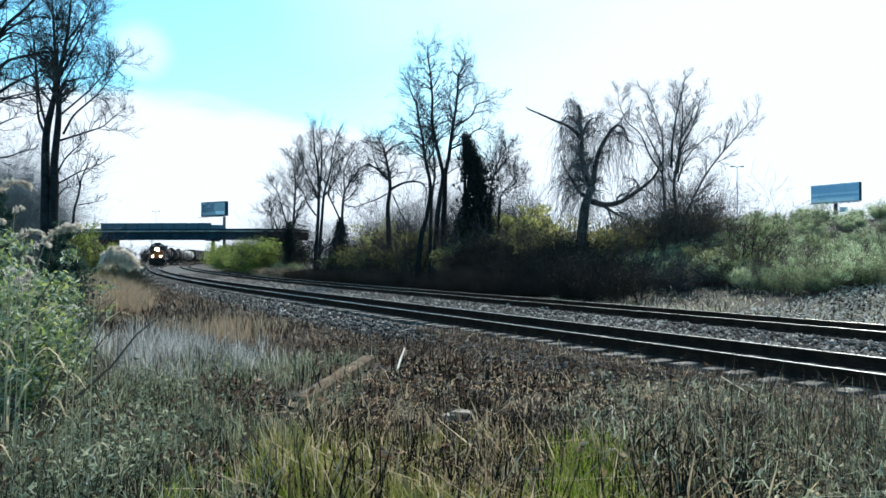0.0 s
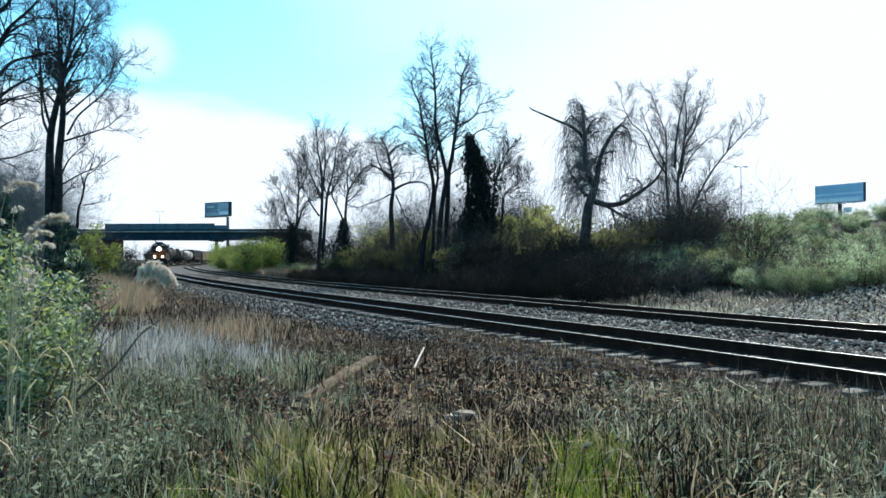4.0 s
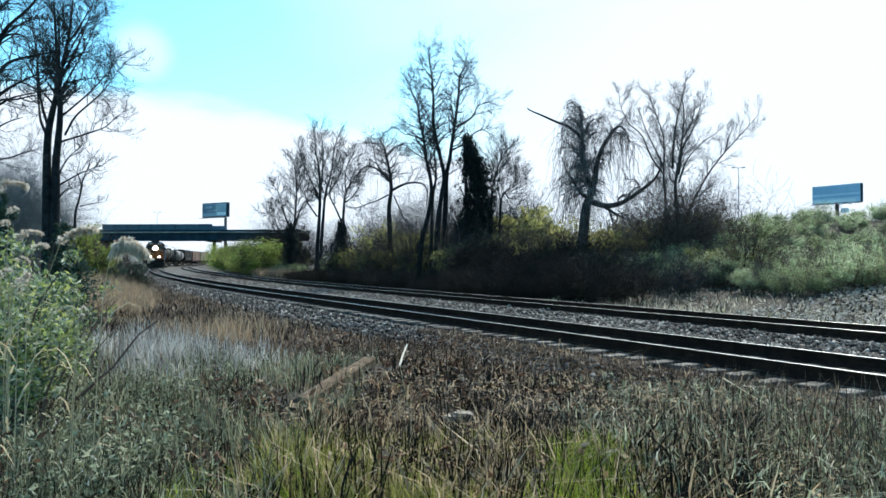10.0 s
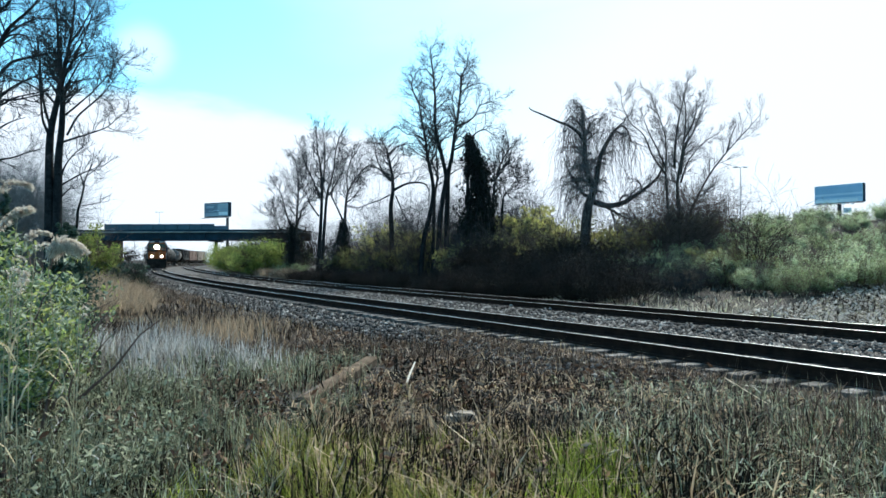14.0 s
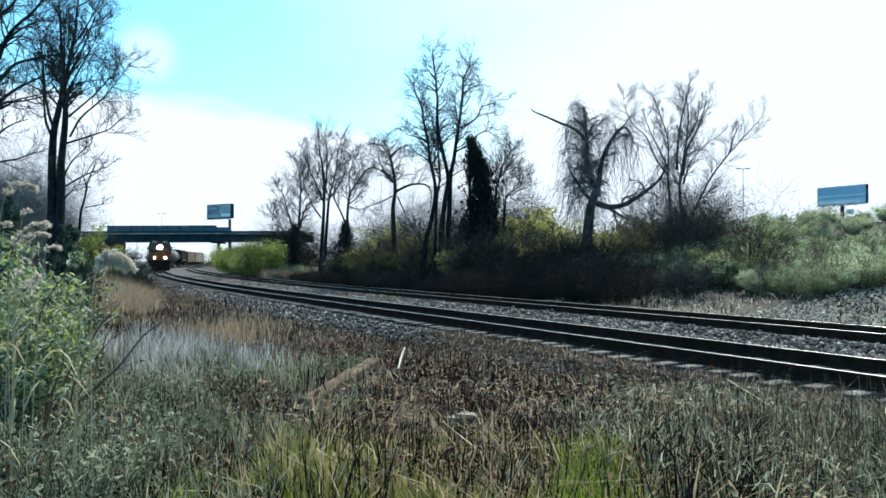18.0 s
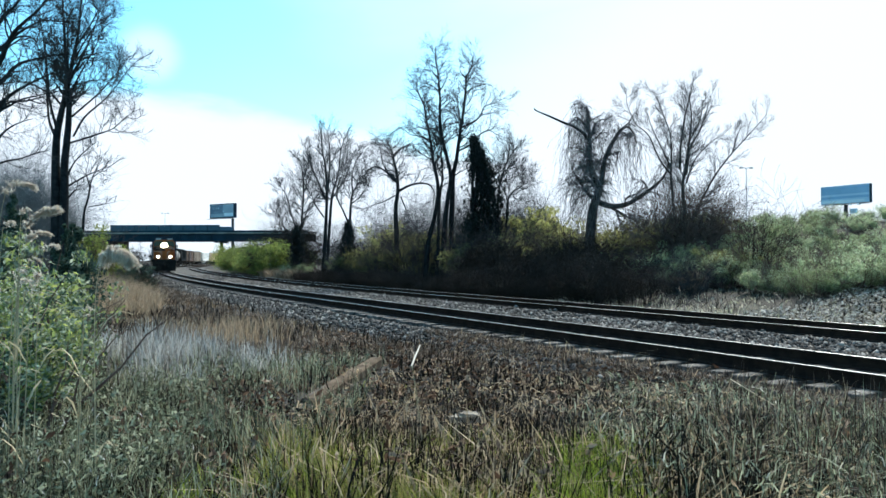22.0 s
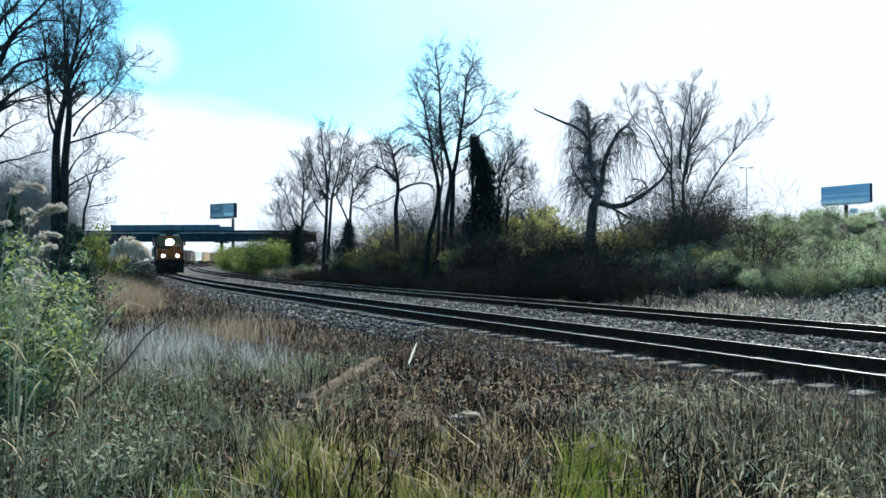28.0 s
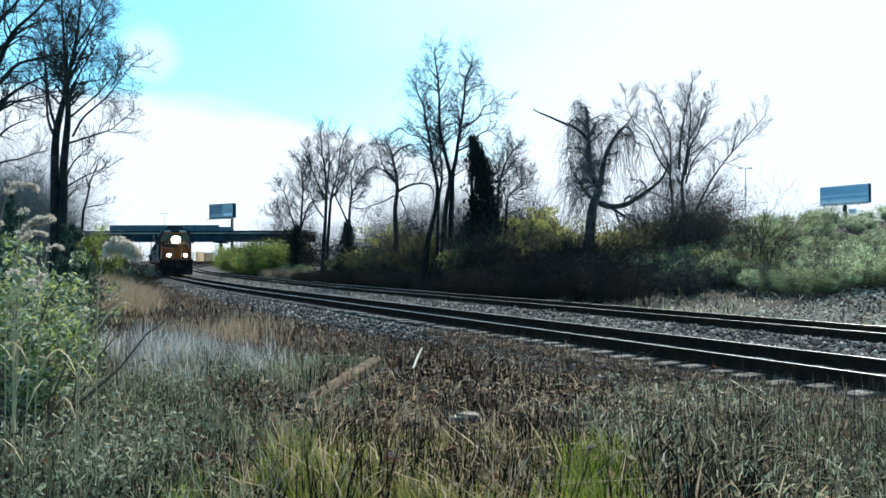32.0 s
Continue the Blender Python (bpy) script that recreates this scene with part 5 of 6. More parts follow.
        p = Vector(rng.choice(cs)) + Vector((rng.gauss(0, 0.2), rng.gauss(0, 0.2), rng.uniform(0, 0.6)))
        ln = rng.uniform(0.4, 1.8)
        hang.tube([p, p + Vector((rng.gauss(0, 0.12), rng.gauss(0, 0.12), -ln * 0.5)), p + Vector((rng.gauss(0, 0.3), rng.gauss(0, 0.2), -ln))], [0.010, 0.008, 0.004], 3, False)
    tagged(part("vine_tangle", hang, "twig", ob, "hanging leafless vines"), kind="stuff")
    return ob


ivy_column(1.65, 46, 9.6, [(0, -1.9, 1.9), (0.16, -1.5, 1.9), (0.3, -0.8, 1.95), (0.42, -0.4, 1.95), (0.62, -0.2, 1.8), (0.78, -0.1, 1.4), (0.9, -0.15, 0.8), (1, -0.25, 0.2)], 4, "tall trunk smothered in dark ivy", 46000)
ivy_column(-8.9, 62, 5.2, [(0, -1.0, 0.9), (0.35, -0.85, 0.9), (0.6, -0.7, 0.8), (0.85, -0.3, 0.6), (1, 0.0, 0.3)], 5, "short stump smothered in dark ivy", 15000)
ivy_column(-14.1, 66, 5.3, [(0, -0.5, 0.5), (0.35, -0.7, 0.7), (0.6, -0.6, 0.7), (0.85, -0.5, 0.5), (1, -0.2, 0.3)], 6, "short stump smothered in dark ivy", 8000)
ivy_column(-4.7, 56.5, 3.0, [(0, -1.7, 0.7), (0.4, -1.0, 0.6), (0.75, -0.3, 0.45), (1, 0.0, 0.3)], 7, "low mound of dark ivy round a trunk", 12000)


def build_shrubs():
    rng = random.Random(77)
    along = lambda y0, y1, u0, u1: tuple(float(v) for v in on_line(q_of_y(rng.uniform(y0, y1)), rng.uniform(u0, u1))[:2])
    # leafless brush under the trees; deep shade is put into its dark colour
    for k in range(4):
        proto = shrub("leafless brush beneath the bare trees, darkened for deep shade", "brush", 1.6, 1.9, 1900, 0.05, 100 + k, "thicket", 20, "brush", "brush", "brush", (7, 5))
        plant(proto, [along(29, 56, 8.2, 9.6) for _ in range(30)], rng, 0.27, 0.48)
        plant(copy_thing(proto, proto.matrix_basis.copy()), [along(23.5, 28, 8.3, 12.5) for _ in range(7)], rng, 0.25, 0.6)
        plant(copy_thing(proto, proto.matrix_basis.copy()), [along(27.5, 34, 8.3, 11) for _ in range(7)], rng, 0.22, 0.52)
    for k in range(2):
        proto = shrub("thin bare saplings standing in the brush", "brush", 0.9, 3.3, 0, 0.08, 110 + k, "thicket", 9, "sapling", "saplings", "sapling", (7, 5))
        plant(proto, [along(20, 62, 12, 17) for _ in range(11)] + [(12.0 + rng.gauss(0, 1.2), 34.5 + rng.gauss(0, 0.8)) for _ in range(2)], rng, 0.5, 1.1)
    for k in range(3):
        proto = shrub("bare saplings and hanging vines among the trunks", "brush", 1.5, 4.6, 0, 0.05, 260 + k, "twig", 11, "sapling", "saplings", "sapling", (8, 6))
        plant(proto, [along(33, 62, 10.5, 17) for _ in range(5)], rng, 0.4, 1.0)
    for k in range(2):
        proto = shrub("tall bare saplings behind the trunks", "brush", 1.9, 6.0, 0, 0.05, 280 + k, "twig", 12, "sapling", "saplings", "sapling", (9, 7))
        plant(proto, [along(40, 60, 14, 23) for _ in range(10)], rng, 0.6, 1.1)
    proto = shrub("reddish bare suckers round the foot of the tree", "dull", 0.9, 3.4, 260, 0.04, 275, "twig_red", 11, "sapling", "saplings", "sapling", (9, 6))
    plant(proto, [(12.0 + rng.gauss(0, 0.6), 35.0 + rng.gauss(0, 0.6)) for _ in range(7)], rng, 0.85, 1.4)
    for k in range(2):
        proto = shrub("green shrub on the shoulder of the bank", ("bush_mid", "bush_pale_glare")[k], 1.1, 1.7, 3600, 0.04, 270 + k, "twig_red", 11)
        plant(proto, [along(21.5, 27, 12.5, 20) for _ in range(13)], rng, 0.5, 1.15)
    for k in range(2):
        proto = shrub("bare brush beside the bank, darkened for deep shade", "brush", 1.3, 2.1, 900, 0.06, 115 + k, "thicket", 14, "brush", "brush", "brush", (7, 6))
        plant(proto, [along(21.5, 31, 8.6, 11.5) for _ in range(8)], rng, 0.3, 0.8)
    for k in range(2):
        proto = shrub("reddish bare brush with a few dead leaves", "dull", 1.3, 2.3, 500, 0.06, 118 + k, "twig", 12, "brush", "brush", "brush", (7, 5))
        plant(proto, [along(21, 28, 10, 15.5) for _ in range(11)], rng, 0.32, 0.62)
    for k in range(3):
        proto = shrub("olive shrub coming into leaf", "olive", 1.3, 1.8, 2200, 0.060, 120 + k, "twig_red", 9)
        plant(proto, [along(29, 64, 13, 22) for _ in range(17)], rng, 0.9, 1.6)
    for k in range(5):
        proto = shrub("green shrub on the grassy bank, paled for glare", ("bush_pale_glare", "bush_mid", "bush_pale_glare", "bush_pale_glare", "bush_mid")[k % 5], 1.0, 1.45, 4600, 0.036, 140 + k, "twig_red", 11)
        plant(proto, [along(2, 30, 15, 30) for _ in range(17)], rng, 0.35, 0.85)
    proto = shrub("bright yellow-green spring shrub", "spring", 1.0, 2.2, 4600, 0.06, 160, "twig_vine", 11)
    plant(proto, [(4.4, 47.5), (5.4, 48.2), (6.3, 48), (5.1, 49.2), (5.8, 46.8)], rng, 1.55, 2.0)
    proto = shrub("bright yellow-green spring shrub", "lime", 0.9, 2.2, 3600, 0.055, 161, "twig_red", 9)
    plant(proto, [(-23.5, 45.0), (-22.7, 44.6), (-21.9, 45.6)], rng, 1.45, 1.7)
    proto = shrub("olive green shrub behind the bare trees", "spring", 2.0, 3.2, 2200, 0.10, 162, "twig_red", 10)
    plant(proto, [(-6.5, 66), (-3.2, 63), (-1.2, 60), (1.0, 58), (8.2, 49), (-5.0, 60), (-2.4, 57)], rng, 1.0, 1.35)
    for k in range(2):
        proto = shrub("dense bare thicket of saplings", "brush", 2.4, 6.0, 700, 0.12, 220 + k, "thicket", 16, "sapling", "saplings", "tree", (8, 7))
        plant(proto, [(rng.uniform(-20.5, -13.5), rng.uniform(74, 84)) for _ in range(6)], rng, 0.6, 1.1)
    for k in range(2):
        proto = shrub("green shrub at the foot of the bank", ("bush_mid", "bush_pale_glare")[k], 1.2, 1.8, 5600, 0.036, 230 + k, "twig_red", 9)
        plant(proto, [along(4, 19, 14, 18.5) for _ in range(12)] + [along(15.5, 23, 13.3, 18) for _ in range(10)], rng, 0.25, 0.75)
    proto = shrub("bright green shrub beside the track", "lime", 2.4, 3.0, 6500, 0.095, 170, "twig_red", 10)
    plant(proto, [tuple(float(v) for v in on_line(q_of_y(69 + 2 * k), 9.0 + 2.8 * (k * 0.618 % 1))[:2]) for k in range(19)], rng, 0.75, 1.2)
    proto = shrub("green shrub beside the track", "bush_mid", 2.2, 3.0, 4500, 0.10, 171, "twig_red", 10)
    plant(proto, [along(72, 106, 11.5, 17) for _ in range(12)], rng, 0.7, 1.1)
    proto = shrub("low green shrub beside the track", "bush_mid", 1.3, 1.5, 3200, 0.07, 173, "twig_red", 9)
    plant(proto, [along(58, 84, 9.5, 14) for _ in range(14)], rng, 0.6, 1.1)
    # the near thicket on the camera's side
    for k in range(3):
        proto = shrub("leafy green briar in the reeds", "briar", 0.6, 1.3, 2300, 0.034, 180 + k, "twig_red", 12, "briar", "briars", "shrub", (0, 0))
        plant(proto, [(-5.0 - 0.35 * k, 7.2 + 0.5 * k), (-5.9 + 0.15 * k, 9.0 + 0.7 * k), (-6.9 - 0.3 * k, 10.6 + k)], rng, 0.9, 1.15)
    for k in range(2):
        proto = shrub("pale green leafy briar at the edge of the reeds", "briar", 0.42, 1.7, 2300, 0.031, 190 + k, "twig_red", 8, "briar", "briars", "shrub", (0, 0))
        plant(proto, [(-3.55 - 0.3 * k, 6.1 + 0.4 * k), (-4.1 - 0.2 * k, 7.0 + 0.3 * k), (-4.7 - 0.3 * k, 8.1 + 0.4 * k)], rng, 0.9, 1.1)
    proto = shrub("dark grey-green bush beside the track", "cedar", 0.55, 1.7, 3200, 0.045, 195, "thicket", 10)
    plant(proto, [(-17.1, 38.0), (-16.6, 38.6)], rng, 1.15, 1.3)
    for x, y, h, sd, wide in ((-6.45, 11.8, 2.35, 6, 0.42), (-6.75, 12.6, 2.3, 7, 0.42), (-9.0, 17.0, 2.6, 1, 1), (-10.6, 16.0, 3.0, 2, 1), (-12.2, 18.0, 3.4, 3, 1), (-14.2, 19.5, 4.4, 4, 1), (-13.0, 21.0, 3.8, 5, 1)):
        ob = thing("young_cedar", "dark green young cedar in the weeds", "tree", "cedars", at=pose(x, y, float(land(x, y)) - 0.1))
        part("trunk", Geo().tube([(0, 0, 0), (0, 0, h)], [0.06, 0.01], 6), "bark", ob)
        cs = [(rng.gauss(0, 0.42) * wide * (1 - t / 28), rng.gauss(0, 0.42) * wide * (1 - t / 28), 0.15 + h * t / 26) for t in range(26)]
        part("foliage", leaf_mesh("foliage", "cedar", cs, [0.62 * wide * (1.05 - t / 26) for t in range(26)], 5000 if wide == 1 else 7500, 0.06 if wide == 1 else 0.03, np.random.default_rng(sd), 1.2), "cedar", ob)
    # bare woods behind the reeds, twigs coloured for haze, and under the bridge
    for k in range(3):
        proto = shrub("bare sapling in the far woods", "brush", 2.2, 6.5, 0, 0.1, 200 + k, "twig_haze", 16, "sapling", "saplings", "tree", (9, 7))
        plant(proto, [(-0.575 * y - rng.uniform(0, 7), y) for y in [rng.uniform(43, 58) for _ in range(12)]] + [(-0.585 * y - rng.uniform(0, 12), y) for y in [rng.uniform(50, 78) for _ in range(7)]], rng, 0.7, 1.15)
    for k in range(2):
        proto = shrub("bare sapling in the far woods", "brush", 3.0, 7.0, 1500, 0.16, 210 + k, "twig", 12, "sapling", "saplings", "tree", (8, 7))
        plant(proto, [along(230, 340, -34, -10) for _ in range(14)], rng, 0.45, 0.75)
        plant(copy_thing(proto, proto.matrix_basis.copy()), [along(120, 165, -30, -19) for _ in range(6)], rng, 0.3, 0.5)
    # the open bank is set closely with small shrubs, and olive ones stand behind the brush
    for k in range(3):
        proto = shrub("small green shrub on the open bank, paled for glare", ("bush_pale_glare", "bush_mid", "bush_pale_glare")[k], 0.85, 1.25, 7500, 0.034, 300 + k, "twig_red", 11, "bush", "bushes")
        spots = [(rng.uniform(0.40, 0.68), rng.uniform(24, 40)) for _ in range(26)]
        spots = [(s * y, y) for s, y in spots if 13.5 < float(offsets(np.array([s * y]), np.array([y]))[0][0]) < 24]
        plant(proto, spots, rng, 0.55, 1.15)
    proto = shrub("green shrub on the crest of the bank", "bush_pale_glare", 0.9, 1.2, 6000, 0.036, 305, "twig_red", 10, "bush", "bushes")
    plant(proto, [(s * y, y) for s, y in [(rng.uniform(0.44, 0.68), rng.uniform(37, 43)) for _ in range(26)]], rng, 0.5, 0.95)
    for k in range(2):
        proto = shrub("tall brush before the yellow-green shrub, darkened for deep shade", "brush", 1.4, 1.9, 2400, 0.05, 320 + k, "thicket", 18, "brush", "brush", "brush", (7, 5))
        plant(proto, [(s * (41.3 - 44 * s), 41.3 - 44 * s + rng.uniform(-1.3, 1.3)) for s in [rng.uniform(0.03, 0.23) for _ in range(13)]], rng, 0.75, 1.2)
    for k in range(2):
        proto = shrub("leafy green shrub at the end of the brush", ("bush_mid", "olive")[k], 1.0, 1.6, 6500, 0.036, 330 + k, "twig_red", 10, "bush", "bushes")
        plant(proto, [(s * y, y) for s, y in [(rng.uniform(0.37, 0.48), rng.uniform(28.5, 35)) for _ in range(11)]], rng, 0.6, 1.2)
    for k in range(2):
        proto = shrub("olive shrub in young leaf behind the brush", ("olive", "bush_mid")[k], 1.2, 1.9, 2600, 0.055, 310 + k, "twig_red", 9)
        plant(proto, [(rng.uniform(6.5, 16), rng.uniform(38.5, 44)) for _ in range(8)], rng, 0.7, 1.15)


build_shrubs()


# ---- bridge, boards and lamps in the distance ----
def build_bridge():
    bx, by, turn = -76.0, 195.0, -3.0
    br = thing("road_bridge", "dark steel girder road bridge over the railway", "bridge", at=pose(bx, by, 0, 0, 0, turn))
    for k in range(5):
        g = Geo()
        yy = -4.4 + 2.2 * k
        g.box(8, yy, 7.75, 62, 0.03, 1.9, 0.005)
        g.box(8, yy, 6.82, 62, 0.5, 0.06, 0.01)
        g.box(8, yy, 8.70, 62, 0.5, 0.06, 0.01)
        part("girder", g, "steel_blue", br, "dark blue painted steel girder")
    for k in range(15):
        part("stiffener", Geo().box(-22 + k * 4.3, -4.56, 7.76, 0.06, 0.2, 1.8, 0.01), "steel_blue", br)
    part("deck", Geo().box(8, 0, 8.92, 62, 10.6, 0.35, 0.04), "concrete", br, "concrete road slab")
    for s in (-1, 1):
        part("barrier", Geo().box(8, s * 5.15, 9.35, 62, 0.3, 0.5, 0.05), "steel_blue", br)
        for k in range(9):
            part("screen_panel", Geo().box(-13.4 + 3.34 * k, s * 5.2, 10.36, 3.28, 0.06, 1.5, 0.02), "screen", br, "blue-grey screen panel")
        for k in range(10):
            part("screen_post", Geo().box(-15.07 + 3.34 * k, s * 5.28, 10.3, 0.12, 0.12, 1.75, 0.02), "steel_blue", br)
    for px in (13.6, 36.0):
        part("column", Geo().tube([(px, 0, -1.5), (px, 0, 6.7)], [0.45, 0.45], 14), "concrete_shaded", br, smooth=True)
        part("pier_cap", Geo().box(px, 0, 6.55, 1.0, 8.8, 0.4, 0.08), "steel_blue", br)
    # abutment and wing wall take the concrete with shade in its colour
    part("abutment", Geo().box(-23.3, 0, 2.7, 16, 10.4, 8.2, 0.1), "concrete_shaded", br, "concrete abutment, coloured dark for shade")
    part("wing_wall", Geo().box(-15.6, -5.6, 2.2, 0.6, 3.0, 6.0, 0.1), "concrete_shaded", br)


build_bridge()


def billboard(label, x, y, turn, w, h, z, faces, pole_at=0.0, pole="pole_dark"):
    ob = thing("billboard", label, "billboard", "billboards", at=pose(x, y, float(land(x, y)), 0, 0, turn))
    base = z - float(land(x, y))
    part("pole", Geo().tube([(pole_at, 0.6, -0.3), (pole_at, 0.6, base - 0.3)], [0.5, 0.45], 12), pole, ob, smooth=True)
    part("cabinet", Geo().box(0, 0.6, base + h / 2, w, 1.1, h, 0.05), "steel_blue", ob, "dark back and sides")
    part("walkway", Geo().box(0, -0.45, base - 0.25, w + 0.6, 1.0, 0.08, 0.02), "pole_dark", ob)
    for mat, x0, x1, z0, z1 in faces:
        part("panel", Geo().box((x0 + x1) / 2 * w, 0.02 if (x1 - x0) > 0.9 and (z1 - z0) > 0.85 else -0.02, base + (z0 + z1) / 2 * h, (x1 - x0) * w * 0.985, 0.05, (z1 - z0) * h * 0.97, 0.01), mat, ob)
    return ob


billboard("blue billboard on a tall dark pole behind the bridge", -69.1, 215, -30, 10.6, 4.4, 14.5,
          [("board_pale_shade", -0.48, 0.48, 0.05, 0.95), ("board_blue_shade", -0.46, 0.06, 0.30, 0.90), ("board_pale", -0.40, -0.1, 0.62, 0.78), ("board_pale", -0.30, 0.10, 0.40, 0.50), ("board_white", 0.10, 0.46, 0.12, 0.34)], 4.2)
billboard("pale blue striped billboard above the bank", 96.9, 173, -58, 11.9, 4.5, 15.4,
          [("board_pale", -0.5, 0.5, 0, 1), ("board_blue", -0.49, 0.49, 0.52, 0.96), ("board_blue", -0.49, 0.49, 0.28, 0.42), ("board_white", -0.47, 0.40, 0.04, 0.20)])


board = bpy.data.objects["billboard.001"]
low = 15.4 - float(land(96.9, 173))
for k in range(5):
    part("bracket", Geo().box(-4.6 + 2.1 * k, -0.75, low - 0.35, 0.5, 0.9, 0.28, 0.05), "board_white", board, "pale floodlight bracket")
part("service_box", Geo().box(2.0, 0.4, low - 1.9, 1.6, 0.7, 1.2, 0.05), "board_white", board, "white service box under the panel")


def lamp_post(x, y, z, label, arm=1.6):
    g = float(land(x, y)) if z < 14.6 else 8.9
    ob = thing("street_lamp", label, "street lamp", "road lamps", at=pose(x, y, g))
    part("pole", Geo().tube([(0, 0, -0.2), (0, 0, z - g)], [0.09, 0.05], 8), "galv", ob, smooth=True)
    for s in (-1, 1):
        part("arm", Geo().tube([(0, 0, z - g - 0.1), (s * arm * 0.6, 0, z - g + 0.15), (s * arm, 0, z - g + 0.1)], [0.05, 0.04, 0.04], 6), "galv", ob)
        part("lamp_head", Geo().box(s * (arm + 0.25), 0, z - g + 0.08, 0.5, 0.3, 0.18, 0.05), "galv", ob)


lamp_post(42.2, 100, 14.5, "tall grey highway lamp post behind the bank", 0.45)
lamp_post(-95.8, 196, 15.6, "grey lamp post on the bridge", 0.6)
lamp_post(-79.2, 197, 14.7, "grey lamp post on the bridge", 0.6)


# ---- things lying in the weeds ----
REEDS = {}


def build_litter():
    x0, y0, x1, y1 = -1.82, 9.15, -1.24, 12.3
    a = math.atan2(y1 - y0, x1 - x0)
    ln = math.hypot(x1 - x0, y1 - y0)
    z = float(land((x0 + x1) / 2, (y0 + y1) / 2))
    ob = thing("old_timber", "weathered brown timber lying in the weeds", "timber", at=pose((x0 + x1) / 2, (y0 + y1) / 2, z + 0.09, 0, -2, math.degrees(a)))
    part("beam", Geo().box(0, 0, -0.05, ln, 0.22, 0.17, 0.03), "old_wood", ob)
    part("end_crack", Geo().box(-ln / 2 + 0.4, 0.04, 0.036, 0.7, 0.02, 0.012, 0.003), "tie", ob)
    g = Geo()
    rng = random.Random(3)
    rim = [(math.cos(a) * rng.uniform(0.14, 0.21), math.sin(a) * rng.uniform(0.07, 0.11)) for a in [0.7 * k for k in range(9)]]
    g.prism(rim, "z", -0.05, 0.02)
    g.prism([(a * 0.7 + 0.06, b * 0.75) for a, b in rim], "z", 0.021, 0.055)
    g.v = [(x + rng.gauss(0, 0.012), y + rng.gauss(0, 0.012), z + rng.gauss(0, 0.008)) for x, y, z in g.v]
    tagged(part("rock", g, "rock", at=pose(0.2, 8.3, float(land(0.2, 8.3)) + 0.10, 0, 0, 8)), "pale flat broken rock in the grass", "rock")
    zs = float(land(-0.26, 6.0)) - 0.03
    st = thing("broken_stick", "bleached broken reed stalk swaying in the weeds", "stalk", at=pose(-0.26, 6.0, zs))
    h = 0.50 - zs
    part("lower_piece", Geo().tube([(0.06, 0, 0), (0.03, 0, h * 0.5), (-0.045, 0, h)], [0.0035, 0.003, 0.003], 5), "reed", st)
    part("upper_piece", Geo().add([(-0.056, 0, h - 0.01), (-0.038, 0.004, h - 0.01), (-0.006, 0.006, h + 0.08), (-0.024, 0, h + 0.08), (0.020, 0, h + 0.17), (0.030, 0.003, h + 0.165)], [(0, 1, 2, 3), (3, 2, 5, 4)]), "plume", st, "white peeling stalk end")
    REEDS["stick"] = (st, -0.26, 6.0, zs, h + 0.08, 0)
    for x, y, dx, dz, ln in ((3.3, 8.3, 0.9, -0.55, 1), (0.2, 5.3, -0.35, 0.42, 1), (-0.5, 5.6, -0.5, 0.35, 1)):
        s2 = thing("fallen_stalk", "long pale dead stalk leaning in the weeds", "stick", "dead stalks", at=pose(x, y, float(land(x, y))))
        part("shaft", Geo().tube([(0, 0, max(0.0, -dz)), (dx, -0.1, max(0.0, dz))], [0.007, 0.004], 5), "pale_wood", s2)

    for i, (x, y, s) in enumerate(((-2.8, 22.4, 0.12), (2.05, 7.6, 0.05), (14.6, 32.0, 0.3), (-1.2, 18.4, 0.08), (9.2, 19.5, 0.09))):
        g = Geo().box(0, 0, 0, s * 2, s * 1.3, s, s * 0.3)
        g.v = [(a + rng.gauss(0, s * 0.09), b + rng.gauss(0, s * 0.09), d + rng.gauss(0, s * 0.07)) for a, b, d in g.v]
        tagged(part("rock", g, "pale_rock", at=pose(x, y, float(max(land(x, y), -0.42)) + s * 0.35, 0, 0, 40 * i)), "pale loose rock beside the tracks", "rock", "loose rocks")
    cab = thing("relay_cabinet", "small dark relay cabinet beside the far track bend", "cabinet", at=pose(-59.6, 140, float(land(-59.6, 140))))
    part("body", Geo().box(0, 0, 0.75, 0.6, 0.5, 0.95, 0.04), "pole_dark", cab)
    part("roof", Geo().box(0, 0, 1.26, 0.72, 0.62, 0.07, 0.02), "pole_dark", cab)
    part("foot", Geo().box(0, 0, 0.12, 0.3, 0.3, 0.4, 0.02), "concrete", cab)
    for x, y, h in ((-87.2, 214, 7.6), (-72.0, 232, 6.4)):
        p = thing("utility_pole", "wooden utility pole beyond the bridge", "pole", "utility poles", at=pose(x, y, float(land(x, y))))
        part("shaft", Geo().tube([(0, 0, -0.3), (0, 0, h)], [0.17, 0.12], 8), "pole_dark", p)
        part("crossarm", Geo().box(0, 0, h - 0.5, 1.8, 0.12, 0.12, 0.02), "pole_dark", p)


build_litter()


# ---- the train ----
def bogie(parent, y, axles, gauge_y=1.7, name="bogie"):
    b = part(name, Geo().box(-1.0, y, 0.62, 0.14, gauge_y * (axles - 1) + 1.0, 0.32, 0.06).box(1.0, y, 0.62, 0.14, gauge_y * (axles - 1) + 1.0, 0.32, 0.06).box(0, y, 0.66, 1.9, 0.5, 0.3, 0.05), "under", parent)
    sets = []
    for k in range(axles):
        yy = y + (k - (axles - 1) / 2) * gauge_y
        r = 0.52 if axles == 3 else 0.46
        w = Geo()
        for s in (-1, 1):
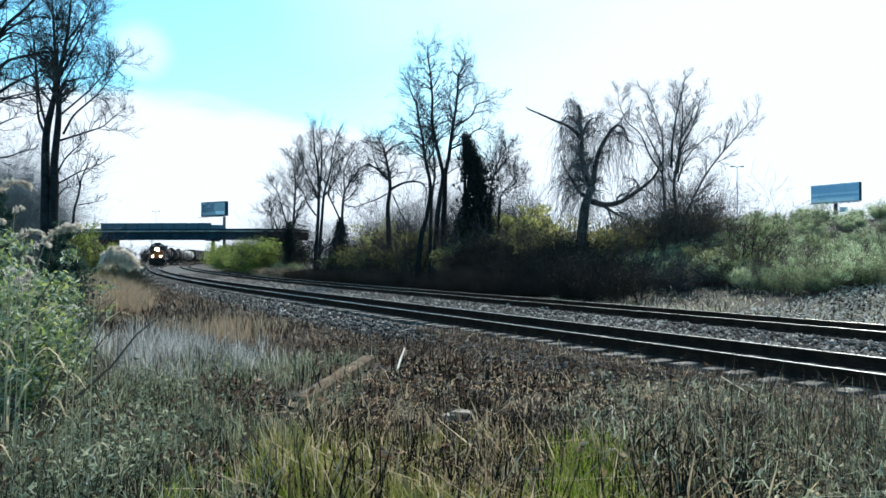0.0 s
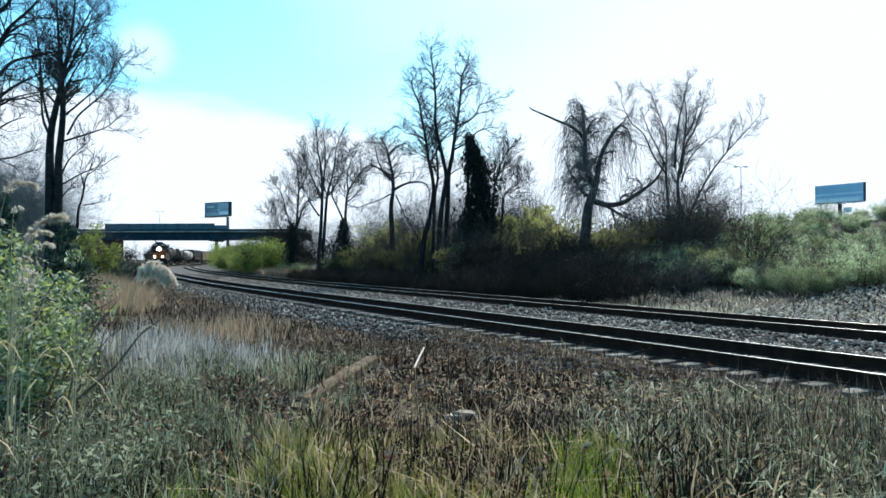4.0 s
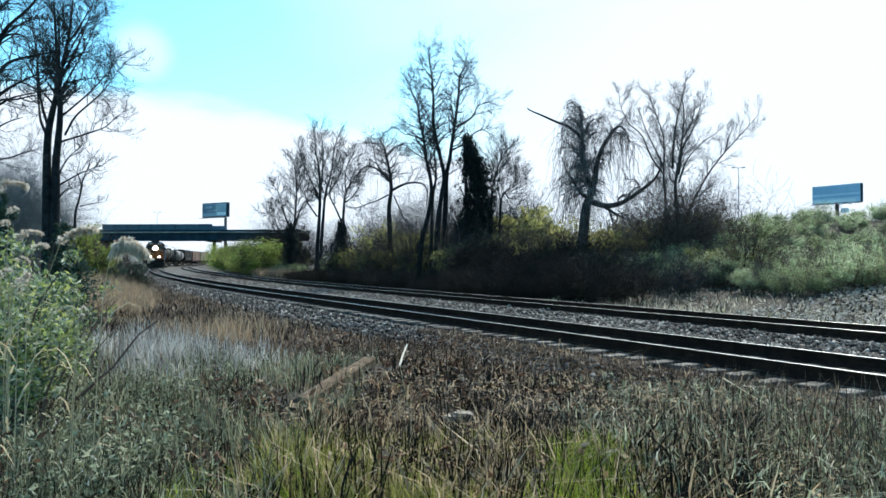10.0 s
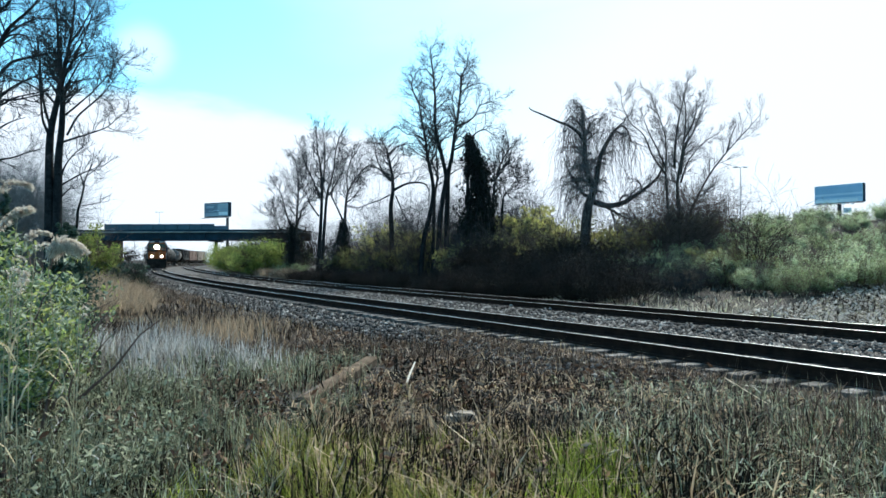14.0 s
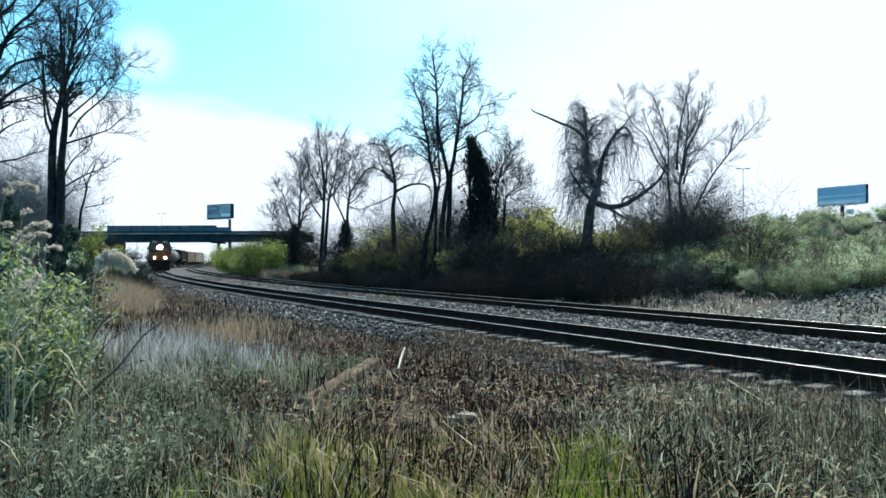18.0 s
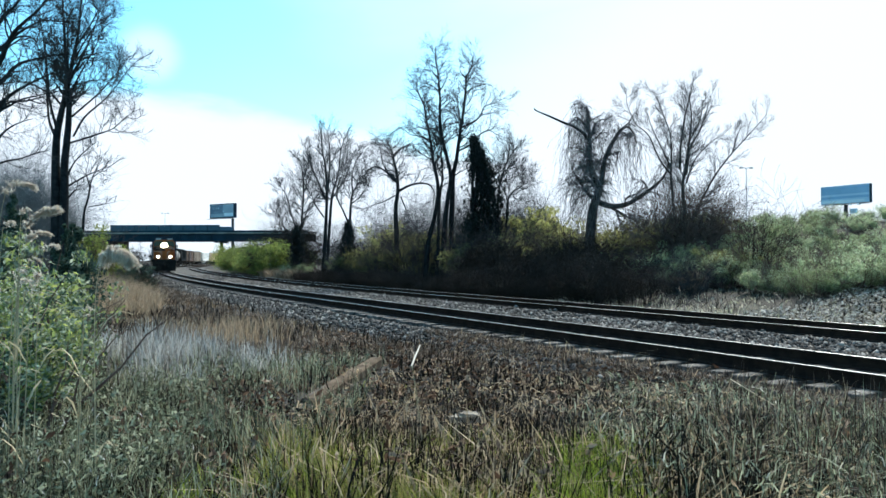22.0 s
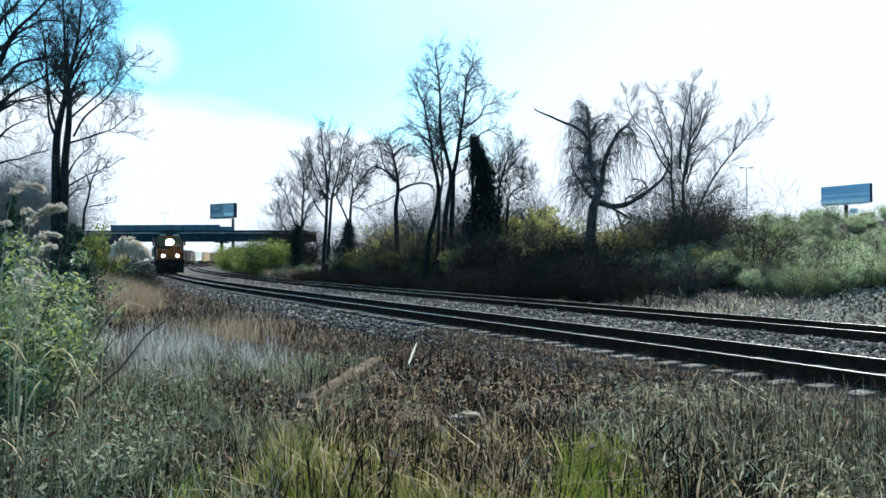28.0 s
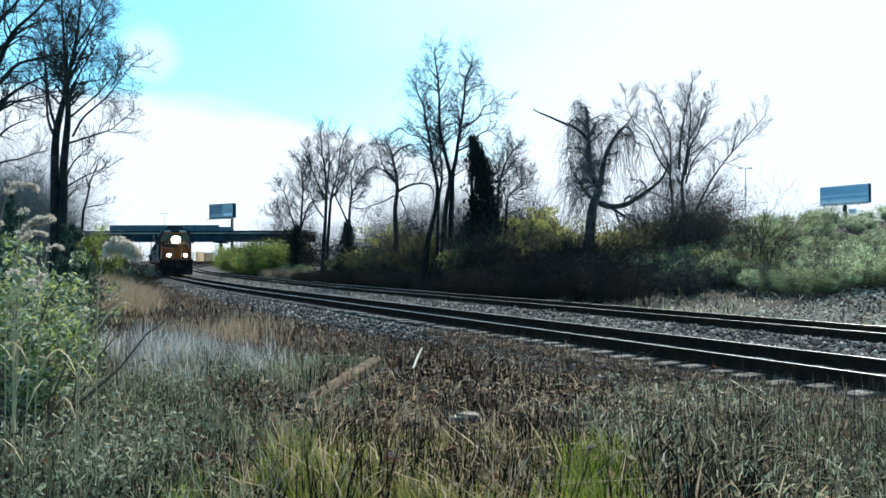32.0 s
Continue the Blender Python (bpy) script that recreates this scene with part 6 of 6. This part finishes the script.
            w.tube([(s * 0.69, 0, 0), (s * 0.72, 0, 0), (s * 0.72, 0, 0), (s * 0.83, 0, 0)], [r + 0.03, r + 0.03, r, r], 20)
        w.tube([(-0.7, 0, 0), (0.7, 0, 0)], [0.09, 0.09], 8)
        for s in (-1, 1):
            for h in range(4):
                w.box(s * 0.84, math.cos(h * 1.57) * r * 0.55, math.sin(h * 1.57) * r * 0.55, 0.03, 0.12, 0.12, 0.01)
        sets.append((part("wheelset", w, "wheel", b, at=pose(0, yy, r)), yy, r))
    return sets


def coupler(parent, y):
    s = 1 if y > 0 else -1
    part("coupler", Geo().box(0, y + s * 0.2, 0.85, 0.22, 0.8, 0.28, 0.05).box(0, y + s * 0.6, 0.85, 0.38, 0.24, 0.34, 0.07), "under", parent)


def locomotive():
    """Forward is +y; the origin lies on the rails under the middle."""
    lo = thing("locomotive", "dark blue and gold diesel freight locomotive with headlights on", "locomotive", "freight train")
    L = 11.15
    part("underframe", Geo().box(0, 0, 1.45, 2.9, 2 * L - 0.6, 0.34, 0.05), "under", lo)
    part("fuel_tank", Geo().prism([(-1.35, 1.28), (-1.4, 0.75), (-0.9, 0.35), (0.9, 0.35), (1.4, 0.75), (1.35, 1.28)], "y", -3.4, 3.0), "under", lo)
    part("engine_hood", Geo().prism([(-0.98, 1.6), (-0.98, 3.75), (-0.7, 4.15), (0.7, 4.15), (0.98, 3.75), (0.98, 1.6)], "y", -9.9, 5.6), "loco_blue", lo)
    for k in range(9):
        for s in (-1, 1):
            part("hood_door", Geo().box(s * 0.995, -4.2 + k * 1.05, 2.75, 0.05, 0.95, 1.9, 0.02), "loco_blue", lo)
    for s in (-1, 1):
        part("gold_stripe", Geo().box(s * 1.0, -2.5, 1.75, 0.03, 14.0, 0.16, 0.005), "loco_gold", lo)
        part("sill", Geo().box(s * 1.47, 0, 1.45, 0.05, 2 * L - 1.2, 0.36, 0.01), "loco_blue", lo, "dark painted side sill")
    part("radiator_hood", Geo().prism([(-1.05, 3.3), (-1.45, 4.25), (-1.45, 4.55), (1.45, 4.55), (1.45, 4.25), (1.05, 3.3)], "y", -9.8, -5.4), "loco_blue", lo)
    part("exhaust", Geo().box(0, 0.2, 4.3, 0.6, 0.9, 0.35, 0.05), "under", lo)
    part("blower_hood", Geo().box(0, 4.2, 4.2, 1.8, 2.4, 0.35, 0.1), "loco_blue", lo)
    cab = part("cab", Geo().prism([(-1.52, 1.62), (-1.52, 3.9), (-1.15, 4.55), (-0.5, 4.72), (0.5, 4.72), (1.15, 4.55), (1.52, 3.9), (1.52, 1.62)], "y", 5.6, 8.15), "loco_blue", lo, "dark blue cab")
    part("cab_front", Geo().prism([(-1.34, 1.7), (-1.34, 3.8), (-1.05, 4.25), (1.05, 4.25), (1.34, 3.8), (1.34, 1.7)], "y", 8.14, 8.17), "loco_gold", cab, "gold cab front")
    for s in (-1, 1):
        part("windscreen", Geo().prism([(s * 0.12, 3.35), (s * 0.12, 4.1), (s * 1.05, 4.1), (s * 1.3, 3.8), (s * 1.3, 3.35)], "y", 8.13, 8.185), "glass", cab, "dark windscreen pane")
        part("side_window", Geo().box(s * 1.53, 6.9, 3.45, 0.04, 1.3, 0.75, 0.02), "glass", cab)
        part("number_board", Geo().box(s * 0.72, 8.17, 4.36, 0.62, 0.1, 0.2, 0.02), "loco_grey", cab)
        part("mirror", Geo().box(s * 1.66, 7.8, 3.4, 0.18, 0.06, 0.45, 0.02), "under", cab)
    part("roof_unit", Geo().box(0, 6.9, 4.82, 1.3, 1.1, 0.24, 0.06), "under", cab, "black air-conditioning box")
    part("horn", Geo().box(0.0, 5.2, 4.62, 0.8, 0.5, 0.3, 0.08), "under", lo)
    nose = part("nose", Geo().prism([(8.1, 1.62), (8.1, 3.45), (8.7, 3.3), (9.75, 3.05), (9.95, 2.75), (9.95, 1.62)], "x", -0.98, 0.98), "loco_gold", lo, "gold short nose")
    part("nose_flank", Geo().prism([(8.1, 1.6), (8.1, 3.3), (8.55, 3.2), (9.5, 2.85), (9.5, 1.6)], "x", -1.28, -0.985), "loco_gold", nose)
    part("nose_flank", Geo().prism([(8.1, 1.6), (8.1, 3.3), (8.55, 3.2), (9.5, 2.85), (9.5, 1.6)], "x", 0.985, 1.28), "loco_gold", nose)
    part("nose_door", Geo().box(-0.45, 9.97, 2.35, 0.66, 0.05, 1.3, 0.03), "loco_gold", nose)
    part("headlight_box", Geo().box(0, 8.62, 3.5, 1.0, 0.95, 0.8, 0.1), "under", nose)
    # black covers added so that the gold nose top stays dark in sun
    part("anti_glare_lid", Geo().prism([(8.66, 3.31), (8.66, 3.335), (9.76, 3.07), (9.98, 2.76), (9.955, 2.75), (9.75, 3.055)], "x", -0.99, 0.99), "under", nose, "added black cover over the sunlit nose top")
    for s in (-1, 1):
        part("anti_glare_lid", Geo().prism([(8.2, 3.28), (8.2, 3.305), (8.55, 3.22), (9.52, 2.87), (9.52, 2.85), (8.55, 3.205)], "x", min(s * 0.992, s * 1.285), max(s * 0.992, s * 1.285)), "under", nose, "added black cover over the sunlit nose top")
    # lens discs drawn oversize, so the bloom round the lamps is modelled
    for s in (-0.09, 0.09):
        part("headlight", Geo().tube([(s, 9.05 + s * 0.1, 3.5), (s, 9.14 + s * 0.1, 3.5)], [0.33, 0.34], 20), "lamp", nose, "glowing headlight disc, oversized to hold its bloom")
    for s in (-1, 1):
        hood = part("ditch_light_box", Geo().box(s * 0.74, 10.9, 1.98, 0.46, 0.3, 0.46, 0.05), "under", lo)
        part("ditch_light", Geo().tube([(s * 0.74, 11.05, 1.98), (s * 0.74, 11.09, 1.98)], [0.165, 0.17], 16), "lamp_small", hood, "glowing ditch light")
        part("handrail", Geo().tube([(s * 1.4, 10.9, 1.5), (s * 1.4, 10.9, 2.65), (s * 0.4, 10.95, 2.65), (s * 0.4, 10.95, 1.6)], [0.022] * 4, 6), "loco_grey", lo)
        rail = part("side_handrail", Geo().tube([(s * 1.45, -10.4, 2.6), (s * 1.45, 5.4, 2.6)], [0.02, 0.02], 6), "loco_grey", lo)
        for k in range(9):
            part("stanchion", Geo().tube([(s * 1.45, -10.4 + k * 1.95, 1.6), (s * 1.45, -10.4 + k * 1.95, 2.6)], [0.018, 0.018], 5), "loco_grey", rail)
        for k in range(4):
            part("step", Geo().box(s * 1.25, 10.7, 0.45 + k * 0.33, 0.55, 0.35, 0.04, 0.01), "under", lo)
            part("step", Geo().box(s * 1.25, -10.7, 0.45 + k * 0.33, 0.55, 0.35, 0.04, 0.01), "under", lo)
    part("front_platform", Geo().box(0, 10.5, 1.45, 2.9, 1.2, 0.3, 0.04), "under", lo)
    part("pilot", Geo().box(0, 11.0, 1.0, 2.8, 0.12, 0.75, 0.03), "under", lo)
    part("plough", Geo().prism([(-1.4, 0.12), (-1.4, 0.7), (1.4, 0.7), (1.4, 0.12)], "y", 10.95, 11.2), "under", lo, "black snow plough")
    coupler(lo, 11.2), coupler(lo, -11.0)
    return lo, bogie(lo, 6.6, 3, 1.95) + bogie(lo, -6.6, 3, 1.95), 22.9


def wagon(kind, colour, label):
    half = {"tank_car": 8.2, "boxcar": 8.4, "hopper_car": 8.6}[kind]
    w = thing(kind, label, "freight car", "freight train")
    part("underframe", Geo().box(0, 0, 1.12, 0.7, 2 * half - 0.4, 0.34, 0.04).box(0, half - 0.6, 1.12, 2.7, 0.3, 0.3, 0.04).box(0, -half + 0.6, 1.12, 2.7, 0.3, 0.3, 0.04), "under", w)
    if kind == "tank_car":
        e = half - 0.5
        part("tank", Geo().tube([(0, -e, 2.7), (0, -e + 0.12, 2.7), (0, -e + 0.4, 2.7), (0, e - 0.4, 2.7), (0, e - 0.12, 2.7), (0, e, 2.7)], [0.5, 1.1, 1.48, 1.48, 1.1, 0.5], 28), colour, w, smooth=True)
        dome = part("dome", Geo().tube([(0, 0, 4.1), (0, 0, 4.5), (0, 0, 4.56)], [0.55, 0.55, 0.4], 16), colour, w)
        part("dome_rail", Geo().tube([(-0.9, -1.2, 4.95), (0.9, -1.2, 4.95), (0.9, 1.2, 4.95), (-0.9, 1.2, 4.95), (-0.9, -1.2, 4.95)], [0.03] * 5, 6), "under", dome)
        for k in (-4, 0, 4):
            part("tank_band", Geo().tube([(0, k - 0.06, 2.7), (0, k + 0.06, 2.7)], [1.495, 1.495], 28), "under", w)
        for s in (-1, 1):
            part("ladder", Geo().box(s * 1.55, 0.4, 2.7, 0.05, 0.05, 2.9, 0.01).box(s * 1.55, -0.4, 2.7, 0.05, 0.05, 2.9, 0.01), "under", w)
    elif kind == "boxcar":
        part("body", Geo().box(0, 0, 2.85, 3.0, 2 * half - 0.6, 3.1, 0.05), colour, w)
        part("roof", Geo().prism([(-1.54, 4.38), (0, 4.6), (1.54, 4.38), (1.5, 4.3), (-1.5, 4.3)], "y", -half + 0.28, half - 0.28), "car_grey", w)
        for s in (-1, 1):
            for k in range(15):
                if abs(k - 7) > 1:
                    part("side_rib", Geo().box(s * 1.52, -half + 0.8 + k * (2 * half - 1.6) / 14, 2.85, 0.06, 0.12, 2.9, 0.02), colour, w)
            part("sliding_door", Geo().box(s * 1.54, 0, 2.8, 0.08, 2.9, 2.8, 0.02), colour, w)
        for s in (-1, 1):
            for k in range(5):
                part("end_rib", Geo().box(0, s * (half - 0.27), 1.7 + 0.55 * k, 2.7, 0.08, 0.14, 0.03), colour, w)
            part("ladder", Geo().box(1.2, s * (half - 0.22), 2.8, 0.04, 0.05, 2.8, 0.01).box(0.8, s * (half - 0.22), 2.8, 0.04, 0.05, 2.8, 0.01), "under", w)
    else:
        part("body", Geo().prism([(-half + 0.5, 4.3), (half - 0.5, 4.3), (half - 0.7, 2.6), (half - 2.2, 1.5), (-half + 2.2, 1.5), (-half + 0.7, 2.6)], "x", -1.52, 1.52), colour, w)
        part("roof", Geo().prism([(-1.54, 4.3), (-0.8, 4.62), (0.8, 4.62), (1.54, 4.3)], "y", -half + 0.45, half - 0.45), colour, w)
        for k in (-4.6, -1.5, 1.5, 4.6):
            part("hopper_chute", Geo().prism([(-0.9, 1.5), (-0.35, 0.6), (0.35, 0.6), (0.9, 1.5)], "y", k - 0.9, k + 0.9), colour, w)
        for s in (-1, 1):
            for k in range(13):
                part("side_rib", Geo().box(s * 1.54, -half + 1.4 + k * (2 * half - 2.8) / 12, 3.2, 0.06, 0.1, 2.2, 0.02), colour, w)
        for k in range(4):
            part("roof_hatch", Geo().box(0, -5.4 + 3.6 * k, 4.66, 0.6, 2.4, 0.1, 0.03), "car_grey", w)
    coupler(w, half), coupler(w, -half)
    return w, bogie(w, half - 2.0, 2) + bogie(w, -half + 2.0, 2), 2 * half + 1.2


BLACK, DARK = ("tank_car", "tank_black", "black tank car with dome and ladders"), ("tank_car", "tank_dark", "dark grey tank car with dome and ladders")
BROWN, TAN = ("boxcar", "car_brown", "weathered brown ribbed steel boxcar"), ("boxcar", "car_tan", "weathered tan ribbed steel boxcar")
SHOP = [BLACK, BLACK, DARK, ("tank_car", "tank_grey", "dusty grey tank car with dome and ladders"), ("hopper_car", "tank_black", "black covered hopper car"), BROWN, ("boxcar", "car_dull", "dusty grey-brown ribbed steel boxcar"),
        ("hopper_car", "car_white", "weathered white covered hopper car"), TAN, BROWN, ("boxcar", "car_white", "weathered white ribbed steel boxcar"), ("hopper_car", "car_grey", "dusty grey covered hopper car"), TAN, BLACK]
TRAIN = []


def build_train():
    at = 0.0
    for i in range(len(SHOP) + 1):
        ob, wheels, length = locomotive() if i == 0 else wagon(*SHOP[i - 1])
        TRAIN.append((ob, wheels, at + length / 2, length))
        at += length


build_train()


# ---- reeds that nod in the wind ----


def reed(key, x, y, top, seed, plume_len, lean, droop, strands=1500, fluff=1.0, fringe=0):
    """A reed with a drooping feathery plume; its foot is the origin. lean: how far the tip hangs over to one side."""
    rng = random.Random(seed)
    z = float(land(x, y)) - 0.05
    ob = thing("reed", "tall dry reed with a feathery buff plume", "reed", "reeds", at=pose(x, y, z))
    h = top - z
    line = stem([(0, 0, 0), (0.01, 0, h * 0.5), (0.03, 0, h * 0.85), (0.03 + lean * 0.3 * plume_len, 0, h)], 4)
    part("stalk", Geo().tube(line, [0.0045 - 0.00022 * i for i in range(len(line))], 5), "reed", ob)
    tip = line[-1]
    spine = stem([tip - Vector((0.1 * lean * plume_len, 0, 0.1 * plume_len)), tip + Vector((lean * 0.35, 0, (1 - lean) * 0.45 + 0.06)) * plume_len,
                  tip + Vector((lean * 0.75, 0, (1 - lean) * 0.85 - 0.10 * droop)) * plume_len, tip + Vector((lean * 1.0, 0, (1 - lean) * 1.1 - 0.45 * droop)) * plume_len], 4)
    g = Geo()
    tufts = [(rng.random() ** 0.9, rng.uniform(0, 6.28), rng.uniform(0.5, 1.25)) for k in range(34)]
    for i in range(strands):
        t, a, big = tufts[i % 34]
        j = min(int(t * 12), 11)
        base = spine[j].lerp(spine[j + 1], t * 12 - j)
        along = (spine[j + 1] - spine[j]).normalized()
        out = (along * 0.8 + Vector((math.cos(a) * 0.7, math.sin(a), 0.1)) * 0.8).normalized()
        reach, u = plume_len * 0.30 * fluff * big * (1.15 - 0.6 * t), rng.random()
        start = base + out * reach * u + Vector((0, 0, -0.55 * droop * reach * u * u))
        d = (out * 0.55 + Vector((rng.gauss(0, 0.5), rng.gauss(0, 0.5), rng.gauss(0, 0.4) - 0.7 * droop * u))).normalized()
        ln = plume_len * 0.15 * fluff * rng.uniform(0.4, 1.2)
        m, e = start + d * ln * 0.5, start + d * ln + Vector((0, 0, -0.2 * ln))
        s = Vector((rng.gauss(0, 1), rng.gauss(0, 1), rng.gauss(0, 1))).normalized() * 0.0024
        k = len(g.v)
        g.v.extend([tuple(start - s * 0.5), tuple(start + s * 0.5), tuple(m + s), tuple(m - s), tuple(e)])
        g.f.extend([(k, k + 1, k + 2, k + 3), (k + 3, k + 2, k + 4)])
    # the fringe that hangs below the spine, in tassels
    for i in range(fringe):
        t, side, big = tufts[i % 34]
        j = min(int((0.12 + 0.88 * t) * 12), 11)
        p = spine[j] + Vector((rng.gauss(0, 0.010), 0.022 * math.cos(side * 3) + rng.gauss(0, 0.012), rng.gauss(0, 0.008)))
        ln = plume_len * rng.uniform(0.2, 0.52) * (0.6 + 0.4 * big) * (1.2 - 0.5 * t)
        d = Vector((-0.35 + 0.22 * math.sin(side * 5) + rng.gauss(0, 0.16), rng.gauss(0, 0.22), -1)).normalized()
        m, e = p + d * ln * 0.5 + Vector((0.008, 0, 0.006)), p + d * ln
        w = Vector((rng.gauss(0, 1), rng.gauss(0, 1), rng.gauss(0, 0.4))).normalized() * 0.0021
        k = len(g.v)
        g.v.extend([tuple(p - w * 0.5), tuple(p + w * 0.5), tuple(m + w), tuple(m - w), tuple(e)])
        g.f.extend([(k, k + 1, k + 2, k + 3), (k + 3, k + 2, k + 4)])
    me = bpy.data.meshes.new("plume")
    me.from_pydata(g.v, [], g.f)
    me.materials.append(M["plume"])
    part("plume", me, "plume", ob, "feathery buff seed plume")
    for i in range(3):
        p = line[2 + 2 * i]
        a = rng.uniform(0, 6.28)
        lf = Geo()
        for r, up, w in ((0, 0, 0.003), (0.08, 0.12, 0.007), (0.16, 0.17, 0.005), (0.24, 0.14, 0.001)):
            q = p + Vector((math.cos(a) * r, math.sin(a) * r, up))
            lf.v.extend([(q.x + math.sin(a) * w, q.y - math.cos(a) * w, q.z), (q.x - math.sin(a) * w, q.y + math.cos(a) * w, q.z + 0.003)])
        lf.f = [(0, 1, 3, 2), (2, 3, 5, 4), (4, 5, 7, 6)]
        part("blade", lf, "reed", ob)
    REEDS[key] = (ob, x, y, z, h, seed)


reed("low", -2.23, 4.5, 1.49, 1, 0.20, 0.95, 0.75, 4600, 1.12, 2600)
reed("mid", -2.80, 4.6, 1.62, 2, 0.30, 0.62, 0.15, 2800, 0.72)
reed("high", -2.95, 4.6, 1.88, 3, 0.24, 0.75, 0.35, 1500, 0.75)
reed("upright", -2.76, 4.6, 1.20, 4, 0.17, 0.25, 0.2, 500)
reed("small", -2.42, 4.6, 1.10, 5, 0.07, 0.6, 0.6, 140)
reed("small_low", -2.40, 4.6, 1.05, 6, 0.06, 0.5, 0.6, 140)
reed("back", -3.30, 5.4, 1.58, 7, 0.24, 0.7, 0.3, 1500, 0.75)
reed("back_low", -3.20, 5.2, 1.22, 8, 0.15, 0.5, 0.4, 400)

for i, (rx, rz) in enumerate(((-3.02, 1.74), (-3.22, 1.66), (-2.98, 1.50), (-3.16, 1.42), (-3.05, 1.30))):
    reed("side_%d" % i, rx, 4.9 + 0.09 * (i % 4), rz, 20 + i, 0.11 + 0.02 * (i % 3), 0.45 + 0.1 * (i % 4), 0.5, 300)


# ---- what moves ----
SWING_LOW = "0 1 3; 1 10 3; 2 6 2; 3 27 11; 6 3 -0; 7 -6 -1; 8 -11 1; 9 1 -1; 10 7 -4; 11 -5 1; 12 -1 -1; 13 -11 -4; 14 -36 -4; 17 -13 12; 18 -6 4; 19 -1 4; 20 1 2; 21 4 0; 22 -6 2; 23 -4 -3; 24 -2 -2; 25 -9 -2; 28 2 -4; 29 2 -4; 30 4 -3; 31 -0 -1; 32 -3 -4"
SWING_MID = "0 15 7; 1 17 9; 2 3 -0; 3 10 4; 6 -16 -4; 7 -5 -6; 8 -7 0; 9 -5 -8; 10 24 6; 11 -0 6; 12 -7 -6; 13 -14 -10; 14 -17 -0; 17 -6 11; 18 -9 8; 19 -3 6; 20 10 -1; 21 8 4; 22 -4 -2; 23 1 -2; 24 1 -0; 25 -5 -1; 28 -2 -4; 29 6 -6; 30 7 -2; 31 3 -1; 32 -8 4"
SWING_STICK = "0 -6 0; 1 17 4; 2 12 1; 3 9 -3; 4.5 6 0; 6 4 2; 7.5 -2 1; 9 -9 0; 11 -1 -7; 12 -14 0; 13 -28 2; 14 0 11; 15.5 3 2; 17 1 -3; 18 -10 -3; 19 0 5; 20 12 5; 21 -7 -4; 22 0 -4; 25 -8 0; 27 -4 -3; 29 -2 -7; 30.5 0 -3; 32 2 -2"
SPEED, START = 2.51, 147.0


def motions():
    for ob, wheels, behind, length in TRAIN:
        rows = []
        for k in range(17):
            t = 2.0 * k
            q = q_of_y(START - SPEED * t) + behind
            a, b = on_line(q - length * 0.3), on_line(q + length * 0.3)
            x, y = (a[0] + b[0]) / 2, (a[1] + b[1]) / 2
            head = math.degrees(math.atan2(a[1] - b[1], a[0] - b[0])) - 90
            rows.append((t, pose(float(x), float(y), 0.0, 0, 0, head)))
        walk(ob, rows)
    for ob, wheels, behind, length in TRAIN[:2]:
        for w, y, r in wheels:
            turn = math.degrees(1.09 * SPEED * 0.25 / r)
            walk(w, [(0.25 * k, pose(0, y, r, -turn * k, 0, 0)) for k in range(129)])
    # how far the two front plumes and the broken stalk swing (seconds, centimetres sideways, centimetres down)
    gusts = {"low": SWING_LOW, "mid": SWING_MID, "stick": SWING_STICK}
    for key, (ob, x, y, z, h, seed) in REEDS.items():
        if key in gusts:
            rows = [[float(v) for v in r.split()] for r in gusts[key].split(";")]
        else:
            rng, sway = random.Random(seed), 0.0
            rows = []
            for k in range(65):
                sway = 0.6 * sway + rng.gauss(0, 2.2)
                rows.append([0.5 * k, sway, 0.0])
        walk(ob, [(t, pose(x, y, z - d / 100, 0, math.degrees(a / 100 / h), 0)) for t, a, d in rows])


motions()
